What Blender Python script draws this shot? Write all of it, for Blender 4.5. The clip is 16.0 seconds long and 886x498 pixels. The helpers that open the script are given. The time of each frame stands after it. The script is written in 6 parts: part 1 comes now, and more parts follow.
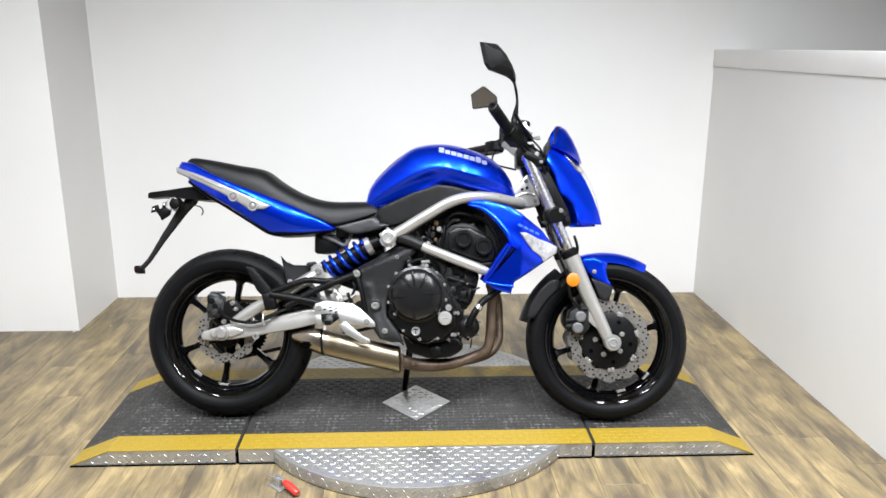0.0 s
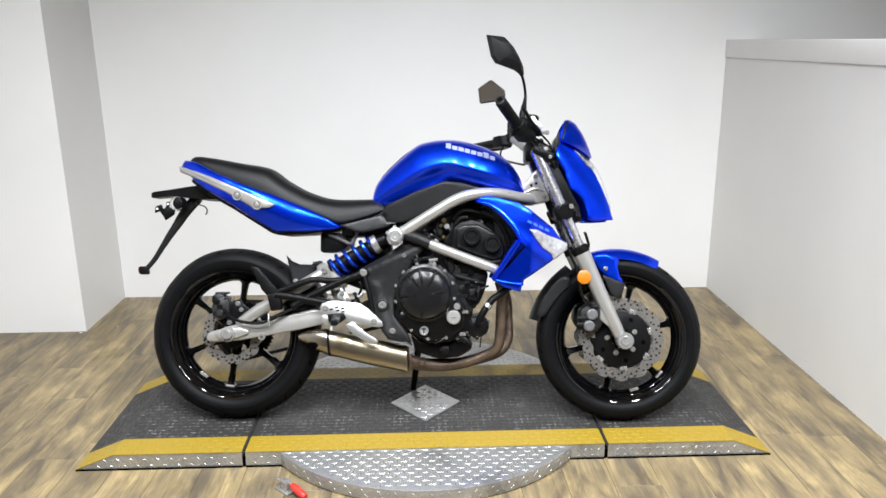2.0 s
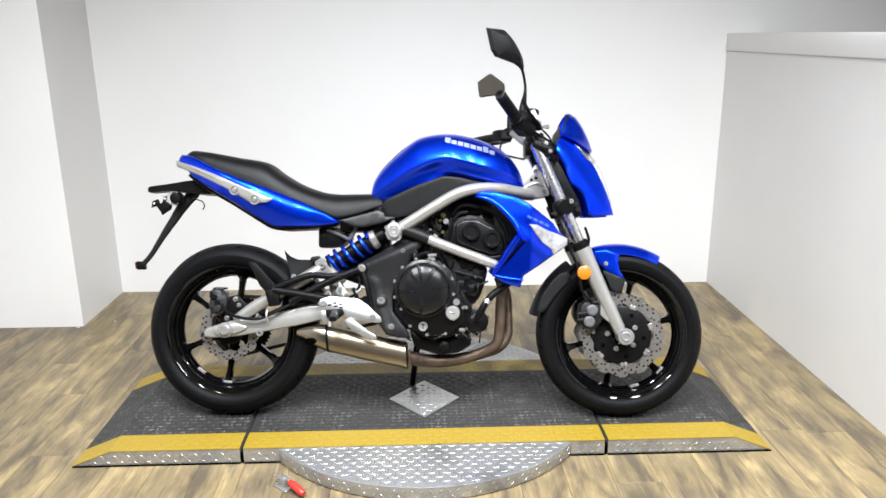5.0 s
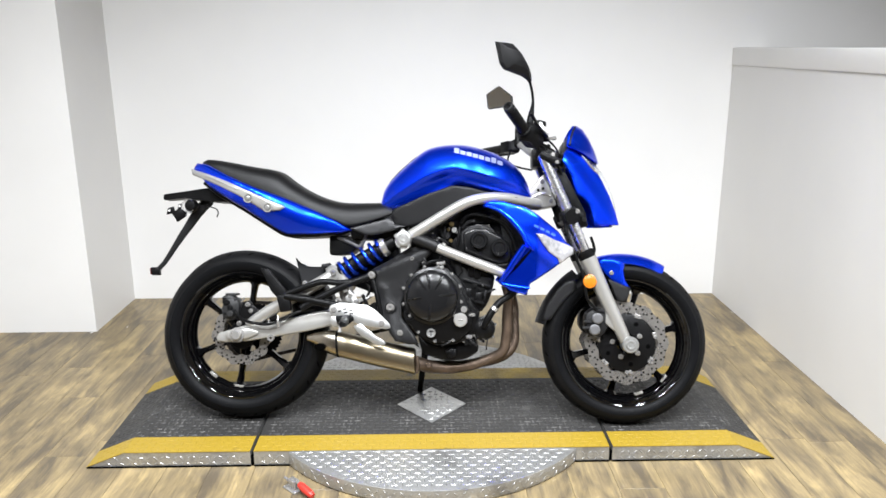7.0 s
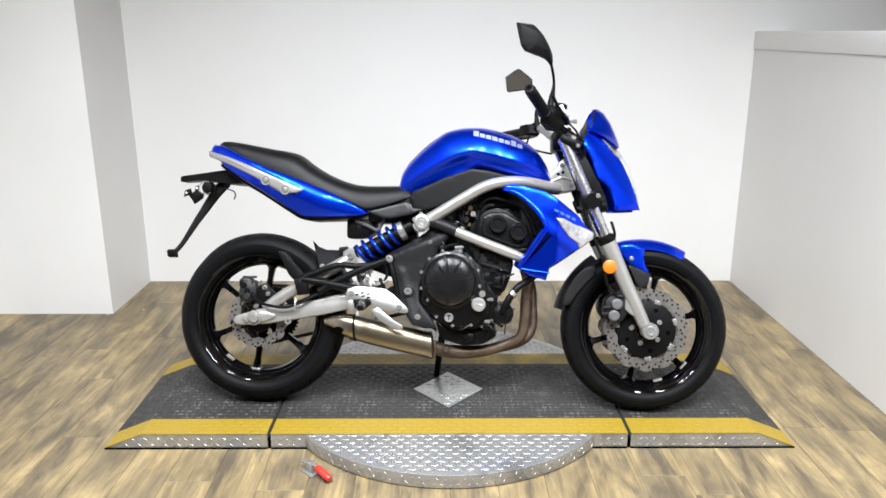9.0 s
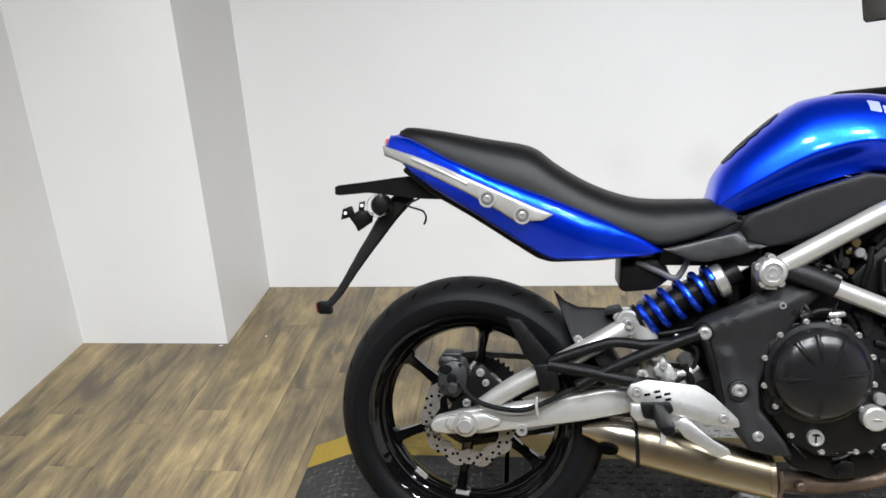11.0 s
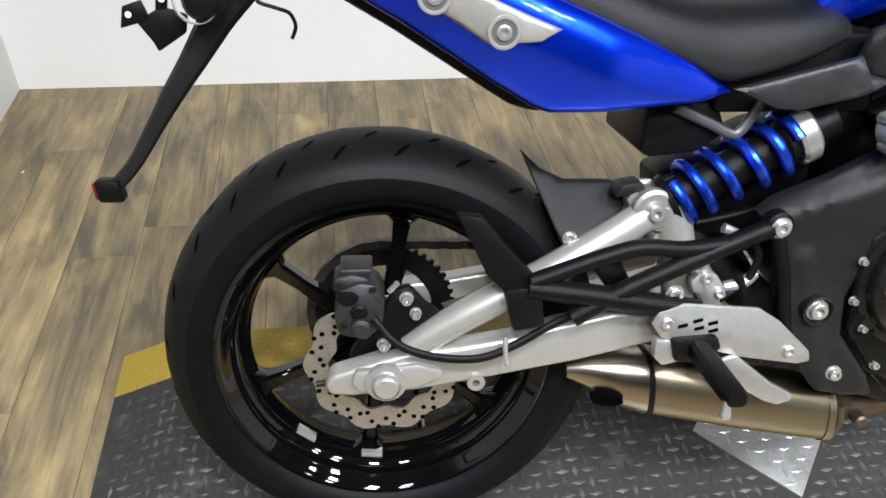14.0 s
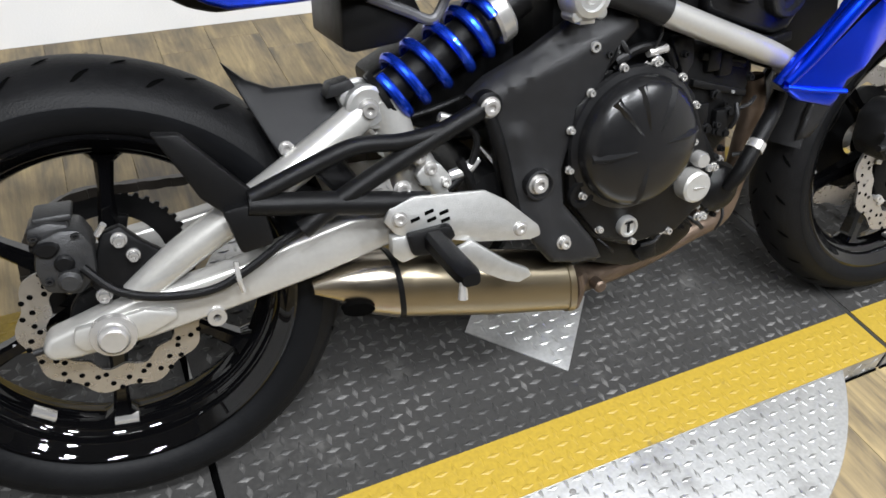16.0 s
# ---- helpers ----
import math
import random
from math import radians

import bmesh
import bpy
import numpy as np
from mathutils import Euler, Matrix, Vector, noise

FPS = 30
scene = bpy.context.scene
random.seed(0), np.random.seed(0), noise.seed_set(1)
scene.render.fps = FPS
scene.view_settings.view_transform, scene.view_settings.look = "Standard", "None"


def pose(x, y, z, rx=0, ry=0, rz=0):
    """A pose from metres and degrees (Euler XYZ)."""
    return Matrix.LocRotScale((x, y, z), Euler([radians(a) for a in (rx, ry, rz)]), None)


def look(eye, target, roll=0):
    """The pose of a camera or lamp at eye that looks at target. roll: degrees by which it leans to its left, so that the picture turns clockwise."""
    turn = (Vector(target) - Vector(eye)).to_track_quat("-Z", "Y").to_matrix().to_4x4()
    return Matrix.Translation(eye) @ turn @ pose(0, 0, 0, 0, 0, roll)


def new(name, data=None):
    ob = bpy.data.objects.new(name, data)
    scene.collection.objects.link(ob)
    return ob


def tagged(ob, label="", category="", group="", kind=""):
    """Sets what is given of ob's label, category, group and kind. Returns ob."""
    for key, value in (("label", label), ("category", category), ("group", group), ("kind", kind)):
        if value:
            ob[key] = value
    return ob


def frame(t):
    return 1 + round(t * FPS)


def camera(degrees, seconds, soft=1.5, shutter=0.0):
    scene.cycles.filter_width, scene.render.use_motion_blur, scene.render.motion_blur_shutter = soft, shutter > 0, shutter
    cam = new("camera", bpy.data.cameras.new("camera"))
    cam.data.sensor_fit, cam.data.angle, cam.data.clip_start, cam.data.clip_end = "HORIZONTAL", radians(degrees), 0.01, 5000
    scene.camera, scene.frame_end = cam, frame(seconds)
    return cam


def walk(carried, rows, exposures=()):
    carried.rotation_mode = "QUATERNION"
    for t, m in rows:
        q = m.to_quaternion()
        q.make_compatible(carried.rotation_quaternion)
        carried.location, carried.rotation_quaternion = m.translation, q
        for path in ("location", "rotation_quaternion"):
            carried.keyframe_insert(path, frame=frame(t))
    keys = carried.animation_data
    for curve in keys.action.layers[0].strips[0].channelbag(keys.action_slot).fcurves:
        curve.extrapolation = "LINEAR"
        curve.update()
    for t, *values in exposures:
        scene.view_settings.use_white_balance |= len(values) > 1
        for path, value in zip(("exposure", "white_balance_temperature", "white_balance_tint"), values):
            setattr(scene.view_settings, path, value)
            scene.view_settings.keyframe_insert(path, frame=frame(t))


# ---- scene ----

# camera and its walk
cam = camera(60.4, 16.0, soft=1.6)
PATH = [
    (0, look((-0.0202, -2.6813, 1.3964), (0.0597, -0.7502, 0.8819), 0.21)),
    (0.5, look((-0.0159, -2.6841, 1.3993), (0.0564, -0.7511, 0.8911), 0.05)),
    (1, look((-0.0147, -2.6787, 1.4004), (0.0441, -0.7444, 0.8951), 0.15)),
    (1.5, look((-0.0120, -2.6582, 1.3999), (0.0500, -0.7266, 0.8847), -0.19)),
    (2, look((-0.0115, -2.6294, 1.3943), (0.0425, -0.7012, 0.8661), -0.52)),
    (2.5, look((-0.0052, -2.6140, 1.3888), (0.0542, -0.6880, 0.8533), -0.53)),
    (3, look((-0.0030, -2.6072, 1.3919), (0.0574, -0.6832, 0.8492), -0.50)),
    (3.5, look((-0.0058, -2.6049, 1.3839), (0.0494, -0.6812, 0.8395), -0.88)),
    (4, look((-0.0105, -2.6037, 1.3884), (0.0448, -0.6805, 0.8422), -0.75)),
    (6.5, look((-0.0141, -2.6422, 1.3957), (0.0364, -0.7130, 0.8706), -0.10)),
    (7, look((-0.0177, -2.6627, 1.3960), (0.0207, -0.7304, 0.8817), -0.18)),
    (7.5, look((-0.0192, -2.6762, 1.4006), (0.0224, -0.7428, 0.8905), -0.14)),
    (8, look((-0.0221, -2.6809, 1.4005), (0.0210, -0.7455, 0.8984), 0.23)),
    (8.5, look((-0.0202, -2.6721, 1.3950), (0.0182, -0.7396, 0.8812), 0.31)),
    (9, look((-0.0433, -2.6425, 1.3812), (-0.0340, -0.7192, 0.8328), 0.01)),
    (9.5, look((-0.1586, -2.5188, 1.3587), (-0.1562, -0.5931, 0.8187), -2.43)),
    (9.7, look((-0.2120, -2.4310, 1.3340), (-0.2260, -0.5200, 0.7440), -1.20)),
    (10, look((-0.2713, -2.1774, 1.3340), (-0.5062, -0.2615, 0.8102), -1.28)),
    (10.2, look((-0.3355, -2.0389, 1.3463), (-0.7094, -0.1760, 0.7221), -2.26)),
    (12.3, look((-0.7519, -0.7936, 1.3379), (-0.5860, 1.0336, 0.5417), -2.17)),
    (12.5, look((-0.7505, -0.7608, 1.3159), (-0.5853, 1.0505, 0.4840), -1.30)),
    (13, look((-0.7524, -0.7436, 1.2604), (-0.5610, 0.9923, 0.2856), 0.94)),
    (13.5, look((-0.7518, -0.7446, 1.2113), (-0.5165, 0.8878, 0.0800), 2.06)),
    (14, look((-0.7558, -0.7467, 1.1701), (-0.4888, 0.7732, -0.1022), 3.18)),
    (14.5, look((-0.7542, -0.7543, 1.1361), (-0.4576, 0.6650, -0.2414), 3.75)),
    (15, look((-0.7429, -0.7695, 1.1229), (-0.4247, 0.6078, -0.2919), 3.53)),
    (15.5, look((-0.7221, -0.7711, 1.1051), (-0.1884, 0.5973, -0.2524), 5.58)),
    (16, look((-0.6573, -0.7888, 1.1030), (0.0683, 0.5288, -0.2151), 5.83)),
]
walk(cam, PATH, exposures=((0, -0.05), (1.5, -0.18), (2.5, -0.18), (3.5, -0.05), (7, 0.0), (8.5, 0.0), (9, -0.1), (10, -0.25), (12.5, -0.34), (13.5, -0.24), (14.5, -0.20), (16, -0.20)))

# ---------------------------------------------------------------- light
world = bpy.data.worlds.new("world")
scene.world = world
world.use_nodes = True
world.node_tree.nodes["Background"].inputs[0].default_value = (0.95, 0.98, 1.0, 1)
world.node_tree.nodes["Background"].inputs[1].default_value = 0.01
LAMP_W = 26.5
TILT = 24.0
CEIL = 3.1


def flood_lamp(x, y):
    d = bpy.data.lights.new("flood_lamp", "AREA")
    d.shape, d.size, d.size_y, d.energy, d.color = "RECTANGLE", 0.24, 0.15, LAMP_W, (0.91, 0.94, 0.985)
    d.spread = radians(112)
    o = new("flood_lamp", d)
    o.matrix_world = pose(x, y, CEIL - 0.14, TILT) @ pose(0, 0, -0.046)


LAMP_X = (-1.25, -0.45, 0.65, 1.50)
LAMP_Y = (-2.30, -1.35)
for lx in LAMP_X:
    for ly in LAMP_Y:
        flood_lamp(lx, ly)


# ---------------------------------------------------------------- materials
def nodes_of(name):
    m = bpy.data.materials.new(name)
    m.use_nodes = True
    nt = m.node_tree
    return m, nt, nt.nodes["Principled BSDF"]


def simple(name, col, rough=0.5, metal=0.0, coat=0.0, noise_scale=60.0, vary=0.15, bump=0.15, bump_scale=None, stretch=(1, 1, 1), spec=0.5, rvary=0.1):
    """A surface with colour and gloss varied at two scales and a fine relief."""
    m, nt, b = nodes_of(name)
    N, Lk = nt.nodes, nt.links
    tc = N.new("ShaderNodeTexCoord")
    mp = N.new("ShaderNodeMapping")
    mp.inputs["Scale"].default_value = stretch
    Lk.new(tc.outputs["Object"], mp.inputs[0])
    n1 = N.new("ShaderNodeTexNoise")
    n1.inputs["Scale"].default_value, n1.inputs["Detail"].default_value = noise_scale, 4
    n2 = N.new("ShaderNodeTexNoise")
    n2.inputs["Scale"].default_value, n2.inputs["Detail"].default_value = noise_scale / 9, 3
    Lk.new(mp.outputs[0], n1.inputs[0]), Lk.new(mp.outputs[0], n2.inputs[0])
    mx = N.new("ShaderNodeMath")
    mx.operation = "ADD"
    Lk.new(n1.outputs[0], mx.inputs[0]), Lk.new(n2.outputs[0], mx.inputs[1])
    cr = N.new("ShaderNodeMapRange")
    cr.inputs[1].default_value, cr.inputs[2].default_value = 0.6, 1.4
    cr.inputs[3].default_value, cr.inputs[4].default_value = 1 - vary, 1 + vary
    Lk.new(mx.outputs[0], cr.inputs[0])
    mul = N.new("ShaderNodeMix")
    mul.data_type, mul.blend_type = "RGBA", "MULTIPLY"
    mul.inputs[0].default_value = 1
    mul.inputs[6].default_value = (*col, 1)
    Lk.new(cr.outputs[0], mul.inputs[7])
    Lk.new(mul.outputs[2], b.inputs["Base Color"])
    rr = N.new("ShaderNodeMapRange")
    rr.inputs[1].default_value, rr.inputs[2].default_value = 0.6, 1.4
    rr.inputs[3].default_value, rr.inputs[4].default_value = max(0.02, rough - rvary * rough), min(1, rough + rvary * rough)
    Lk.new(mx.outputs[0], rr.inputs[0]), Lk.new(rr.outputs[0], b.inputs["Roughness"])
    b.inputs["Metallic"].default_value = metal
    b.inputs["Specular IOR Level"].default_value = spec
    b.inputs["Coat Weight"].default_value = coat
    b.inputs["Coat Roughness"].default_value = 0.04
    if bump:
        bp = N.new("ShaderNodeBump")
        bp.inputs["Strength"].default_value, bp.inputs["Distance"].default_value = bump, 0.002
        n3 = N.new("ShaderNodeTexNoise")
        n3.inputs["Scale"].default_value, n3.inputs["Detail"].default_value = bump_scale or noise_scale * 4, 3
        Lk.new(mp.outputs[0], n3.inputs[0]), Lk.new(n3.outputs[0], bp.inputs["Height"])
        Lk.new(bp.outputs[0], b.inputs["Normal"])
    return m


def plank_material():
    m, nt, b = nodes_of("vinyl_plank")
    N, Lk = nt.nodes, nt.links
    tc = N.new("ShaderNodeTexCoord")
    oi = N.new("ShaderNodeObjectInfo")
    geo = N.new("ShaderNodeNewGeometry")
    off = N.new("ShaderNodeVectorMath")
    off.operation = "SCALE"
    off.inputs[0].default_value = (37.0, 91.0, 13.0)
    Lk.new(oi.outputs["Random"], off.inputs["Scale"])
    add = N.new("ShaderNodeVectorMath")
    add.operation = "ADD"
    Lk.new(geo.outputs["Position"], add.inputs[0]), Lk.new(off.outputs[0], add.inputs[1])
    # long streaks along the plank
    mp = N.new("ShaderNodeMapping")
    mp.inputs["Scale"].default_value = (14.0, 3.4, 1.0)
    Lk.new(add.outputs[0], mp.inputs[0])
    st = N.new("ShaderNodeTexNoise")
    st.inputs["Scale"].default_value, st.inputs["Detail"].default_value, st.inputs["Roughness"].default_value = 1.0, 6, 0.6
    st.inputs["Distortion"].default_value = 0.5
    Lk.new(mp.outputs[0], st.inputs[0])
    mp2 = N.new("ShaderNodeMapping")
    mp2.inputs["Scale"].default_value = (120.0, 5.0, 1.0)
    Lk.new(add.outputs[0], mp2.inputs[0])
    fine = N.new("ShaderNodeTexNoise")
    fine.inputs["Scale"].default_value, fine.inputs["Detail"].default_value = 1.0, 5
    Lk.new(mp2.outputs[0], fine.inputs[0])
    blot = N.new("ShaderNodeTexNoise")
    blot.inputs["Scale"].default_value, blot.inputs["Detail"].default_value = 6.0, 4
    Lk.new(add.outputs[0], blot.inputs[0])
    ramp = N.new("ShaderNodeValToRGB")
    e = ramp.color_ramp.elements
    e[0].position, e[0].color = 0.30, (0.088, 0.069, 0.045, 1)
    e[1].position, e[1].color = 0.72, (0.440, 0.330, 0.158, 1)
    k = ramp.color_ramp.elements.new(0.5)
    k.color = (0.232, 0.176, 0.090, 1)
    mixv = N.new("ShaderNodeMath")
    mixv.operation = "MULTIPLY_ADD"
    mixv.inputs[1].default_value = 0.28
    Lk.new(fine.outputs[0], mixv.inputs[0])
    sc = N.new("ShaderNodeMath")
    sc.operation = "MULTIPLY_ADD"
    sc.inputs[1].default_value, sc.inputs[2].default_value = 0.95, -0.11
    Lk.new(st.outputs[0], sc.inputs[0]), Lk.new(sc.outputs[0], mixv.inputs[2])
    rnd = N.new("ShaderNodeMath")
    rnd.operation = "MULTIPLY_ADD"
    rnd.inputs[1].default_value = 0.07
    Lk.new(oi.outputs["Random"], rnd.inputs[0]), Lk.new(mixv.outputs[0], rnd.inputs[2])
    sub = N.new("ShaderNodeMath")
    sub.operation = "SUBTRACT"
    sub.inputs[1].default_value = 0.09
    Lk.new(rnd.outputs[0], sub.inputs[0]), Lk.new(sub.outputs[0], ramp.inputs[0])
    grey = N.new("ShaderNodeMix")
    grey.data_type = "RGBA"
    grey.inputs[7].default_value = (0.110, 0.088, 0.060, 1)
    mr = N.new("ShaderNodeMapRange")
    mr.inputs[1].default_value, mr.inputs[2].default_value, mr.inputs[3].default_value, mr.inputs[4].default_value = 0.45, 0.72, 0.0, 0.46
    Lk.new(blot.outputs[0], mr.inputs[0]), Lk.new(mr.outputs[0], grey.inputs[0]), Lk.new(ramp.outputs[0], grey.inputs[6])
    Lk.new(grey.outputs[2], b.inputs["Base Color"])
    rg = N.new("ShaderNodeMapRange")
    rg.inputs[3].default_value, rg.inputs[4].default_value = 0.34, 0.52
    Lk.new(blot.outputs[0], rg.inputs[0]), Lk.new(rg.outputs[0], b.inputs["Roughness"])
    bp = N.new("ShaderNodeBump")
    bp.inputs["Strength"].default_value, bp.inputs["Distance"].default_value = 0.25, 0.0015
    Lk.new(fine.outputs[0], bp.inputs["Height"]), Lk.new(bp.outputs[0], b.inputs["Normal"])
    return m


def worn_material(name, col, under, rough, amount, metal_under=0.0, scale=9.0):
    """Paint scuffed through to what lies under it."""
    m, nt, b = nodes_of(name)
    N, Lk = nt.nodes, nt.links
    geo = N.new("ShaderNodeNewGeometry")
    n1 = N.new("ShaderNodeTexNoise")
    n1.inputs["Scale"].default_value, n1.inputs["Detail"].default_value, n1.inputs["Roughness"].default_value = scale, 8, 0.7
    n2 = N.new("ShaderNodeTexNoise")
    n2.inputs["Scale"].default_value, n2.inputs["Detail"].default_value = 140, 3
    Lk.new(geo.outputs["Position"], n1.inputs[0]), Lk.new(geo.outputs["Position"], n2.inputs[0])
    mr = N.new("ShaderNodeMapRange")
    mr.inputs[1].default_value, mr.inputs[2].default_value = 0.74 - amount, 0.80 - amount * 0.6
    Lk.new(n1.outputs[0], mr.inputs[0])
    v = N.new("ShaderNodeMapRange")
    v.inputs[3].default_value, v.inputs[4].default_value = 0.7, 1.3
    Lk.new(n2.outputs[0], v.inputs[0])
    c = N.new("ShaderNodeMix")
    c.data_type, c.blend_type = "RGBA", "MULTIPLY"
    c.inputs[0].default_value, c.inputs[6].default_value = 1, (*col, 1)
    Lk.new(v.outputs[0], c.inputs[7])
    mx = N.new("ShaderNodeMix")
    mx.data_type = "RGBA"
    mx.inputs[7].default_value = (*under, 1)
    Lk.new(mr.outputs[0], mx.inputs[0]), Lk.new(c.outputs[2], mx.inputs[6]), Lk.new(mx.outputs[2], b.inputs["Base Color"])
    if metal_under:
        Lk.new(mr.outputs[0], b.inputs["Metallic"])
    b.inputs["Roughness"].default_value = rough
    bp = N.new("ShaderNodeBump")
    bp.inputs["Strength"].default_value, bp.inputs["Distance"].default_value = 0.3, 0.001
    Lk.new(n2.outputs[0], bp.inputs["Height"]), Lk.new(bp.outputs[0], b.inputs["Normal"])
    return m


def flake_paint(name, col, col2):
    m, nt, b = nodes_of(name)
    N, Lk = nt.nodes, nt.links
    tc = N.new("ShaderNodeTexCoord")
    vo = N.new("ShaderNodeTexVoronoi")
    vo.inputs["Scale"].default_value = 1400
    Lk.new(tc.outputs["Object"], vo.inputs["Vector"])
    big = N.new("ShaderNodeTexNoise")
    big.inputs["Scale"].default_value = 7
    Lk.new(tc.outputs["Object"], big.inputs[0])
    mx = N.new("ShaderNodeMix")
    mx.data_type = "RGBA"
    mx.inputs[6].default_value, mx.inputs[7].default_value = (*col, 1), (*col2, 1)
    sm = N.new("ShaderNodeMath")
    sm.operation = "MULTIPLY"
    Lk.new(vo.outputs["Distance"], sm.inputs[0]), Lk.new(big.outputs[0], sm.inputs[1])
    Lk.new(sm.outputs[0], mx.inputs[0]), Lk.new(mx.outputs[2], b.inputs["Base Color"])
    b.inputs["Metallic"].default_value, b.inputs["Roughness"].default_value = 0.9, 0.27
    b.inputs["Coat Weight"].default_value, b.inputs["Coat Roughness"].default_value = 0.40, 0.03
    bp = N.new("ShaderNodeBump")
    bp.inputs["Strength"].default_value, bp.inputs["Distance"].default_value = 0.05, 0.0004
    Lk.new(vo.outputs["Distance"], bp.inputs["Height"]), Lk.new(bp.outputs[0], b.inputs["Normal"])
    return m


WALL = simple("wall_paint", (0.72, 0.712, 0.695), 0.6, noise_scale=3, vary=0.03, bump=0.25, bump_scale=180)
# beige-grey stands in for white wall beyond the lamps' reach
GREIGE = simple("greige_wall_paint", (0.60, 0.565, 0.535), 0.6, noise_scale=3, vary=0.04, bump=0.25, bump_scale=180)
HALL = simple("grey_wall_paint", (0.16, 0.15, 0.14), 0.7, noise_scale=3, vary=0.1, bump=0.2, bump_scale=120)
# kept dark so the unseen ceiling returns little fill light
CEILING = simple("ceiling_paint", (0.16, 0.16, 0.157), 0.8, noise_scale=3, vary=0.04, bump=0.2, bump_scale=120)
LEDGE = simple("ledge_paint", (0.82, 0.81, 0.79), 0.4, noise_scale=5, vary=0.04, bump=0.1)
PLANK = plank_material()
GAP = simple("floor_gap", (0.06, 0.046, 0.03), 0.9)
DECK = worn_material("deck_coating", (0.031, 0.0301, 0.029), (0.066, 0.064, 0.061), 0.45, 0.16)
DECKTOP = worn_material("worn_deck_bumps", (0.036, 0.0352, 0.034), (0.11, 0.107, 0.103), 0.36, 0.26, scale=14.0)
for mt in (DECK, DECKTOP):
    mt.node_tree.nodes["Principled BSDF"].inputs["Specular IOR Level"].default_value = 0.12
YELLOW = worn_material("yellow_paint", (0.27, 0.182, 0.016), (0.10, 0.075, 0.03), 0.5, 0.13)
ALU = worn_material("tread_plate_aluminium", (0.43, 0.43, 0.422), (0.24, 0.237, 0.23), 0.40, 0.22, scale=5.0)
for mt in (ALU,):
    mt.node_tree.nodes["Principled BSDF"].inputs["Metallic"].default_value = 0.8
RUBBER = simple("tyre_rubber", (0.0045, 0.0045, 0.0048), 0.50, noise_scale=90, vary=0.3, bump=0.25, spec=0.10)
SIDEWALL = simple("tyre_sidewall", (0.0028, 0.0030, 0.0035), 0.5, noise_scale=40, vary=0.2, bump=0.2, spec=0.08)
# near-black for painted-in shade of grooves, slots and holes; also black rubber strip
GROOVE = simple("tyre_groove", (0.001, 0.001, 0.001), 0.9, spec=0.02)
GLOSSBLACK = simple("gloss_black", (0.0015, 0.0015, 0.0017), 0.025, vary=0.1, bump=0.0, spec=0.45)
SATINBLACK = simple("satin_black_plastic", (0.0035, 0.0035, 0.0037), 0.36, noise_scale=120, vary=0.2, bump=0.3, bump_scale=900, spec=0.11)
ENGINE = simple("engine_black_paint", (0.0028, 0.0028, 0.003), 0.33, noise_scale=60, vary=0.2, bump=0.35, bump_scale=700, spec=0.16)
CALIPER = simple("caliper_anodising", (0.022, 0.022, 0.0225), 0.40, metal=0.3, noise_scale=90, vary=0.25, bump=0.4, bump_scale=500, spec=0.3)
COVER = simple("satin_charcoal_paint", (0.0060, 0.0060, 0.0064), 0.25, noise_scale=90, vary=0.15, bump=0.03, bump_scale=800, spec=0.32)
DARKGREY = simple("dark_grey_plastic", (0.0085, 0.0085, 0.009), 0.40, noise_scale=80, vary=0.15, bump=0.35, bump_scale=900, spec=0.2)
HUGGER = simple("black_mudguard_plastic", (0.0065, 0.0065, 0.007), 0.45, noise_scale=80, vary=0.15, bump=0.35, bump_scale=900, spec=0.2)
VINYL = simple("seat_vinyl", (0.0045, 0.0045, 0.0047), 0.44, noise_scale=50, vary=0.15, bump=0.3, bump_scale=600, spec=0.2)
SILVER = simple("silver_paint", (0.345, 0.338, 0.320), 0.34, metal=0.55, coat=0.3, noise_scale=200, vary=0.06, bump=0.05)
ALLOY = simple("cast_alloy", (0.43, 0.43, 0.42), 0.35, metal=0.8, noise_scale=120, vary=0.1, bump=0.25, bump_scale=500)
STEEL = simple("zinc_steel", (0.42, 0.41, 0.395), 0.24, metal=0.7, noise_scale=90, vary=0.1, bump=0.1)
DISCSTEEL = simple("brake_disc_steel", (0.42, 0.40, 0.375), 0.28, metal=0.88, noise_scale=90, vary=0.12, bump=0.1)
CHROME = simple("chrome", (0.85, 0.85, 0.86), 0.27, metal=1.0, vary=0.03, bump=0.0)
BRUSHED = simple("brushed_stainless", (0.28, 0.238, 0.168), 0.34, metal=1.0, noise_scale=20, vary=0.03, bump=0.0, stretch=(1, 9, 9), rvary=0.0)
HEADER = simple("heat_tinted_steel", (0.11, 0.08, 0.06), 0.5, metal=0.8, noise_scale=26, vary=0.6, bump=0.5)
BLUE = flake_paint("blue_metallic_paint", (0.0005, 0.020, 0.78), (0.001, 0.105, 1.0))
SPRING = flake_paint("blue_spring_paint", (0.01, 0.05, 0.62), (0.02, 0.12, 0.9))
ORANGE = simple("amber_reflector", (0.48, 0.135, 0.004), 0.3, coat=0.25, noise_scale=300, vary=0.2, bump=0.3)
RED = simple("red_rubber_grip", (0.50, 0.03, 0.02), 0.4, vary=0.12)
REDLENS = simple("red_lens", (0.50, 0.02, 0.02), 0.12, coat=1.0, vary=0.1, bump=0)
REFL = simple("lamp_reflector", (0.82, 0.82, 0.82), 0.18, metal=0.9, vary=0.05, bump=0.3, bump_scale=300)
MIRROR = simple("mirror_glass", (0.80, 0.775, 0.74), 0.06, metal=1.0, vary=0.01, bump=0)
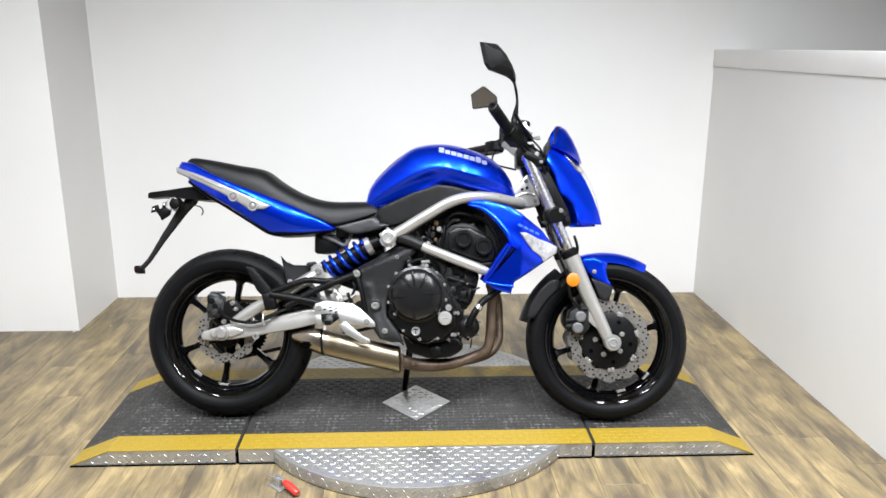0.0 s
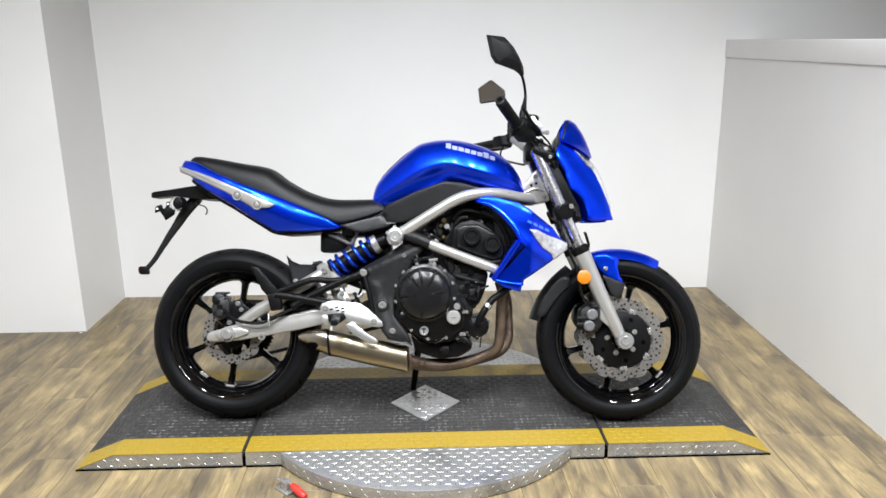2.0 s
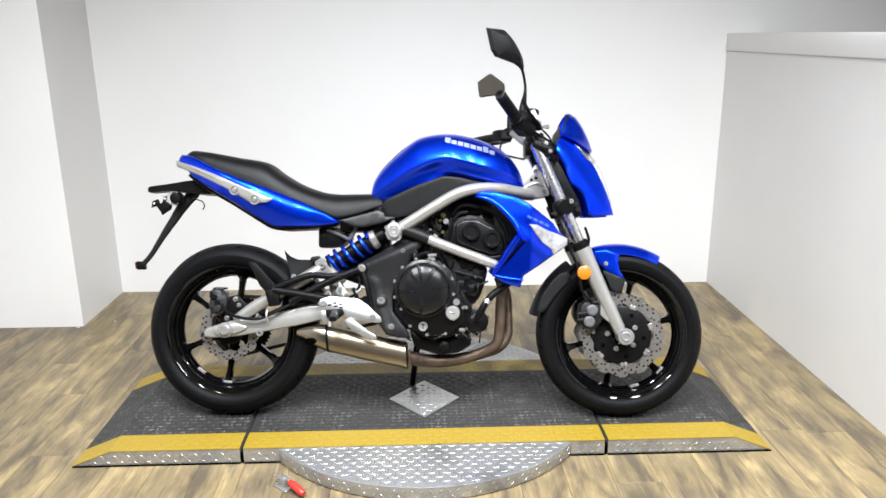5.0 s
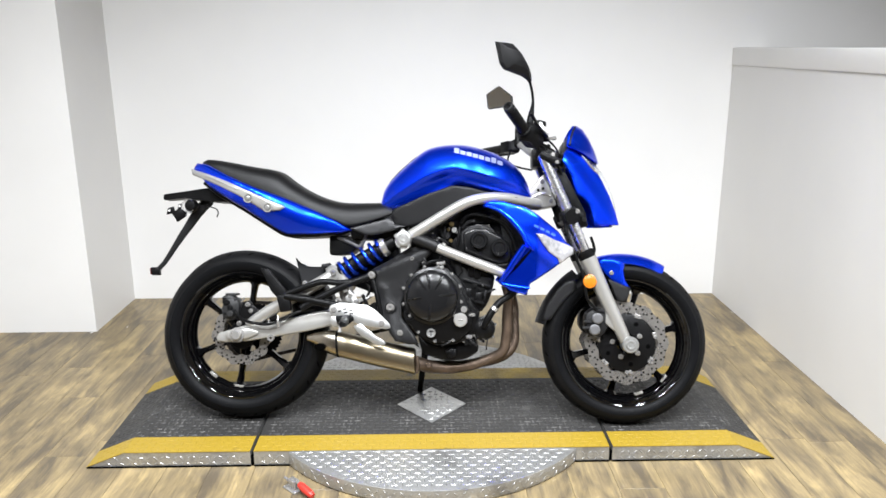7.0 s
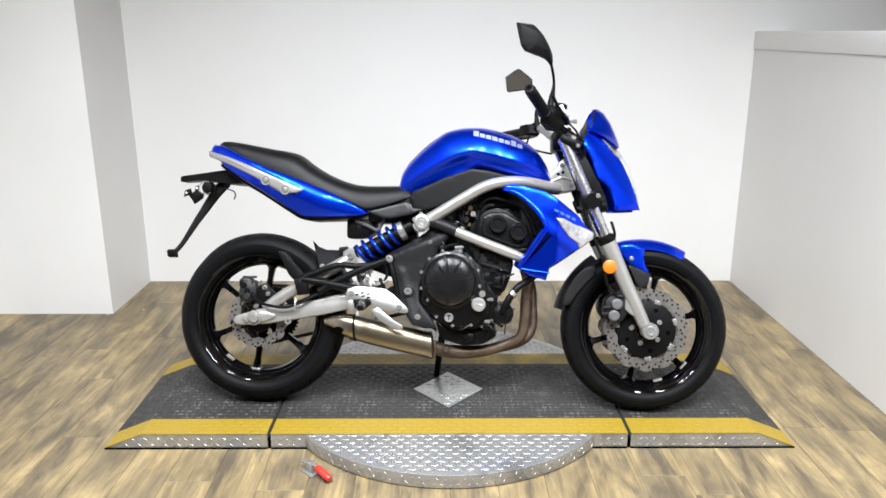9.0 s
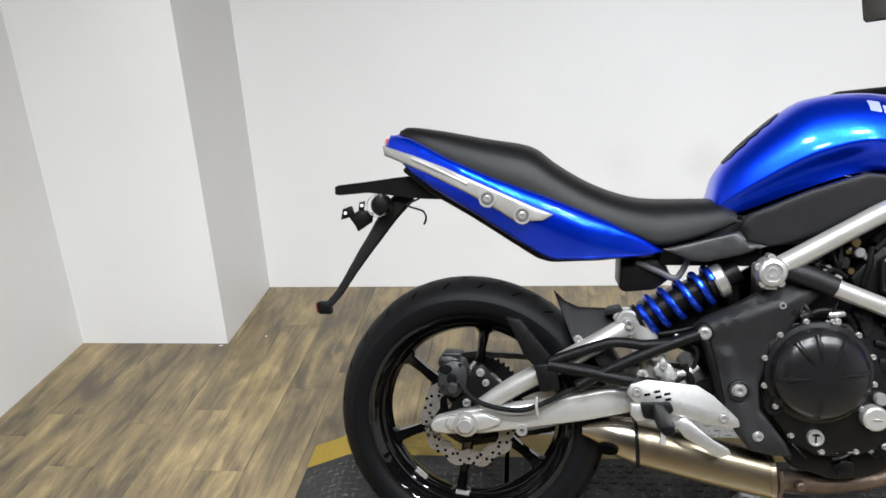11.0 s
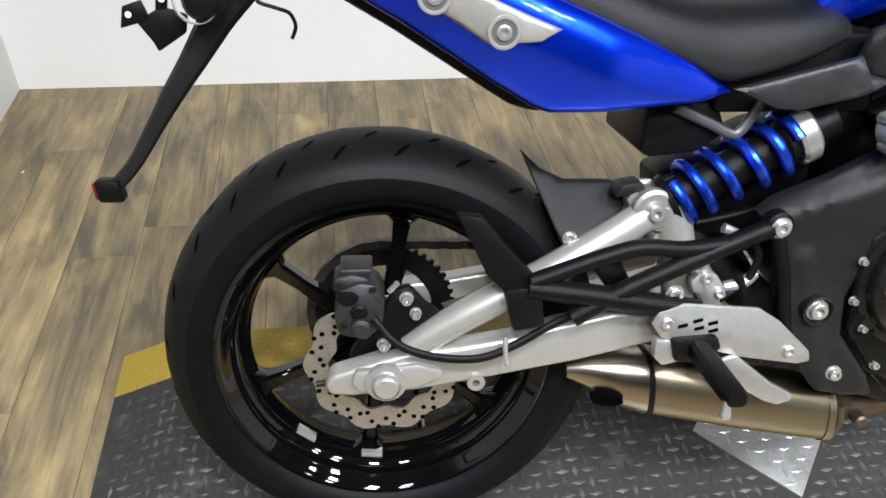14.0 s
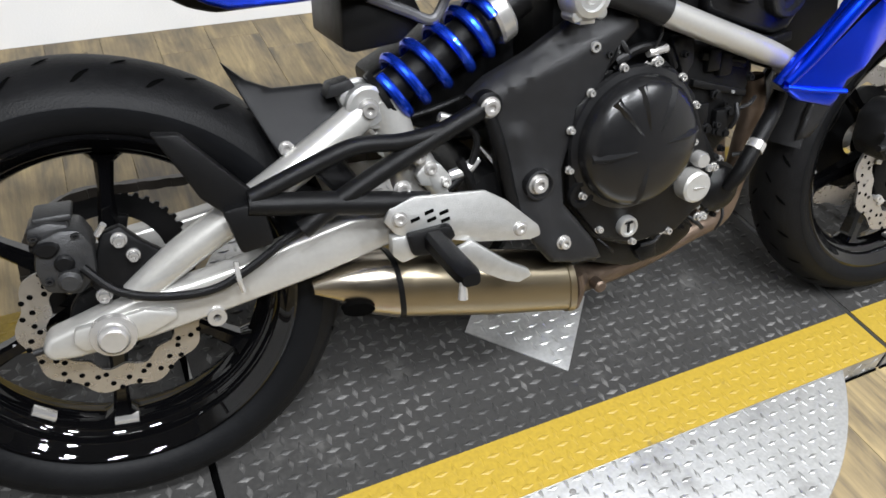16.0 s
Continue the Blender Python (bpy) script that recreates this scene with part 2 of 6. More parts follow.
RECESS = simple("grey_cast_recess", (0.11, 0.11, 0.108), 0.4, metal=0.5, noise_scale=120, vary=0.1, bump=0.1)
LOGO = simple("decal_pale_blue", (0.22, 0.25, 0.44), 0.3, coat=0.3, vary=0.04, bump=0)
CHAIN = simple("dull_chain_steel", (0.035, 0.03, 0.025), 0.4, metal=0.7, vary=0.3)
MARK = simple("decal_mid_blue", (0.03, 0.10, 0.55), 0.25, coat=0.8, vary=0.04, bump=0)
BRASS = simple("gold_chain", (0.30, 0.22, 0.10), 0.35, metal=1.0, vary=0.2)
OLDWOOD = simple("dark_weathered_wood", (0.055, 0.042, 0.034), 0.75, noise_scale=40, vary=0.5, bump=0.6, stretch=(6, 6, 1))
MESHMETAL = simple("white_expanded_metal", (0.80, 0.80, 0.80), 0.4, vary=0.08)
WOODWHITE = simple("white_backing_board", (0.78, 0.78, 0.78), 0.5, vary=0.05)


# ---------------------------------------------------------------- mesh helpers
def finish(bm, name, mats, smooth=35.0):
    bmesh.ops.remove_doubles(bm, verts=bm.verts, dist=1e-6)
    bmesh.ops.recalc_face_normals(bm, faces=bm.faces)
    me = bpy.data.meshes.new(name)
    bm.to_mesh(me)
    bm.free()
    for m in mats if isinstance(mats, (list, tuple)) else [mats]:
        me.materials.append(m)
    if smooth:
        me.polygons.foreach_set("use_smooth", [True] * len(me.polygons))
        me.set_sharp_from_angle(angle=radians(smooth))
    return me


def part(name, bm, material, parent, label="", smooth=35.0):
    ob = new(name, bm if isinstance(bm, bpy.types.Mesh) else finish(bm, name, material, smooth))
    ob.parent = parent
    if label:
        ob["label"] = label
    return ob


def thing(name, label, category, m=None, group="", kind=""):
    ob = new(name)
    ob.empty_display_size = 0.05
    if m is not None:
        ob.matrix_world = m
    return tagged(ob, label, category, group, kind)


def structure(name, bm, material, label, category, smooth=30):
    return tagged(new(name, finish(bm, name, material, smooth)), label, category, kind="structure")


def box(x0, x1, y0, y1, z0, z1, bevel=0.0, bm=None, seg=2):
    own = bmesh.new()
    bmesh.ops.create_cube(own, size=1)
    for v in own.verts:
        v.co = Vector((x0 + (v.co.x + 0.5) * (x1 - x0), y0 + (v.co.y + 0.5) * (y1 - y0), z0 + (v.co.z + 0.5) * (z1 - z0)))
    if bevel:
        bmesh.ops.bevel(own, geom=own.edges[:], offset=bevel, segments=seg, affect="EDGES", profile=0.5)
    return own if bm is None else merge(bm, own)


def merge(bm, other, m=None):
    """Add other's faces to bm."""
    idx = {}
    for v in other.verts:
        idx[v] = bm.verts.new(m @ v.co if m is not None else v.co)
    for f in other.faces:
        try:
            g = bm.faces.new([idx[v] for v in f.verts])
            g.material_index = f.material_index
        except ValueError:
            pass
    other.free()
    return bm


def merge_all(bm, *others):
    for o in others:
        merge(bm, o)
    return bm


def prism(pts, y0, y1, bevel=0.0, seg=2):
    """An outline in x and z, drawn out from y0 to y1, with rounded edges."""
    bm = bmesh.new()
    a = [bm.verts.new((x, y0, z)) for x, z in pts]
    f = bm.faces.new(a)
    r = bmesh.ops.extrude_face_region(bm, geom=[f])
    for v in r["geom"]:
        if isinstance(v, bmesh.types.BMVert):
            v.co.y = y1
    bmesh.ops.recalc_face_normals(bm, faces=bm.faces)
    if bevel:
        bmesh.ops.bevel(bm, geom=[e for e in bm.edges], offset=bevel, segments=seg, affect="EDGES", profile=0.5, clamp_overlap=True)
    return bm


def slab(pts, z0, z1, bevel=0.0, seg=2):
    """An outline in x and y, drawn out from z0 to z1."""
    bm = bmesh.new()
    f = bm.faces.new([bm.verts.new((x, y, z0)) for x, y in pts])
    r = bmesh.ops.extrude_face_region(bm, geom=[f])
    for v in r["geom"]:
        if isinstance(v, bmesh.types.BMVert):
            v.co.z = z1
    bmesh.ops.recalc_face_normals(bm, faces=bm.faces)
    if bevel:
        bmesh.ops.bevel(bm, geom=bm.edges[:], offset=bevel, segments=seg, affect="EDGES", profile=0.5)
    return bm


def lathe(profile, n=48, cx=0.0, cz=0.0, closed=True, arc=None):
    """Rings of (radius, y) turned round the y axis through (cx, cz)."""
    bm = bmesh.new()
    rings = []
    for r, y in profile:
        if r < 1e-6:
            rings.append([bm.verts.new((cx, y, cz))])
        else:
            rings.append([bm.verts.new((cx + r * math.cos(2 * math.pi * i / n), y, cz + r * math.sin(2 * math.pi * i / n))) for i in range(n)])
    pairs = list(zip(rings, rings[1:])) + ([(rings[-1], rings[0])] if closed else [])
    for a, b in pairs:
        for i in range(n):
            j = (i + 1) % n
            q = [a[i % len(a)], a[j % len(a)], b[j % len(b)], b[i % len(b)]]
            q = list(dict.fromkeys(q))
            if len(q) > 2:
                bm.faces.new(q)
    return bm


def disc(cx, cz, r, y0, y1, bevel=0.003, n=24):
    """A round boss along y with rounded rims."""
    s = 1 if y1 > y0 else -1
    b = min(bevel, r * 0.4)
    return lathe([(0, y0), (r - b, y0), (r, y0 + s * b), (r, y1 - s * b), (r - b, y1), (0, y1)], n, cx, cz, closed=False)


def spline(pts, steps=6):
    """A smooth line through points of any dimension."""
    P = [Vector(p) for p in pts]
    if len(P) < 3:
        return P
    out = []
    for i in range(len(P) - 1):
        a, b, c, d = P[max(i - 1, 0)], P[i], P[i + 1], P[min(i + 2, len(P) - 1)]
        for k in range(steps):
            t = k / steps
            out.append(0.5 * ((2 * b) + (c - a) * t + (2 * a - 5 * b + 4 * c - d) * t * t + (3 * b - a - 3 * c + d) * t ** 3))
    return out + [P[-1]]


def tube(pts, r, n=12, steps=6, straight=False, flat=1.0):
    """A pipe along points; r a number or one a point; flat squeezes it sideways."""
    P = [Vector(p) for p in pts] if straight else spline(pts, steps)
    rs = [r] * len(P) if not isinstance(r, (list, tuple)) else [v[0] for v in (spline([(q, 0, 0) for q in r], steps) if not straight else [(q,) for q in r])]
    bm = bmesh.new()
    rings = []
    t0 = (P[1] - P[0]).normalized()
    u = t0.cross(Vector((0, 1, 0)))
    u = (u if u.length > 0.1 else t0.cross(Vector((1, 0, 0)))).normalized()
    for i, p in enumerate(P):
        t = (P[min(i + 1, len(P) - 1)] - P[max(i - 1, 0)]).normalized()
        u = (u - t * u.dot(t)).normalized()
        v = t.cross(u)
        rings.append([bm.verts.new(p + (u * math.cos(2 * math.pi * k / n) + v * math.sin(2 * math.pi * k / n) * flat) * rs[i]) for k in range(n)])
    for a, b in zip(rings, rings[1:]):
        for k in range(n):
            bm.faces.new((a[k], a[(k + 1) % n], b[(k + 1) % n], b[k]))
    bm.faces.new(rings[0][::-1]), bm.faces.new(rings[-1])
    return bm


def loft(sections, caps=True):
    """Skin over closed loops with the same number of points."""
    bm = bmesh.new()
    R = [[bm.verts.new(p) for p in s] for s in sections]
    n = len(R[0])
    for a, b in zip(R, R[1:]):
        for k in range(n):
            bm.faces.new((a[k], a[(k + 1) % n], b[(k + 1) % n], b[k]))
    if caps:
        bm.faces.new(R[0][::-1]), bm.faces.new(R[-1])
    return bm


def seg_dist(p, a, b):
    ab = b - a
    t = max(0.0, min(1.0, (p - a).dot(ab) / max(ab.length_squared, 1e-12)))
    return (a + ab * t - p).length


def panel(outline, yfun, thick=0.004, step=0.014, rim=0.012, smooth=0, side=-1):
    """A moulded panel: outline in x and z, its outer face at y = yfun(x, z), rolled in at its rim over that width."""
    from mathutils import geometry
    pts = [Vector(p) for p in outline]
    if smooth:
        pts = [Vector((v[0], v[1])) for v in spline([(*p, 0) for p in outline + outline[:1]], smooth)[:-1]]
    dense = []
    for a, b in zip(pts, pts[1:] + pts[:1]):
        k = max(1, int((b - a).length / step))
        dense += [a.lerp(b, i / k) for i in range(k)]
    n = len(dense)
    xs, zs = [p.x for p in dense], [p.y for p in dense]
    inner = []
    for i in range(int((max(xs) - min(xs)) / step) + 2):
        for j in range(int((max(zs) - min(zs)) / step) + 2):
            q = Vector((min(xs) + (i + 0.5 * (j % 2)) * step, min(zs) + j * step))
            if min(seg_dist(q, a, b) for a, b in zip(pts, pts[1:] + pts[:1])) > max(step * 0.45, rim * 1.3):
                inner.append(q)
    # rings just inside the rim keep the rolled edge round
    turn = sum(a.x * b.y - b.x * a.y for a, b in zip(pts, pts[1:] + pts[:1]))
    for k in (0.2, 0.5, 1.0) if rim else ():
        for a, p, b in zip(dense[-1:] + dense, dense, dense[1:] + dense[:1]):
            t_ = (b - a).normalized()
            q = p + Vector((-t_.y, t_.x)) * (rim * k if turn > 0 else -rim * k)
            if min(seg_dist(q, u, v) for u, v in zip(pts, pts[1:] + pts[:1])) > rim * k * 0.9 and all((q - w).length > rim * 0.15 for w in inner[-60:]):
                inner.append(q)
    vv, _, ff, _, _, _ = geometry.delaunay_2d_cdt(dense + inner, [(i, (i + 1) % n) for i in range(n)], [], 1, 1e-5)
    bm = bmesh.new()
    top, low = [], []
    for p in vv:
        d = min(seg_dist(p, a, b) for a, b in zip(pts, pts[1:] + pts[:1]))
        q = min(d, rim) / rim if rim else 1
        drop = rim * 0.75 * (1 - math.sqrt(max(0, 1 - (1 - q) ** 2)))
        y = yfun(p.x, p.y) - side * drop
        top.append(bm.verts.new((p.x, y, p.y)))
        low.append(bm.verts.new((p.x, y - side * thick, p.y)))
    cnt = {}
    for f in ff:
        bm.faces.new([top[i] for i in f])
        bm.faces.new([low[i] for i in reversed(f)])
        for a, b in zip(f, f[1:] + f[:1]) if isinstance(f, list) else zip(list(f), list(f)[1:] + list(f)[:1]):
            cnt[(a, b)] = 1
    for a, b in cnt:
        if (b, a) not in cnt:
            bm.faces.new((top[a], low[a], low[b], top[b]))
    return bm


def mirrored(ob, name=None):
    """The same part on the other side of the bike."""
    me = ob.data.copy()
    for v in me.vertices:
        v.co.y = -v.co.y
    me.flip_normals()
    o = new(name or ob.name.split(".")[0], me)
    o.parent = ob.parent
    if "label" in ob:
        o["label"] = ob["label"]
    return o


def bolt(x, z, y, r=0.007, h=0.006, side=-1):
    """A hexagon-socket bolt head whose seat is at y."""
    s = side
    bm = lathe([(r * 1.35, y), (r * 1.35, y + s * h * 0.2), (r, y + s * h * 0.22), (r, y + s * h * 0.9), (r * 0.9, y + s * h), (r * 0.5, y + s * h), (r * 0.5, y + s * h * 0.5), (0, y + s * h * 0.5)], 16, x, z, closed=False)
    return bm


def lerp_table(tab, x):
    """A value from (x, v) rows, by straight lines."""
    if x <= tab[0][0]:
        return tab[0][1]
    for (xa, va), (xb, vb) in zip(tab, tab[1:]):
        if x <= xb:
            return va + (vb - va) * (x - xa) / (xb - xa)
    return tab[-1][1]


def smooth_table(tab):
    """Rows thickened along a smooth line."""
    return [(v[0], v[1]) for v in spline([(a, b, 0) for a, b in tab], 5)]


# ---------------------------------------------------------------- room
XL, XR, YB, YP, XP = -2.290, 1.633, 1.530, 1.005, -1.706
XFAR = 3.15
LEDGE_Z = 1.386
YF = -4.6


def room():
    # out of view; its dark tone deepens the shade below
    structure("ceiling", box(XL - 0.2, XFAR + 0.15, YF - 0.2, YB + 0.2, CEIL, CEIL + 0.15), CEILING, "unseen ceiling over the photo bay, darkened to cut bounce light", "ceiling")
    structure("wall_back", box(XP, XFAR, YB, YB + 0.15, 0, CEIL), WALL, "smooth white painted back wall of the bay", "wall")
    structure("wall_pilaster", box(XL, XP, YP, YB + 0.15, 0, CEIL), WALL, "white painted wall jog standing out into the bay", "wall")
    structure("wall_left", box(XL - 0.15, XL, YF, YB + 0.15, 0, CEIL), WALL, "white painted side wall", "wall")
    structure("wall_right", box(XR, XR + 0.16, YF, YB - 0.001, 0, 1.294), WALL, "white painted half wall under a ledge", "wall")
    structure("ledge", box(XR - 0.008, XR + 0.17, YF, YB - 0.001, 1.295, LEDGE_Z, 0.004), LEDGE, "white wooden ledge capping the half wall", "ledge")
    # unseen, added to close the space past the half wall
    structure("wall_far", box(XFAR, XFAR + 0.15, YF, YB + 0.15, 0, CEIL), GREIGE, "unseen wall added beyond the half wall, beige-grey in place of dim light", "wall")
    # added behind the camera, dark to hold down fill light and reflections
    structure("wall_front", box(XL - 0.15, XFAR + 0.15, YF - 0.15, YF, 0, CEIL), HALL, "unseen dark grey wall added to close the room and dim reflections", "wall")
    structure("floor", box(XL - 0.15, XFAR + 0.15, YF - 0.15, YB + 0.15, -0.1, -0.004), GAP, "wood-look vinyl plank floor in tan and grey", "floor")


room()


def ceiling_light(x, y):
    t = thing("ceiling_light", "white ceiling flood light tilted towards the bay", "light", pose(x, y, CEIL - 0.14, TILT), "ceiling flood lights")
    part("housing", box(-0.15, 0.15, -0.1, 0.1, -0.04, 0.04, 0.006), LEDGE, t)
    part("mount", box(-0.05, 0.05, -0.03, 0.03, 0.03, 0.13, 0.004), LEDGE, t)
    return t


for lx in LAMP_X:
    for ly in LAMP_Y:
        ceiling_light(lx, ly)


# ---------------------------------------------------------------- display platform
def lozenge(bm, x, y, z, ang, l=0.0135, w=0.0050, h=0.0022, tilt=None):
    c, s = math.cos(ang), math.sin(ang)
    def at(u, v, q):
        X, Y, Z = x + u * c - v * s, y + u * s + v * c, z + q
        return tilt(X, Y, Z) if tilt else (X, Y, Z)
    a = [bm.verts.new(at(*p)) for p in ((-l, 0, 0), (0, -w, 0), (l, 0, 0), (0, w, 0))]
    b = [bm.verts.new(at(*p)) for p in ((-l * 0.55, 0, h), (0, -w * 0.35, h), (l * 0.55, 0, h), (0, w * 0.35, h))]
    for i in range(4):
        bm.faces.new((a[i], a[(i + 1) % 4], b[(i + 1) % 4], b[i]))
    bm.faces.new(b)


def treads(inside, x0, x1, y0, y1, z, pitch=0.0232, tilt=None, l=0.0140, w=0.0054, turn=0, h=0.0022):
    """Raised lozenges of a tread plate, turned crosswise in turn, over the ground that inside() grants."""
    bm = bmesh.new()
    for i in range(int((x1 - x0) / pitch) + 1):
        for j in range(int((y1 - y0) / pitch) + 1):
            x, y = x0 + (i + 0.5) * pitch, y0 + (j + 0.5) * pitch
            if inside(x, y):
                lozenge(bm, x, y, z, radians(turn + (90 if (i + j) % 2 else 0)), l, w, h, tilt=tilt)
    return bm


PY0, PY1, PZ, YEL = -0.307, 0.364, 0.0560, 0.105
PTOP, PTIP, JL, JR = 1.058, 1.189, -0.629, 0.609


def deck_z(x):
    ax = abs(x + 0.007)
    return PZ if ax < PTOP else max(0.004, PZ - (ax - PTOP) * (PZ - 0.004) / (PTIP - PTOP))


def platform():
    t = thing("display_platform", "low diamond-plate motorcycle display platform with dark deck and yellow edges", "platform")
    xa, xb, xt0, xt1 = -PTOP - 0.007, PTOP - 0.007, -PTIP - 0.007, PTIP - 0.007
    spans = {"centre_deck": [JL + 0.006, JR - 0.006], "ramp": [xt0, xa, JL - 0.006], "ramp_b": [JR + 0.006, xb, xt1]}
    for name, xs in spans.items():
        plain = name.split("_b")[0]
        lo = [(xs[0], 0.0)] + [(x, deck_z(x)) for x in xs] + [(xs[-1], 0.0)]
        lo = [p for i, p in enumerate(lo) if i == 0 or (Vector(p) - Vector(lo[i - 1])).length > 1e-4]
        body = part(plain, prism(lo, PY0 + 0.002, PY1 - 0.002, 0.0), ALU, t, "bare aluminium tread-plate frame", smooth=0)
        # coated top and its yellow borders, each a thin skin
        for nm, ya, yb, mat, h, lab in (("deck_coating", PY0 + YEL, PY1 - YEL, DECK, 0.002, "dark grey anti-slip tread plate"),
                                         ("yellow_border", PY0, PY0 + YEL, YELLOW, 0.0022, "yellow painted border, scuffed"), ("yellow_border", PY1 - YEL, PY1, YELLOW, 0.0022, "yellow painted border, scuffed")):
            bm = bmesh.new()
            rows = [[bm.verts.new((x, y, deck_z(x) + q)) for x in xs] for y, q in ((ya, 0), (ya, h), (yb, h), (yb, 0))]
            for a, b in zip(rows, rows[1:]):
                for i in range(len(xs) - 1):
                    bm.faces.new((a[i], a[i + 1], b[i + 1], b[i]))
            for i in (0, len(xs) - 1):
                bm.faces.new([r[i] for r in rows])
            sk = part(nm, bm, mat, body, lab, smooth=0)
            tr = treads(lambda x, y: xs[0] + 0.014 < x < xs[-1] - 0.014 and ya + 0.01 < y < yb - 0.01 and not (abs(x + 0.008) / 0.134 + abs(y - 0.029) / 0.153 < 1.05),
                        xs[0], xs[-1], ya, yb, h - 0.0002, tilt=lambda X, Y, Z: (X, Y, Z + deck_z(X)), h=0.0022 if mat is DECK else 0.0012)
            if len(tr.verts):
                tagged(part("tread_pattern", tr, DECKTOP if mat is DECK else mat, body, smooth=0), kind="stuff")
            else:
                tr.free()
        # bumps on the upright side
        sd = treads(lambda x, z: xs[0] + 0.02 < x < xs[-1] - 0.02 and 0.006 < z < deck_z(x) - 0.008 and not (plain == "centre_deck" and abs(x) < 0.5), xs[0], xs[-1], 0.0, PZ, 0,
                    0.0225, tilt=lambda X, Y, Z: (X, PY0 + 0.002 - Z, Y), turn=45, l=0.0105, w=0.0032, h=0.0014)
        part("base_strip", prism([(xs[0], 0.0), (xs[0], 0.005), (xs[-1], 0.005), (xs[-1], 0.0)], PY0 - 0.002, PY0 + 0.0015), GROOVE, body, "black rubber strip under the edge")
        tagged(part("side_tread", sd, ALU, body, smooth=0), kind="stuff")
    for xj in (JL, JR):
        part("joint_strip", box(xj - 0.0058, xj + 0.0058, PY0 + 0.004, PY1 - 0.004, 0.0, 0.035), GROOVE, t, "black gap between the platform sections")
    cx, cy = -0.010, 0.029
    dm = part("diamond_inset", slab([(cx - 0.133, cy), (cx, cy - 0.151), (cx + 0.133, cy), (cx, cy + 0.151)], PZ + 0.0005, PZ + 0.0045, 0.0006), ALU, t, "bare aluminium diamond-shaped tread plate")
    tagged(part("inset_tread", treads(lambda x, y: abs(x - cx) / 0.133 + abs(y - cy) / 0.151 < 0.89, cx - 0.134, cx + 0.134, cy - 0.16, cy + 0.16, PZ + 0.0044, 0.0232, l=0.0125, w=0.0042, h=0.0018), ALU, dm, smooth=0), kind="stuff")
    return t


platform()


def turntable():
    t = thing("turntable_disc", "round aluminium tread-plate turntable under the platform", "turntable", pose(-0.008, 0.068, 0))
    R, n = 0.621, 96
    ring = [(R * math.cos(2 * math.pi * i / n), R * math.sin(2 * math.pi * i / n)) for i in range(n)]
    b = part("disc", slab(ring, 0.003, 0.050, 0.003), ALU, t, smooth=30)
    tagged(part("tread_pattern", treads(lambda x, y: math.hypot(x, y) < R - 0.014 and not (-0.36 < y < 0.27), -R, R, -R, R, 0.0498, 0.0232, l=0.0125, w=0.0042, h=0.0017), ALU, b, smooth=0), kind="stuff")
    bm = bmesh.new()
    for i in range(140):
        for j in (0, 1):
            a = 2 * math.pi * (i + 0.5 * j) / 140
            if math.sin(a) > -0.45:
                continue
            lozenge(bm, a * R, 0.014 + 0.020 * j, 0, radians(45 if (i + j) % 2 else -45), 0.0105, 0.0032, 0.0014, tilt=lambda X, Y, Z: ((R + Z) * math.cos(X / R), (R + Z) * math.sin(X / R), Y))
    tagged(part("rim_tread", bm, ALU, b, smooth=0), kind="stuff")
    for sx in (-0.36, -0.12, 0.12, 0.36):
        part("rivet", lathe([(0, 0.0), (0.006, 0.0), (0.005, 0.002), (0, 0.003)], 12, closed=False), STEEL, b).matrix_local = Matrix.Translation((sx, -0.395, 0.0497)) @ pose(0, 0, 0, 90)
    return t


turntable()


def clamp():
    t = thing("toggle_clamp", "steel toggle clamp with red rubber grip beside the turntable", "clamp", pose(-0.462, -0.452, 0.0, 0, 0, -44))
    part("base_plate", box(-0.035, 0.03, -0.022, 0.022, 0.0, 0.006, 0.001), STEEL, t)
    part("bracket", box(-0.02, 0.016, -0.012, 0.012, 0.006, 0.036, 0.003), STEEL, t)
    part("plunger", tube([(-0.05, 0, 0.022), (-0.015, 0, 0.022)], 0.005, straight=True), STEEL, t)
    part("lever", tube([(0.0, 0, 0.03), (0.02, 0, 0.034), (0.05, 0, 0.026)], 0.005), STEEL, t)
    part("grip", tube([(0.03, 0, 0.031), (0.045, 0, 0.028), (0.085, 0, 0.02), (0.098, 0, 0.017)], [0.009, 0.0125, 0.0125, 0.009]), RED, t, "red rubber grip")
    return t


clamp()


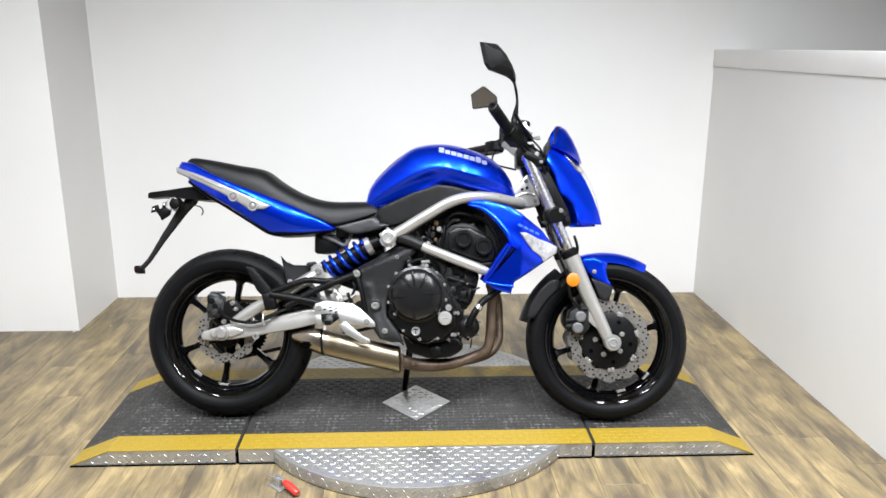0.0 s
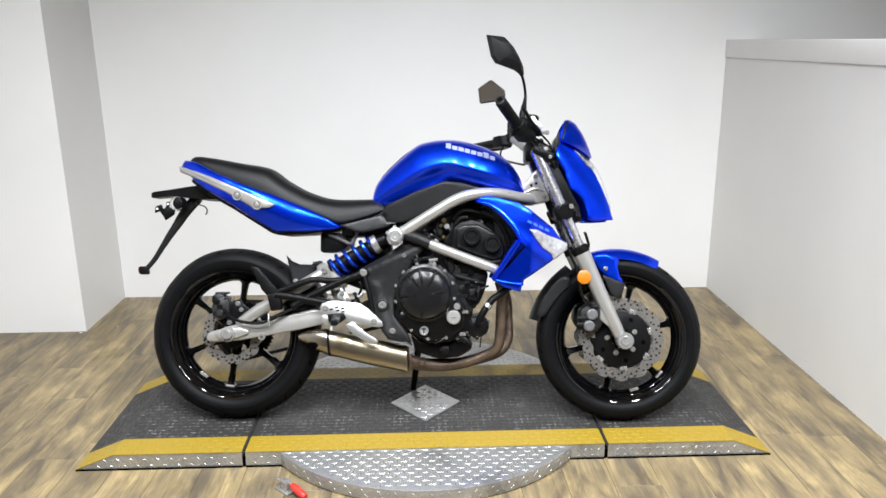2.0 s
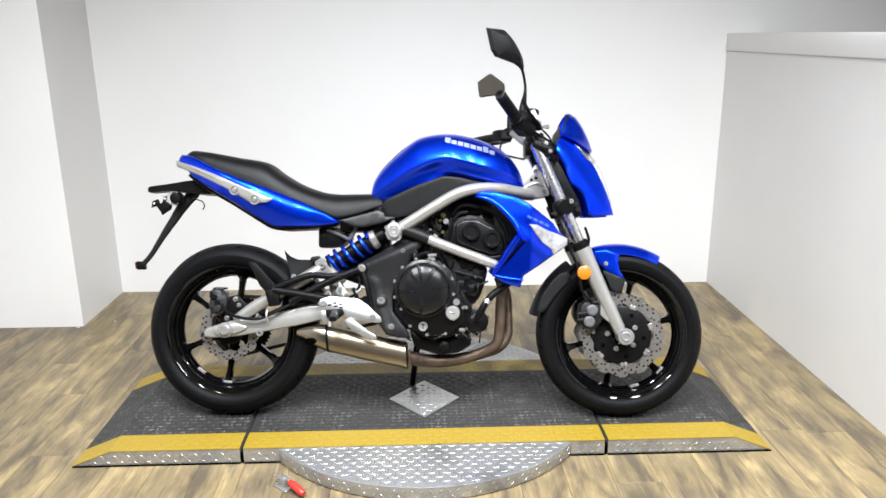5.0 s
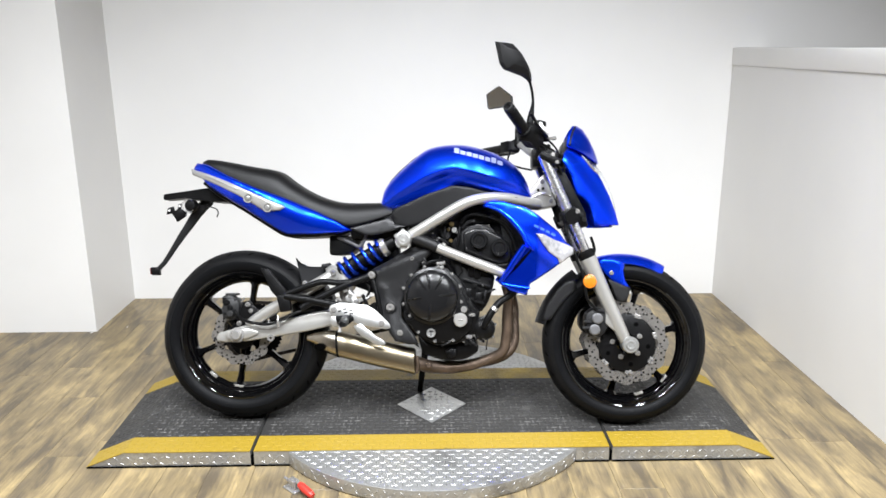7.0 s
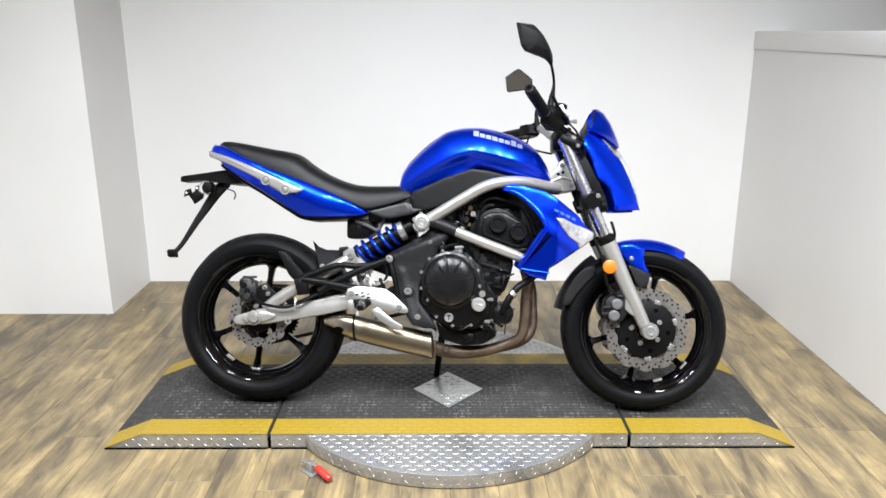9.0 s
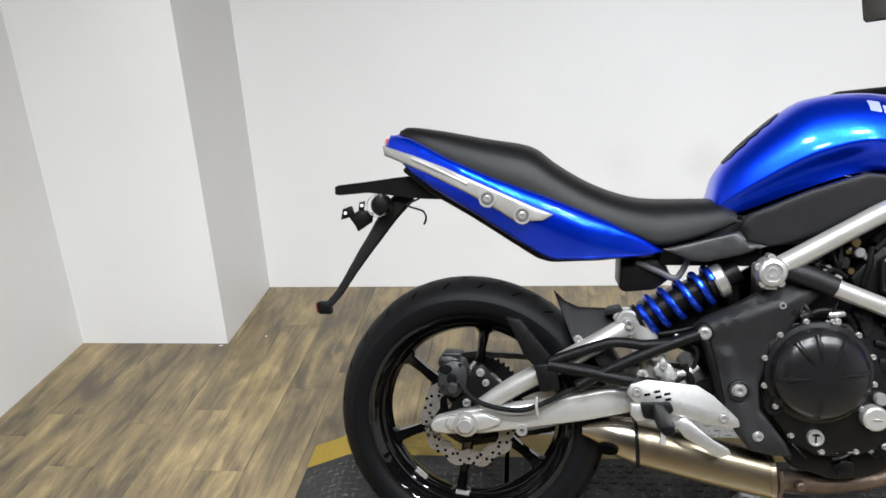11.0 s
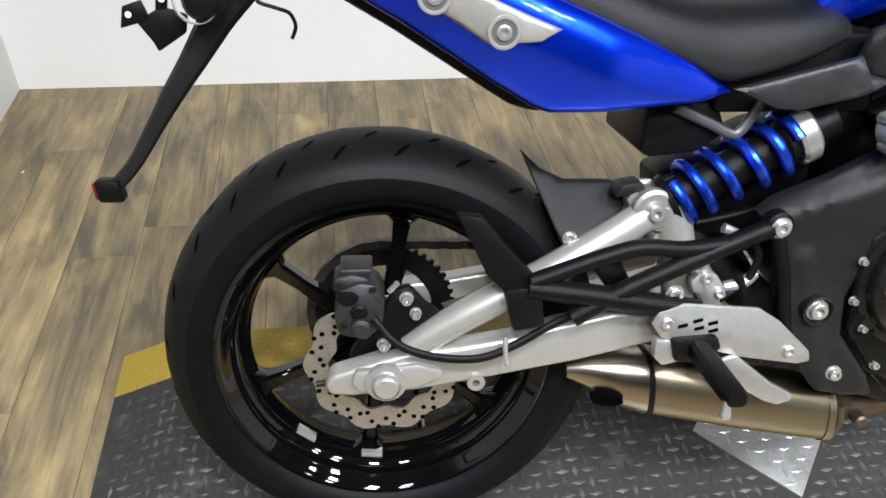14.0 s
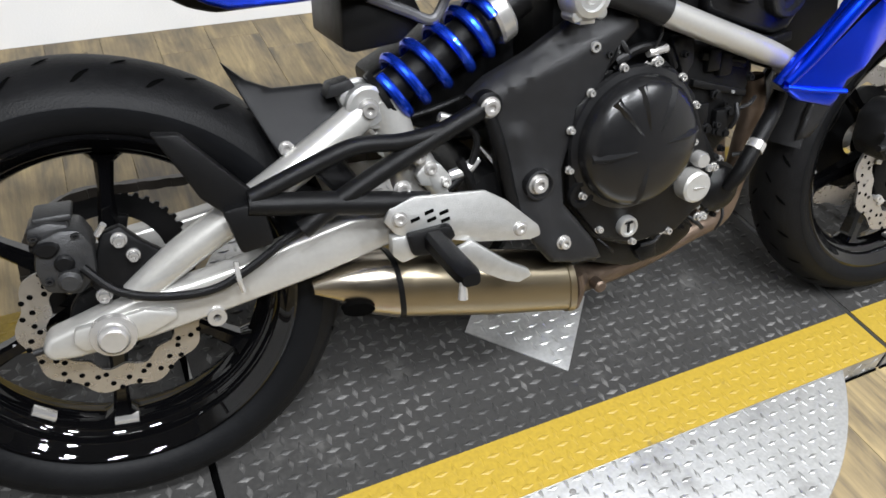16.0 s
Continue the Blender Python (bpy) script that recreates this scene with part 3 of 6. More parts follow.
def mesh_rack():
    """A framed panel of expanded metal against the side wall."""
    t = thing("mesh_panel", "white expanded-metal panel in a dark weathered frame on the wall", "panel", pose(XL + 0.001, 0, 0))
    y1, y0, z0, z1, w, d = 0.305, -0.95, 0.083, 1.95, 0.066, 0.03
    part("frame_post", box(0, d, y1 - w, y1, z0, z1, 0.004), OLDWOOD, t)
    part("frame_post", box(0, d, y0, y0 + w, z0, z1, 0.004), OLDWOOD, t)
    part("frame_rail", box(0.002, d - 0.002, y0 + w, y1 - w, z0, z0 + w, 0.004), OLDWOOD, t)
    part("frame_rail", box(0.002, d - 0.002, y0 + w, y1 - w, z1 - w, z1, 0.004), OLDWOOD, t)
    part("backing", box(0.002, 0.006, y0 + w, y1 - w, z0 + w, z1 - w), WOODWHITE, t)
    bm = bmesh.new()
    py, pz, r = 0.036, 0.018, 0.0022
    ny, nz = int((y1 - y0 - 2 * w) / py), int((z1 - z0 - 2 * w) / pz)
    for j in range(nz):
        za = z0 + w + j * pz
        prev = None
        for i in range(ny * 2 + 1):
            y = y0 + w + i * py / 2
            z = za + (pz / 2 if (i + j) % 2 else -pz / 2) * 0.86 + pz / 2
            cur = [bm.verts.new((0.016 + a, y, z + b)) for a, b in ((-r, -r), (r, -r), (r, r), (-r, r))]
            if prev:
                for k in (1, 2):
                    bm.faces.new((prev[k], prev[(k + 1) % 4], cur[(k + 1) % 4], cur[k]))
            prev = cur
    tagged(part("expanded_metal", bm, MESHMETAL, t, smooth=0), kind="stuff")
    return t


mesh_rack()


# ---------------------------------------------------------------- motorcycle
BIKE = thing("motorcycle", "blue metallic naked motorcycle with black wheels, leaning on its side stand", "motorcycle", Matrix.Translation((-0.005, -0.093, PZ + 0.0055)) @ pose(0, 0, 0, 0, 0, -3.45) @ pose(0, 0, 0, -16.2))
RX, RZ, RR = -0.700, 0.307, 0.309
FX, FZ, FR = 0.697, 0.294, 0.297


def spin(bm, ang, cx, cz):
    """Turn a mesh round the axle."""
    for v in bm.verts:
        x, z = v.co.x - cx, v.co.z - cz
        v.co.x, v.co.z = cx + x * math.cos(ang) - z * math.sin(ang), cz + x * math.sin(ang) + z * math.cos(ang)
    return bm


def wheel(name, cx, cz, R, half, parent, phase, rim_r=0.2305, nsp=6):
    """Tyre, black cast rim, spokes and hub."""
    lip = [(rim_r + 0.003, 0.84), (rim_r - 0.001, 0.855), (rim_r - 0.006, 0.82), (rim_r - 0.010, 0.72), (rim_r - 0.017, 0.66), (rim_r - 0.020, 0.60), (rim_r - 0.022, 0.46), (rim_r - 0.028, 0.40), (rim_r - 0.032, 0.30), (rim_r - 0.034, 0.14)]
    inner = [(r, -half * q) for r, q in lip] + [(rim_r - 0.038, 0)] + [(r, half * q) for r, q in lip[::-1]]
    w = part(name, lathe(inner + [(rim_r - 0.012, half * 0.5), (rim_r - 0.024, 0), (rim_r - 0.012, -half * 0.5)], 96, cx, cz), GLOSSBLACK, parent, "gloss black cast rim")
    H = R - rim_r
    side = [(rim_r + 0.001, 0.80), (rim_r + 0.10 * H, 0.90), (rim_r + 0.26 * H, 0.975), (rim_r + 0.40 * H, 1.0), (rim_r + 0.465 * H, 0.995)]
    crown = [(rim_r + 0.475 * H, 0.985), (rim_r + 0.60 * H, 0.93), (rim_r + 0.74 * H, 0.80), (rim_r + 0.86 * H, 0.62), (rim_r + 0.95 * H, 0.40), (rim_r + 0.988 * H, 0.20), (R, 0.0)]
    bm = lathe([(r, -half * q) for r, q in side + crown] + [(r, half * q) for r, q in (side + crown[:-1])[::-1]] + [(rim_r - 0.004, half * 0.6), (rim_r - 0.004, -half * 0.6)], 96, cx, cz)
    for f in bm.faces:
        c = f.calc_center_median()
        if math.hypot(c.x - cx, c.z - cz) < rim_r + 0.470 * H:
            f.material_index = 1
    part("tyre", bm, [RUBBER, SIDEWALL], w, "black road tyre with slanted tread grooves", smooth=24)
    over = [(q, r) for r, q in crown[::-1]]
    bm = bmesh.new()
    rng = 24
    for side_ in (-1, 1):
        for i in range(rng):
            for (q0, q1, da, wd) in ((0.14, 0.36, 0.040, 0.0032), (0.52, 0.76, 0.045, 0.0038)):
                a0 = 2 * math.pi * (i + (0.5 if q0 > 0.4 else 0) + (0.5 if side_ > 0 else 0)) / rng
                prev = None
                for s in range(7):
                    u = s / 6
                    q = q0 + (q1 - q0) * u
                    r = lerp_table(over, q) + 0.0008
                    an = a0 + da * u * 1.3
                    ww = wd * math.sin(math.pi * (0.15 + 0.7 * u)) / r
                    cur = [bm.verts.new((cx + r * math.cos(an + d), side_ * half * q * 1.004, cz + r * math.sin(an + d))) for d in (-ww, ww)]
                    if prev:
                        bm.faces.new((prev[0], prev[1], cur[1], cur[0]))
                    prev = cur
    # black strips laid on the tread give the shade of its grooves
    tagged(part("tread_pattern", bm, GROOVE, w, smooth=0), kind="stuff")
    for i in range(nsp):
        a = radians(phase) + 2 * math.pi * i / nsp
        secs = []
        for u, wd, th in ((0.0, 0.021, 0.024), (0.3, 0.013, 0.017), (0.7, 0.0095, 0.014), (0.93, 0.012, 0.016), (1.0, 0.024, 0.020)):
            r = 0.034 + (rim_r - 0.036 - 0.034) * u
            secs.append([(cx + r, y, cz + z) for y, z in ((-th, -wd * 0.6), (-th, wd * 0.6), (-th * 0.6, wd), (th * 0.6, wd), (th, wd * 0.6), (th, -wd * 0.6), (th * 0.6, -wd), (-th * 0.6, -wd))])
        part("spoke", spin(loft(secs), a, cx, cz), GLOSSBLACK, w)
    part("hub", lathe([(0.013, -0.052), (0.030, -0.052), (0.036, -0.046), (0.040, -0.022), (0.047, -0.016), (0.047, 0.016), (0.040, 0.022), (0.036, 0.046), (0.030, 0.052), (0.013, 0.052)], 36, cx, cz), GLOSSBLACK, w)
    for i, (da, y) in enumerate(((0.0, -0.020), (0.55, -0.020))):
        a = radians(phase + 30 + 60 * (3 if cx < 0 else 4)) + da
        part("balance_weight", spin(box(cx + rim_r - 0.040, cx + rim_r - 0.033, y - 0.009, y + 0.009, cz - 0.016, cz + 0.016, 0.001), a, cx, cz), STEEL, w)
    return w


def wave_disc(cx, cz, ro, ri, y, th, lobes, name, parent, carrier=None, holes=24):
    """A petal brake disc with drilled rows."""
    bm = bmesh.new()
    n = lobes * 16
    loops = []
    for yy in (y - th / 2, y + th / 2):
        outer = [bm.verts.new((cx + (ro - 0.0045 + 0.0045 * math.cos(lobes * a)) * math.cos(a), yy, cz + (ro - 0.0045 + 0.0045 * math.cos(lobes * a)) * math.sin(a))) for a in (2 * math.pi * i / n for i in range(n))]
        inner = [bm.verts.new((cx + (ri + 0.004 * math.cos(lobes * a)) * math.cos(a), yy, cz + (ri + 0.004 * math.cos(lobes * a)) * math.sin(a))) for a in (2 * math.pi * i / n for i in range(n))]
        loops.append((outer, inner))
    (o0, i0), (o1, i1) = loops
    for k in range(n):
        j = (k + 1) % n
        bm.faces.new((o0[k], o0[j], i0[j], i0[k])), bm.faces.new((o1[j], o1[k], i1[k], i1[j]))
        bm.faces.new((o0[j], o0[k], o1[k], o1[j])), bm.faces.new((i0[k], i0[j], i1[j], i1[k]))
    d = part(name, bm, DISCSTEEL, parent, "wavy drilled steel brake disc", smooth=25)
    for i in range(lobes * 6 if y < 0 else 0):
        a = 2 * math.pi * i / (lobes * 6)
        r = ri + (ro - ri) * (0.28, 0.62, 0.80, 0.45, 0.72, 0.40)[i % 6]
        s = -1 if y < 0 else 1
        # flat black disc in place of the shade inside a hole
        part("drill_hole", lathe([(0, y + s * (th / 2 + 0.0003)), (0.0036, y + s * (th / 2 + 0.0003))], 10, cx + r * math.cos(a), cz + r * math.sin(a), closed=False), GROOVE, d, smooth=0)
    return d


rear_wheel = wheel("rear_wheel", RX, RZ, RR, 0.079, BIKE, 22)
front_wheel = wheel("front_wheel", FX, FZ, FR, 0.061, BIKE, 16)
# rear brake, sprocket, swingarm
RD = part("rear_brake", disc(RX, RZ, 0.050, -0.060, -0.078, 0.003, 32), SATINBLACK, BIKE)
wave_disc(RX, RZ, 0.112, 0.074, -0.074, 0.0045, 10, "rear_disc", RD)
cal = part("rear_caliper", prism([(-0.752, 0.372), (-0.757, 0.402), (-0.748, 0.446), (-0.722, 0.462), (-0.700, 0.456), (-0.690, 0.420), (-0.693, 0.385), (-0.715, 0.362)], -0.112, -0.056, 0.007), CALIPER, BIKE, "dark grey brake caliper with bolts")
part("upper_lobe", prism([(-0.758, 0.436), (-0.755, 0.468), (-0.733, 0.476), (-0.712, 0.466), (-0.708, 0.440), (-0.730, 0.428)], -0.104, -0.060, 0.006), CALIPER, cal)
part("bridge", box(-0.748, -0.706, -0.098, -0.050, 0.470, 0.484, 0.004), CALIPER, cal)
part("slide_boss", lathe([(0, -0.128), (0.009, -0.128), (0.013, -0.124), (0.014, -0.100), (0.016, -0.092)], 20, -0.722, 0.388, closed=False), CALIPER, cal)
for x, z, r in ((-0.738, 0.432, 0.014), (-0.724, 0.408, 0.011)):
    part("piston_cap", disc(x, z, r, -0.111, -0.119, 0.003), SATINBLACK, cal)
for x, z in ((-0.748, 0.455), (-0.706, 0.448), (-0.744, 0.388)):
    part("bolt", bolt(x, z, -0.108, 0.005, 0.008), DARKGREY, cal)
for x, z, r in ((-0.672, 0.420, 0.007), (-0.660, 0.398, 0.006), (-0.702, 0.352, 0.007)):
    part("bolt", bolt(x, z, -0.100, r, 0.012), STEEL, cal)
part("caliper_bracket", prism([(-0.715, 0.365), (-0.690, 0.430), (-0.668, 0.436), (-0.648, 0.412), (-0.600, 0.372), (-0.640, 0.340), (-0.690, 0.335)], -0.100, -0.085, 0.004), SATINBLACK, cal)
part("bleed_nipple", tube([(-0.694, -0.100, 0.430), (-0.684, -0.106, 0.444)], 0.004, 8, straight=True), STEEL, cal)

for o in (cal, *cal.children):
    if o.data.materials[0] in (CALIPER, SATINBLACK, DARKGREY) and o.name.split(".")[0] != "caliper_bracket":
        for v in o.data.vertices:
            v.co.z = min(v.co.z, 0.425 + (v.co.z - 0.425) * 0.60)
            v.co.x -= 0.009


def gear(cx, cz, r, teeth, y0, y1, ri):
    pts = []
    for i in range(teeth):
        for da, rr in ((-0.32, r - 0.006), (-0.14, r), (0.14, r), (0.32, r - 0.006)):
            a = 2 * math.pi * (i + da) / teeth
            pts.append((cx + rr * math.cos(a), cz + rr * math.sin(a)))
    bm = bmesh.new()
    n = len(pts)
    inn = [(cx + ri * math.cos(2 * math.pi * i / n), cz + ri * math.sin(2 * math.pi * i / n)) for i in range(n)]
    L0, L1 = [[bm.verts.new((x, y, z)) for x, z in pts] for y in (y0, y1)]
    M0, M1 = [[bm.verts.new((x, y, z)) for x, z in inn] for y in (y0, y1)]
    for i in range(n):
        j = (i + 1) % n
        for q in ((L0[i], L0[j], L1[j], L1[i]), (M0[j], M0[i], M1[i], M1[j]), (L0[j], L0[i], M0[i], M0[j]), (L1[i], L1[j], M1[j], M1[i])):
            bm.faces.new(q)
    return bm


spk = part("sprocket", gear(RX, RZ, 0.113, 46, 0.082, 0.088, 0.076), SATINBLACK, BIKE, "dark toothed rear sprocket")
for i in range(5):
    a = 2 * math.pi * i / 5
    part("carrier_arm", spin(box(RX + 0.03, RX + 0.08, 0.07, 0.084, RZ - 0.011, RZ + 0.011, 0.002), a, RX, RZ), SATINBLACK, spk)
bm = bmesh.new()
CH = [(RX + 0.112 * math.cos(radians(a)), RZ + 0.112 * math.sin(radians(a))) for a in range(262, 84, -6)]
CH = [(-0.13 + (CH[-1][0] + 0.13) * u, 0.405 + (CH[-1][1] - 0.405) * u) for u in (0, 0.25, 0.5, 0.75)] + CH[::-1] + [(CH[0][0] + (-0.13 - CH[0][0]) * u, CH[0][1] + (0.335 - CH[0][1]) * u) for u in (0.25, 0.5, 0.75, 1)]
acc, links = 0.0, []
for (xa, za), (xb, zb) in zip(CH, CH[1:]):
    d = math.hypot(xb - xa, zb - za)
    while acc < d:
        links.append((xa + (xb - xa) * acc / d, za + (zb - za) * acc / d, math.atan2(zb - za, xb - xa)))
        acc += 0.0159
    acc -= d
for i, (x, z, a) in enumerate(links):
    merge(bm, box(-0.0095, 0.0095, -0.008 if i % 2 else -0.0055, 0.008 if i % 2 else 0.0055, -0.0065, 0.0065), Matrix.Translation((x, 0.085, z)) @ pose(0, 0, 0, 0, -math.degrees(a), 0))
tagged(part("drive_chain", bm, CHAIN, BIKE, "dull drive chain on the far side", smooth=0), kind="stuff")

SW = part("swingarm", prism([(-0.782, 0.301), (-0.772, 0.318), (-0.735, 0.329), (-0.671, 0.349), (-0.600, 0.356), (-0.540, 0.366), (-0.470, 0.385), (-0.400, 0.401), (-0.330, 0.405), (-0.27, 0.40), (-0.265, 0.372), (-0.335, 0.356), (-0.448, 0.328), (-0.560, 0.307), (-0.660, 0.290), (-0.744, 0.284), (-0.775, 0.286)], -0.122, -0.084, 0.016, 4), SILVER, BIKE, "silver box-section swingarm")
mirrored(SW)
part("upper_arm", tube([(-0.668, -0.102, 0.345), (-0.60, -0.106, 0.393), (-0.50, -0.108, 0.450), (-0.40, -0.100, 0.508), (-0.355, -0.092, 0.535)], [0.019, 0.0215, 0.0215, 0.0215, 0.020], 16), SILVER, SW)
part("cross_tube", tube([(-0.33, -0.10, 0.49), (-0.33, 0.10, 0.49)], 0.024, 16, straight=True), SILVER, SW)
part("post", tube([(-0.335, -0.09, 0.545), (-0.318, -0.09, 0.48), (-0.30, -0.09, 0.405)], [0.024, 0.026, 0.024], 16), SILVER, SW)
part("pivot_tube", tube([(-0.20, -0.13, 0.405), (-0.20, 0.13, 0.405)], 0.03, 20, straight=True), SATINBLACK, SW)
for y0_, y1_ in ((-0.090, -0.110), (-0.054, -0.068)):
    part("shock_lug", merge_all(disc(-0.360, 0.538, 0.027, y0_, y1_, 0.004, 28), prism([(-0.386, 0.545), (-0.366, 0.566), (-0.336, 0.556), (-0.332, 0.530), (-0.345, 0.508), (-0.372, 0.512)], y0_, y1_ + 0.003, 0.004)), ALLOY, SW, "cast alloy shock mount")
part("lug_web", prism([(-0.392, 0.548), (-0.386, 0.560), (-0.372, 0.562), (-0.368, 0.522), (-0.386, 0.536)], -0.092, -0.065, 0.004), ALLOY, SW)
part("bolt", bolt(-0.360, 0.537, -0.109, 0.010, 0.011), STEEL, SW)
part("guard_clip", prism([(-0.408, 0.552), (-0.402, 0.568), (-0.376, 0.572), (-0.370, 0.562), (-0.392, 0.554)], -0.096, -0.066, 0.002), DARKGREY, SW)
part("axle_block", prism([(-0.745, 0.31), (-0.74, 0.328), (-0.66, 0.337), (-0.625, 0.326), (-0.625, 0.316), (-0.665, 0.300), (-0.735, 0.296)], -0.131, -0.118, 0.004), SILVER, SW)
ax = part("axle_nut", lathe([(0.0, -0.150), (0.014, -0.150), (0.0175, -0.147), (0.0190, -0.142), (0.0190, -0.137), (0.0265, -0.136), (0.0275, -0.128)], 28, -0.700, 0.313, closed=False), STEEL, SW, "zinc-plated axle nut")
part("eyelet", lathe([(0.005, -0.126), (0.012, -0.126), (0.012, -0.114), (0.005, -0.114)], 20, -0.580, 0.303), STEEL, SW)
part("adjuster", tube([(-0.780, -0.102, 0.296), (-0.793, -0.102, 0.294)], 0.0045, 10, straight=True), DARKGREY, SW)
hose = part("brake_hose", tube([(-0.715, -0.118, 0.40), (-0.685, -0.135, 0.372), (-0.64, -0.145, 0.358), (-0.58, -0.146, 0.354), (-0.53, -0.142, 0.372), (-0.48, -0.135, 0.398), (-0.42, -0.12, 0.412)], 0.0055, 10), SATINBLACK, BIKE, "black rubber brake hose")
part("clip", tube([(-0.545, -0.148, 0.345), (-0.548, -0.152, 0.362), (-0.548, -0.146, 0.385)], 0.0035, 8), STEEL, hose)

# inner rear mudguard over the front of the tyre
bm = bmesh.new()
rows = []
for k in range(13):
    row = []
    for j in range(13):
        v = -1 + j / 6
        a = radians(46 - 12 * abs(v) ** 0.8) * (1 - k / 12) + radians(17) * k / 12
        r = RR + 0.026 + 0.020 * k / 12 - 0.055 * max(0, abs(v) - 0.55) ** 1.5 * 2
        row.append((RX + r * math.cos(a), v * 0.080, RZ + r * math.sin(a)))
    rows.append(row)
up = [[bm.verts.new(p) for p in r] for r in rows]
dn = [[bm.verts.new((p[0] + 0.003, p[1], p[2] + 0.003)) for p in r] for r in rows]
for g, s in ((up, 1), (dn, -1)):
    for a, b in zip(g, g[1:]):
        for i in range(12):
            bm.faces.new((a[i], a[i + 1], b[i + 1], b[i])[::s])
for i in range(12):
    bm.faces.new((up[0][i], up[0][i + 1], dn[0][i + 1], dn[0][i])), bm.faces.new((up[-1][i], up[-1][i + 1], dn[-1][i + 1], dn[-1][i]))
hug = part("rear_hugger", bm, HUGGER, BIKE, "dark grey plastic tyre hugger")
s = part("side_flap", panel([(-0.516, 0.592), (-0.492, 0.571), (-0.462, 0.559), (-0.401, 0.558), (-0.372, 0.548), (-0.412, 0.496), (-0.447, 0.474), (-0.464, 0.470), (-0.482, 0.510), (-0.498, 0.548)], lambda x, z: -0.097 + max(0, z - 0.50) * 0.9, 0.003, rim=0.006), HUGGER, hug)
part("bolt", bolt(-0.464, 0.500, -0.099, 0.007, 0.006), STEEL, hug)

# black subframe rails, passenger peg bracket
SUB = part("peg_bracket", tube([(-0.215, -0.142, 0.530), (-0.30, -0.150, 0.498), (-0.40, -0.150, 0.450), (-0.465, -0.150, 0.412)], 0.0125, 12), SATINBLACK, BIKE, "black tubular passenger peg bracket")
part("rail", tube([(-0.520, -0.148, 0.462), (-0.43, -0.150, 0.496), (-0.385, -0.150, 0.507), (-0.33, -0.149, 0.503), (-0.27, -0.148, 0.510)], 0.011, 12), SATINBLACK, SUB)
part("rail", tube([(-0.525, -0.149, 0.455), (-0.44, -0.149, 0.442), (-0.36, -0.149, 0.428), (-0.30, -0.149, 0.420)], [0.013, 0.015, 0.015, 0.012], 12), SATINBLACK, SUB)
part("rail", tube([(-0.215, -0.142, 0.528), (-0.198, -0.148, 0.47), (-0.178, -0.146, 0.39), (-0.16, -0.146, 0.36)], 0.009, 12), SATINBLACK, SUB)
part("boss", disc(-0.215, 0.531, 0.018, -0.128, -0.153, 0.004), SATINBLACK, SUB)
part("bolt", bolt(-0.215, 0.531, -0.152, 0.010, 0.007), STEEL, SUB)
part("bracket_plate", prism([(-0.575, 0.470), (-0.592, 0.506), (-0.614, 0.552), (-0.584, 0.548), (-0.545, 0.502), (-0.512, 0.464), (-0.502, 0.404), (-0.540, 0.398), (-0.550, 0.445)], -0.147, -0.130, 0.004), SATINBLACK, SUB, "folded passenger footpeg")
part("bracket_cup", prism([(-0.555, 0.455), (-0.508, 0.460), (-0.500, 0.402), (-0.540, 0.396)], -0.156, -0.128, 0.005), SATINBLACK, SUB)
for x, z in ((-0.310, 0.480), (-0.333, 0.439)):
    part("bolt", bolt(x, z, -0.143, 0.009, 0.008), STEEL, SUB)
# brake cylinder clutter behind the plate
part("master_cylinder", tube([(-0.30, -0.125, 0.475), (-0.285, -0.125, 0.44), (-0.27, -0.125, 0.41)], [0.012, 0.015, 0.012], 12), ALLOY, BIKE)
part("linkage", tube([(-0.262, -0.128, 0.440), (-0.240, -0.130, 0.446), (-0.222, -0.128, 0.458)], [0.007, 0.0085, 0.006], 10), ALLOY, BIKE)
HG = part("cylinder_bracket", prism([(-0.312, 0.452), (-0.296, 0.470), (-0.278, 0.462), (-0.262, 0.440), (-0.268, 0.424), (-0.290, 0.432), (-0.306, 0.436)], -0.138, -0.122, 0.004), ALLOY, BIKE, "cast alloy rear brake cylinder bracket")
for x, z, r in ((-0.292, 0.458, 0.007), (-0.272, 0.437, 0.006)):
    part("bolt", bolt(x, z, -0.137, r, 0.008), STEEL, HG)
part("rod_end", tube([(-0.250, -0.132, 0.462), (-0.238, -0.133, 0.436), (-0.232, -0.132, 0.418)], [0.006, 0.0075, 0.006], 10), SATINBLACK, HG)
part("spring_strut", tube([(-0.268, -0.112, 0.516), (-0.226, -0.114, 0.500)], [0.0065, 0.005], 10, straight=True), STEEL, HG)
part("hydraulic_hose", tube([(-0.27, -0.13, 0.42), (-0.235, -0.132, 0.45), (-0.225, -0.13, 0.49), (-0.255, -0.125, 0.515)], 0.005, 10), SATINBLACK, BIKE)
part("rod", tube([(-0.335, -0.09, 0.510), (-0.27, -0.09, 0.520), (-0.21, -0.09, 0.535)], 0.004, 8), SATINBLACK, BIKE)

# alloy foot peg plate
PL = part("footpeg_plate", prism([(-0.366, 0.408), (-0.358, 0.424), (-0.325, 0.434), (-0.228, 0.426), (-0.196, 0.406), (-0.148, 0.361), (-0.143, 0.346), (-0.160, 0.342), (-0.235, 0.354), (-0.305, 0.373), (-0.335, 0.381), (-0.352, 0.388)], -0.164, -0.158, 0.0015), ALLOY, BIKE, "satin alloy heel plate with five slots")
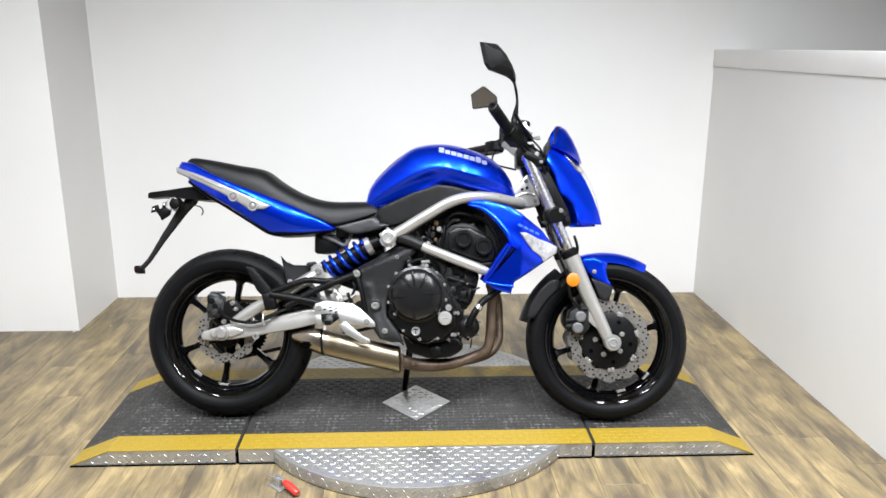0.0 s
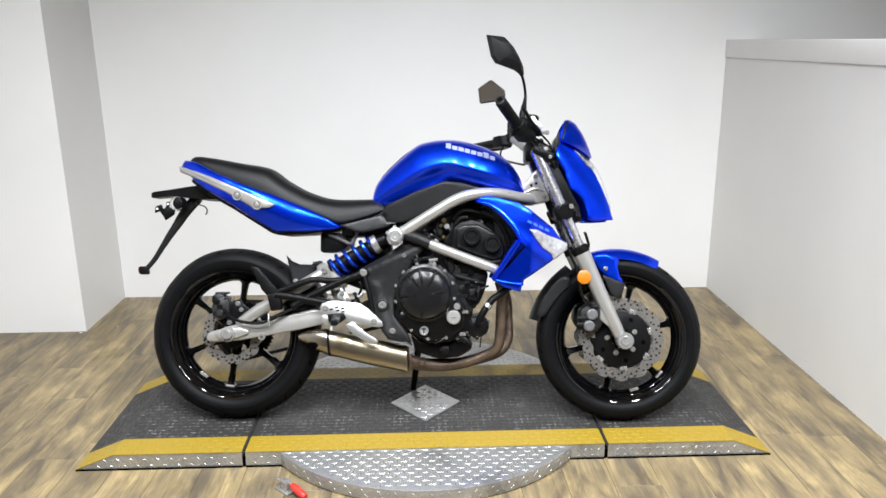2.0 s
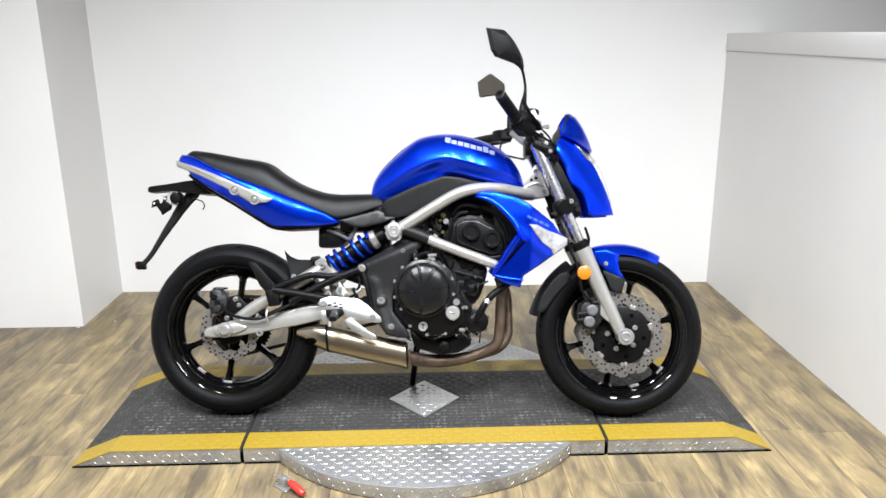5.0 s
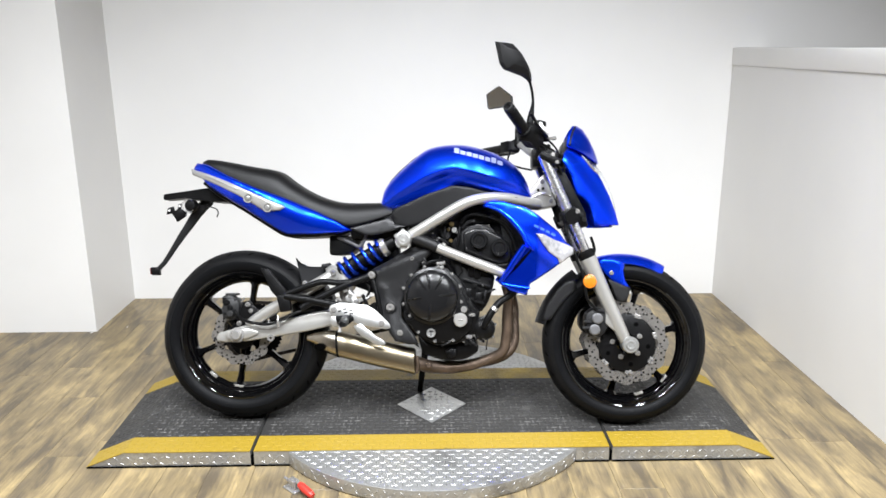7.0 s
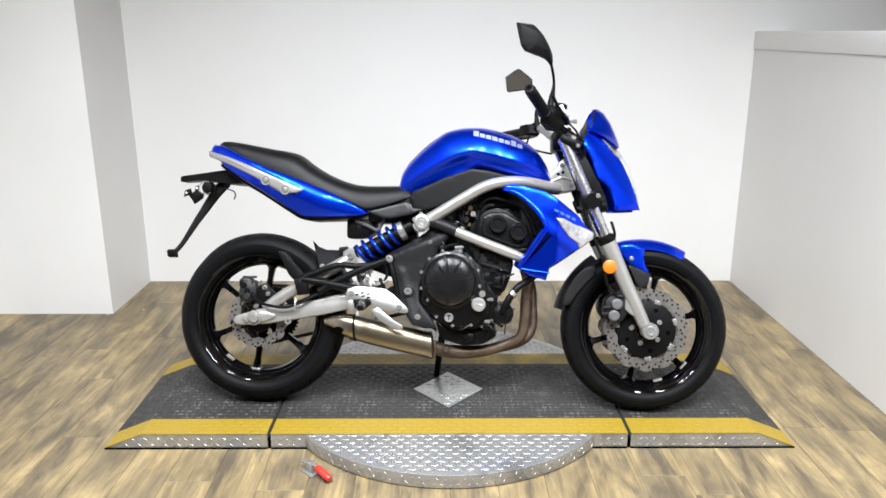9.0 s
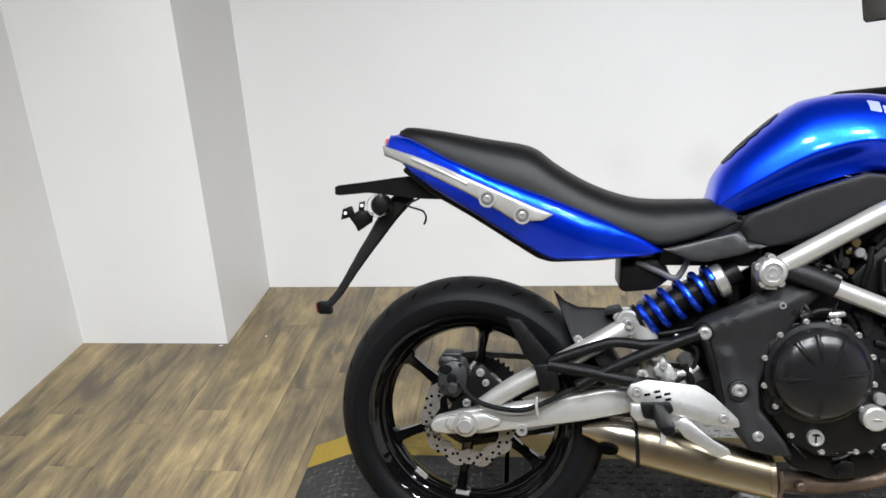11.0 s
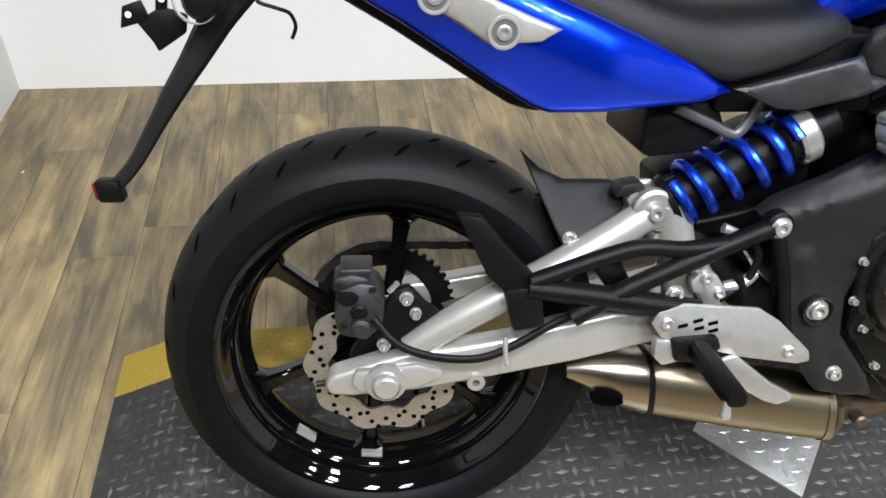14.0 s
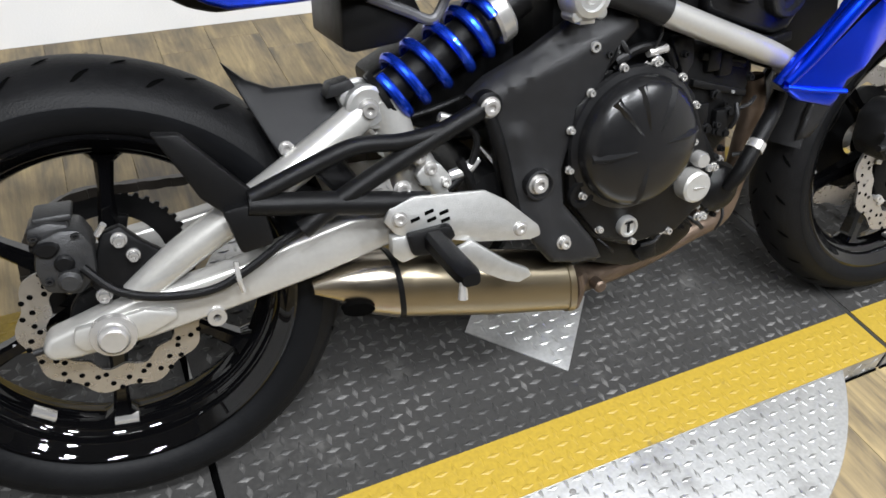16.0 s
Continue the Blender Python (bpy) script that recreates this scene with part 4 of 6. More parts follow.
for i, (x, z) in enumerate(((-0.325, 0.404), (-0.306, 0.411), (-0.303, 0.400), (-0.286, 0.407), (-0.284, 0.396))):
    part("slot", tube([(x - 0.006, -0.1645, z - 0.0015), (x + 0.006, -0.1645, z + 0.0015)], 0.0026, 8, straight=True, flat=0.4), GROOVE, PL)
part("bolt", bolt(-0.346, 0.408, -0.163, 0.008, 0.006), STEEL, PL)
part("bolt", bolt(-0.176, 0.362, -0.163, 0.008, 0.006), STEEL, PL)
part("lower_boss", prism([(-0.358, 0.386), (-0.335, 0.384), (-0.320, 0.370), (-0.320, 0.352), (-0.345, 0.346), (-0.358, 0.360)], -0.166, -0.148, 0.004), ALLOY, PL)
PG = part("footpeg", loft([[(-0.305 + c * w + (-yy - 0.16) * 0.08, yy, 0.376 + s_ * h - (-yy - 0.16) * 0.10) for c, s_ in ((-1, -0.6), (-0.6, -1), (0.6, -1), (1, -0.6), (1, 0.6), (0.6, 1), (-0.6, 1), (-1, 0.6))] for yy, w, h in ((-0.158, 0.010, 0.011), (-0.172, 0.0135, 0.013), (-0.262, 0.0145, 0.010), (-0.274, 0.011, 0.008))]), SATINBLACK, BIKE, "black rubber rider footpeg")
part("hanger", prism([(-0.340, 0.388), (-0.280, 0.392), (-0.272, 0.374), (-0.300, 0.352), (-0.332, 0.356)], -0.174, -0.150, 0.005), SATINBLACK, PG)
part("feeler", tube([(-0.305, -0.268, 0.362), (-0.306, -0.270, 0.340)], [0.0045, 0.0065], 10, straight=True), STEEL, PG)
part("brake_pedal", prism([(-0.276, 0.352), (-0.250, 0.362), (-0.195, 0.318), (-0.166, 0.302), (-0.160, 0.290), (-0.180, 0.283), (-0.200, 0.290), (-0.250, 0.320)], -0.172, -0.162, 0.003), ALLOY, BIKE, "alloy rear brake pedal")

# exhaust silencer
def silencer_section(x, zc, h, w, yc, k=0.62):
    pts = []
    for i in range(24):
        a = 2 * math.pi * i / 24
        c, s_ = math.cos(a), math.sin(a)
        q = (abs(c) ** 2.8 + abs(s_) ** 2.8) ** (-1 / 2.8)
        pts.append((x + s_ * q * h * -0.06, yc + c * q * w, zc + s_ * q * h))
    return pts


EX = part("silencer", loft([silencer_section(x, z, h, w, y) for x, z, h, w, y in ((-0.066, 0.2225, 0.042, 0.039, -0.094), (-0.070, 0.2235, 0.0460, 0.042, -0.094), (-0.20, 0.2505, 0.0475, 0.043, -0.094), (-0.338, 0.281, 0.046, 0.044, -0.094))]), BRUSHED, BIKE, "brushed stainless silencer")
part("band", loft([silencer_section(x, z, h, w, y) for x, z, h, w, y in ((-0.336, 0.2805, 0.0485, 0.0455, -0.095), (-0.344, 0.2825, 0.0485, 0.0455, -0.095))]), SATINBLACK, EX)
part("tail_cone", loft([silencer_section(x, z, h, w, y) for x, z, h, w, y in ((-0.343, 0.282, 0.047, 0.044, -0.095), (-0.38, 0.290, 0.041, 0.040, -0.095), (-0.42, 0.300, 0.024, 0.027, -0.095), (-0.452, 0.302, 0.011, 0.013, -0.095))]), simple("polished_stainless", (0.38, 0.34, 0.28), 0.25, metal=1.0, noise_scale=20, vary=0.06, bump=0, stretch=(1, 8, 8)), EX)
part("outlet", loft([[(-0.400 + 0.021 * math.cos(a), -0.1335 + dy - 0.25 * 0.021 * math.cos(a) - 0.35 * 0.012 * math.sin(a), 0.273 + 0.012 * math.sin(a)) for a in (2 * math.pi * i / 16 for i in range(16))] for dy in (0.0, 0.012)]), GROOVE, EX, "dark exhaust outlet")
part("front_band", loft([silencer_section(x, z, h, w, -0.094) for x, z, h, w in ((-0.060, 0.2215, 0.041, 0.038), (-0.063, 0.222, 0.0475, 0.0435), (-0.074, 0.2245, 0.0478, 0.0438))]), BRUSHED, EX)
bmh = tube([(-0.07, -0.095, 0.224), (-0.045, -0.085, 0.212), (0.0, -0.06, 0.199), (0.07, -0.045, 0.197), (0.14, -0.040, 0.206), (0.21, -0.045, 0.231), (0.255, -0.060, 0.261), (0.266, -0.070, 0.32), (0.268, -0.080, 0.39), (0.272, -0.085, 0.46), (0.262, -0.085, 0.50)], [0.022, 0.024, 0.024, 0.023, 0.020, 0.0185, 0.0185, 0.0185, 0.0185, 0.018, 0.018], 16)
HP = part("header_pipe", bmh, HEADER, BIKE, "heat-tinted header pipe")
part("pipe", tube([(0.12, -0.04, 0.205), (0.20, -0.02, 0.218), (0.265, 0.0, 0.240), (0.297, 0.01, 0.285), (0.298, 0.02, 0.36), (0.294, 0.03, 0.43), (0.272, 0.03, 0.50)], 0.0185, 16), HEADER, HP)
part("clamp", disc(-0.012, 0.212, 0.010, -0.125, -0.10, 0.003), HEADER, HP)
part("clamp_band", tube([(-0.055, -0.125, 0.245), (-0.050, -0.125, 0.215), (-0.055, -0.118, 0.185)], 0.006, 8), HEADER, HP)

# shock absorber with blue spring
A, B = Vector((-0.352, -0.080, 0.532)), Vector((-0.128, -0.085, 0.655))
d = (B - A).normalized()
u = d.cross(Vector((0, 1, 0))).normalized()
v = d.cross(u)
SH = part("shock_absorber", tube([A + d * q for q in (0.0, 0.02, 0.025, 0.17, 0.175, 0.20, 0.24)], [0.016, 0.018, 0.026, 0.026, 0.030, 0.026, 0.022], 20, straight=True), SATINBLACK, BIKE, "black shock absorber body")
hel = []
for i in range(150):
    q = i / 149
    turns = 5.1
    g = 0.030 + 0.155 * (q + 0.06 * math.sin(2 * math.pi * q) * -0.5)
    a = 2 * math.pi * turns * q + 0.6
    hel.append(A + d * g + (u * math.cos(a) + v * math.sin(a)) * 0.0355)
part("spring", tube(hel, 0.0070, 10, straight=True), SPRING, SH, "bright blue coil spring")
part("collar", tube([A + d * 0.186, A + d * 0.190, A + d * 0.206, A + d * 0.210], [0.034, 0.037, 0.037, 0.033], 24, straight=True), STEEL, SH, "notched steel preload collar")
part("lower_seat", tube([A + d * 0.016, A + d * 0.024], [0.034, 0.036], 24, straight=True), SATINBLACK, SH)
part("rod", tube([A + d * 0.03 + v * -0.0, A + d * 0.19], 0.012, 12, straight=True), CHROME, SH)


# ---- fuel tank
T_TOP = smooth_table([(-0.196, 0.782), (-0.183, 0.836), (-0.150, 0.878), (-0.098, 0.926), (-0.036, 0.973), (0.012, 0.988), (0.063, 0.993), (0.125, 0.989), (0.206, 0.968), (0.268, 0.940), (0.309, 0.906), (0.338, 0.863), (0.350, 0.828)])
T_LOW = smooth_table([(-0.196, 0.742), (-0.142, 0.762), (-0.029, 0.808), (0.069, 0.840), (0.127, 0.833), (0.204, 0.815), (0.350, 0.796)])
T_W = smooth_table([(-0.196, 0.072), (-0.15, 0.094), (-0.06, 0.118), (0.03, 0.142), (0.12, 0.162), (0.20, 0.160), (0.29, 0.125), (0.350, 0.070)])
KNEE = smooth_table([(-0.178, 0.0), (-0.05, 0.10), (0.04, 0.16), (0.09, 0.06), (0.14, 0.0), (0.35, 0.0)])


def tank():
    secs = []
    for i in range(46):
        x = -0.196 + 0.546 * i / 45
        zt, zl, w, kn = lerp_table(T_TOP, x), lerp_table(T_LOW, x), lerp_table(T_W, x), lerp_table(KNEE, x)
        H = zt - zl
        fr = max(0.0, (x - 0.10) / 0.25)
        half = [(0.80 * w * (1 - 0.2 * fr), 0.0), (w * (0.91 - 0.7 * kn), 0.09), (w * (0.95 - 0.7 * kn), 0.21), (w * (1.0 - 0.2 * kn), 0.33), (w * 0.995, 0.39), (w * 0.915, 0.58), (w * 0.78, 0.77), (w * 0.56, 0.91), (w * 0.28, 0.98)]
        pts = spline([(y, q, 0) for y, q in half] + [(0, 1.0, 0)], 3)
        loop = [(x, -p[0], zl + H * p[1]) for p in pts] + [(x, p[0], zl + H * p[1]) for p in pts[-2::-1]]
        secs.append(loop)
    return loft(secs)


TANK = part("fuel_tank", tank(), BLUE, BIKE, "glossy metallic blue fuel tank", smooth=50)


def on_side(ob, x, z, off=0.0008, y0=-0.5):
    """The place on a part's near side at that height."""
    from mathutils.bvhtree import BVHTree
    me = ob.data
    tree = BVHTree.FromPolygons([v.co for v in me.vertices], [p.vertices for p in me.polygons])
    def find(x, z):
        loc_, nor, _, _ = tree.ray_cast(Vector((x, y0, z)), Vector((0, 1, 0)))
        if loc_ is None:
            return None
        if nor.y > 0:
            nor = -nor
        return loc_ + nor * off
    return find(x, z) if x is not None else find


def decal(name, ob, quads, mat, parent, label=""):
    """Flat marks laid on a part's near side, each from corners in x and z."""
    find = on_side(ob, None, None)
    bm = bmesh.new()
    for q in quads:
        (xa, za), (xb, zb), (xc, zc), (xd, zd) = q
        grid = []
        for i in range(4):
            row = []
            for j in range(4):
                u_, v_ = i / 3, j / 3
                x = (xa * (1 - u_) + xb * u_) * (1 - v_) + (xd * (1 - u_) + xc * u_) * v_
                z = (za * (1 - u_) + zb * u_) * (1 - v_) + (zd * (1 - u_) + zc * u_) * v_
                p = find(x, z)
                row.append(bm.verts.new(p) if p is not None else None)
            grid.append(row)
        for i in range(3):
            for j in range(3):
                f = [grid[i][j], grid[i + 1][j], grid[i + 1][j + 1], grid[i][j + 1]]
                if all(f):
                    bm.faces.new(f)
    return part(name, bm, mat, parent, label, smooth=60)


quads = []
for i in range(8):
    x0 = 0.074 + i * 0.0218
    z0 = 0.950 - i * 0.0056
    h = 0.0205 if i in (0, 6) else 0.0150
    quads.append([(x0, z0), (x0 + 0.0185, z0 - 0.0042), (x0 + 0.0185, z0 + h - 0.0042), (x0, z0 + h)])
for i, q in enumerate(quads):
    decal("emblem_block", TANK, [q], LOGO, TANK, "pale emblem block")
bm = bmesh.new()
prev = None
for i in range(10):
    x = -0.168 + 0.012 * i
    w = (0.012, 0.03, 0.026, 0.034, 0.024, 0.032, 0.022, 0.03, 0.02, 0.008)[i]
    zt = lerp_table(T_TOP, x)
    row = [bm.verts.new((x - 0.0012, y, zt + 0.0012 - (y / lerp_table(T_W, x)) ** 2 * 0.028)) for y in (-w, -w / 2, 0, w / 2, w)]
    if prev:
        for a in range(4):
            bm.faces.new((prev[a], prev[a + 1], row[a + 1], row[a]))
    prev = row
part("tank_pad", bm, SATINBLACK, TANK, "black tank protector sticker", smooth=60)
part("filler_cap", lathe([(0, 0), (0.036, 0), (0.040, -0.004), (0.040, -0.012)], 32, closed=False), SATINBLACK, TANK).matrix_local = Matrix.Translation((0.10, 0, 0.984)) @ pose(0, 0, 0, 90) @ pose(0, 0, 0, 0, 0, 180)

# ---- dark covers under the tank and the seat
SC = part("side_cover", panel([(-0.142, 0.757), (-0.029, 0.806), (0.068, 0.838), (0.127, 0.833), (0.204, 0.815), (0.300, 0.800), (0.224, 0.790), (0.146, 0.786), (0.068, 0.764), (-0.009, 0.723), (-0.068, 0.702), (-0.098, 0.697), (-0.135, 0.706), (-0.150, 0.728)], lambda x, z: -0.128 - 0.02 * math.sin(max(0, min(1, (x + 0.15) / 0.42)) * math.pi) + (0.80 - z) * 0.05, 0.005, rim=0.008), DARKGREY, BIKE, "dark grey textured side cover")
mirrored(SC)
WG = part("seat_side_panel", panel([(-0.297, 0.692), (-0.150, 0.728), (-0.137, 0.708), (-0.098, 0.699), (-0.147, 0.682), (-0.216, 0.668), (-0.245, 0.670)], lambda x, z: -0.132 + (z - 0.70) * 0.1, 0.005, rim=0.006), SILVER, BIKE, "grey painted panel under the seat")
WG.data.materials[0] = simple("grey_metallic_plastic", (0.016, 0.016, 0.017), 0.42, metal=0.4, noise_scale=120, vary=0.1, bump=0.2)
mirrored(WG)

# ---- seat
S_TOP = smooth_table([(-0.846, 0.924), (-0.832, 0.943), (-0.760, 0.936), (-0.655, 0.917), (-0.590, 0.907), (-0.550, 0.894), (-0.509, 0.863), (-0.447, 0.826), (-0.385, 0.801), (-0.323, 0.788), (-0.220, 0.787), (-0.168, 0.786), (-0.150, 0.772)])
S_LOW = smooth_table([(-0.842, 0.908), (-0.784, 0.893), (-0.727, 0.861), (-0.626, 0.820), (-0.526, 0.784), (-0.406, 0.738), (-0.346, 0.713), (-0.297, 0.697), (-0.207, 0.719), (-0.150, 0.742)])
S_W = smooth_table([(-0.842, 0.055), (-0.80, 0.076), (-0.70, 0.098), (-0.58, 0.116), (-0.45, 0.124), (-0.33, 0.124), (-0.22, 0.112), (-0.150, 0.092)])


def seat():
    secs = []
    for i in range(60):
        x = -0.842 + 0.692 * i / 59
        zt, zl, w = lerp_table(S_TOP, x), lerp_table(S_LOW, x), lerp_table(S_W, x)
        H = max(0.012, zt - zl)
        half = [(w * 0.93, 0.0), (w * 1.0, 0.05), (w * 1.0, 0.18), (w * 0.96, 0.42), (w * 0.86, 0.68), (w * 0.66, 0.88), (w * 0.35, 0.975)]
        pts = spline([(y, q, 0) for y, q in half] + [(0, 1.0, 0)], 3)
        secs.append([(x, -p[0], zl + H * p[1]) for p in pts] + [(x, p[0], zl + H * p[1]) for p in pts[-2::-1]])
    return loft(secs)


SEAT = part("seat", seat(), VINYL, BIKE, "black vinyl two-step seat", smooth=60)

# ---- tail
def tail_y(x, z):
    w = lerp_table([(-0.86, 0.078), (-0.80, 0.114), (-0.70, 0.154), (-0.58, 0.177), (-0.45, 0.166), (-0.29, 0.118)], x)
    zc = lerp_table([(-0.85, 0.90), (-0.60, 0.79), (-0.45, 0.725), (-0.29, 0.685)], x)
    return -w + (0.40 * max(0, zc - 0.02 - z)) + 0.55 * max(0, z - zc - 0.015)


TAIL = part("tail_panel", panel([(-0.868, 0.901), (-0.856, 0.924), (-0.815, 0.917), (-0.784, 0.903), (-0.727, 0.874), (-0.629, 0.833), (-0.526, 0.797), (-0.408, 0.749), (-0.346, 0.718), (-0.292, 0.686), (-0.328, 0.677), (-0.420, 0.671), (-0.509, 0.669), (-0.529, 0.676), (-0.590, 0.713), (-0.671, 0.763), (-0.762, 0.813), (-0.809, 0.843), (-0.835, 0.871)], tail_y, 0.004, step=0.012, rim=0.010), BLUE, BIKE, "metallic blue tail cowl", smooth=50)
mirrored(TAIL)
SV = part("grab_panel", panel([(-0.870, 0.901), (-0.80, 0.880), (-0.726, 0.853), (-0.625, 0.810), (-0.545, 0.776), (-0.510, 0.762), (-0.531, 0.750), (-0.585, 0.747), (-0.615, 0.766), (-0.686, 0.805), (-0.767, 0.842), (-0.828, 0.866), (-0.866, 0.880)], lambda x, z: tail_y(x, z) - 0.008 - 0.007 * max(0, min(1, (-0.75 - x) / 0.07)), 0.014, step=0.011, rim=0.006), SILVER, BIKE, "silver grab-rail trim panel")
mirrored(SV)
part("rib", tube([(x, tail_y(x, z) - 0.0085 - 0.007 * max(0, min(1, (-0.75 - x) / 0.07)), z) for x, z in ((-0.80, 0.873), (-0.74, 0.848), (-0.68, 0.821))], 0.0035, 8), SILVER, SV)
for x, z in ((-0.640, 0.792), (-0.571, 0.760)):
    y = min(tail_y(x + dx, z + dz) for dx, dz in ((-0.016, 0), (0.016, 0), (0, -0.016), (0, 0.016), (0, 0))) - 0.0085
    part("recess", lathe([(0.017, y + 0.008), (0.017, y - 0.001), (0.016, y - 0.002), (0.0135, y - 0.002), (0.0125, y - 0.0005)], 28, x, z, closed=False), SILVER, SV)
    # flat darker ring paints in the shade of the gap round the bolt
    part("gap_ring", lathe([(0.0128, y - 0.0004), (0.0085, y - 0.0004)], 28, x, z, closed=False), RECESS, SV)
    part("bolt", bolt(x, z, y + 0.001, 0.0075, 0.004), STEEL, SV)
part("tail_centre", loft([[(x, -w, z0), (x, -w * 0.9, z1 - 0.006), (x, 0, z1), (x, w * 0.9, z1 - 0.006), (x, w, z0), (x, 0, z0 - 0.01)] for x, w, z0, z1 in ((-0.872, 0.046, 0.900, 0.914), (-0.855, 0.056, 0.893, 0.930), (-0.82, 0.066, 0.890, 0.930), (-0.78, 0.074, 0.870, 0.91))]), BLUE, TAIL)
part("tail_light", loft([[(x, -w, z0), (x, -w * 0.92, z1), (x, 0, z1 + 0.004), (x, w * 0.92, z1), (x, w, z0), (x, 0, z0 - 0.008)] for x, w, z0, z1 in ((-0.878, 0.040, 0.896, 0.910), (-0.870, 0.055, 0.890, 0.917), (-0.850, 0.062, 0.887, 0.917))]), REDLENS, BIKE, "red tail light lens")
part("undertail", prism([(-0.293, 0.690), (-0.334, 0.674), (-0.420, 0.664), (-0.517, 0.660), (-0.545, 0.668), (-0.680, 0.752), (-0.770, 0.803), (-0.83, 0.850), (-0.80, 0.87), (-0.60, 0.78), (-0.40, 0.72)], -0.098, 0.098, 0.008), SATINBLACK, BIKE, "black undertail tray")
RF = part("plate_holder", loft([[(x, -w, z + h), (x, w, z + h), (x, w, z - h), (x, -w, z - h)] for x, z, w, h in ((-0.998, 0.806, 0.020, 0.008), (-0.988, 0.807, 0.025, 0.011), (-0.92, 0.814, 0.032, 0.012), (-0.85, 0.815, 0.046, 0.020), (-0.79, 0.815, 0.052, 0.026), (-0.74, 0.808, 0.055, 0.020))]), SATINBLACK, BIKE, "black number plate holder without a plate")
ARM = part("arm", tube([(-0.835, 0, 0.80), (-0.876, 0, 0.756), (-0.922, 0, 0.690), (-0.966, 0, 0.632), (-1.010, 0, 0.575), (-1.040, 0, 0.546)], [0.021, 0.020, 0.0150, 0.0108, 0.0088, 0.0085], 8, flat=0.6), DARKGREY, RF)
part("foot", box(-1.068, -1.036, -0.013, 0.013, 0.522, 0.552, 0.005), SATINBLACK, RF)
part("rear_reflector", box(-1.0715, -1.0675, -0.009, 0.009, 0.526, 0.548, 0.001), simple("dark_red_reflector", (0.10, 0.006, 0.005), 0.3, vary=0.1, bump=0), RF)
part("lamp_bracket", prism([(-0.964, 0.748), (-0.949, 0.727), (-0.944, 0.716), (-0.912, 0.737), (-0.908, 0.757), (-0.929, 0.764), (-0.943, 0.762)], -0.034, -0.024, 0.002), SATINBLACK, RF)
part("bracket_tab", prism([(-0.982, 0.742), (-0.977, 0.766), (-0.956, 0.773), (-0.949, 0.754), (-0.964, 0.747)], -0.036, -0.030, 0.0015), SATINBLACK, RF)
part("bracket_tab", prism([(-0.942, 0.761), (-0.939, 0.781), (-0.926, 0.784), (-0.929, 0.763)], -0.034, -0.028, 0.0015), SATINBLACK, RF)
for x, z in [(-0.971, 0.757), (-0.933, 0.774)]:
    part("tab_hole", disc(x, z, 0.0036, -0.0368, -0.027, 0.0005, 12), LEDGE, RF)
part("signal_base", lathe([(0.0, -0.070), (0.017, -0.066), (0.0235, -0.052), (0.0235, -0.035), (0.0, -0.03)], 20, -0.885, 0.775, closed=False), SATINBLACK, RF)
part("signal_lens", lathe([(0.0245, -0.060), (0.0255, -0.05), (0.024, -0.046), (0.023, -0.060)], 20, -0.892, 0.774), REFL, RF, "clear turn signal stub")
part("wire", tube([(-0.80, -0.05, 0.790), (-0.826, -0.054, 0.776), (-0.806, -0.055, 0.768), (-0.792, -0.05, 0.762), (-0.786, -0.05, 0.748), (-0.791, -0.05, 0.734)], 0.0022, 8), SATINBLACK, RF)
part("battery_box", prism([(-0.376, 0.668), (-0.29, 0.668), (-0.272, 0.630), (-0.305, 0.604), (-0.365, 0.598), (-0.378, 0.604)], -0.080, 0.08, 0.006), SATINBLACK, BIKE, "black battery box")
part("subframe_strut", tube([(-0.345, -0.085, 0.662), (-0.30, -0.087, 0.643), (-0.268, -0.09, 0.630), (-0.252, -0.09, 0.648), (-0.242, -0.09, 0.672)], 0.0065, 10), simple("grey_subframe_paint", (0.09, 0.09, 0.095), 0.4, metal=0.5, noise_scale=80), BIKE, "grey subframe tube")
part("inner_guard", prism([(-0.325, 0.500), (-0.335, 0.560), (-0.20, 0.625), (-0.13, 0.640), (-0.12, 0.48), (-0.20, 0.455)], -0.040, 0.045, 0.008), SATINBLACK, BIKE, "black inner guard behind the shock")
# plain dark blocks added to stand in for the shade between the tubes
part("throttle_body", box(-0.085, 0.115, -0.065, 0.065, 0.53, 0.70, 0.01), SATINBLACK, BIKE)
part("inner_fill", box(-0.30, -0.10, -0.09, 0.09, 0.655, 0.75, 0.01), SATINBLACK, BIKE)

# ---- frame
FRAME = part("frame", tube([(-0.100, -0.150, 0.652), (-0.047, -0.158, 0.683), (0.031, -0.164, 0.730), (0.098, -0.165, 0.768), (0.146, -0.160, 0.787), (0.204, -0.145, 0.797), (0.271, -0.115, 0.797), (0.33, -0.075, 0.79), (0.39, -0.03, 0.785)], [0.020, 0.020, 0.019, 0.019, 0.0185, 0.018, 0.018, 0.018, 0.018], 18), SILVER, BIKE, "silver tubular frame")
mirrored(FRAME, "frame_tube")
FL = part("lower_tube", tube([(-0.075, -0.150, 0.662), (-0.02, -0.160, 0.643), (0.022, -0.165, 0.625), (0.109, -0.165, 0.592), (0.206, -0.155, 0.557), (0.268, -0.145, 0.534)], [0.016, 0.017, 0.017, 0.017, 0.017, 0.014], 18), SILVER, FRAME)
mirrored(FL)
FS = part("tube_sleeve", tube([(-0.070, -0.151, 0.660), (-0.02, -0.161, 0.643), (0.020, -0.166, 0.626)], 0.0195, 18), DARKGREY, FRAME)
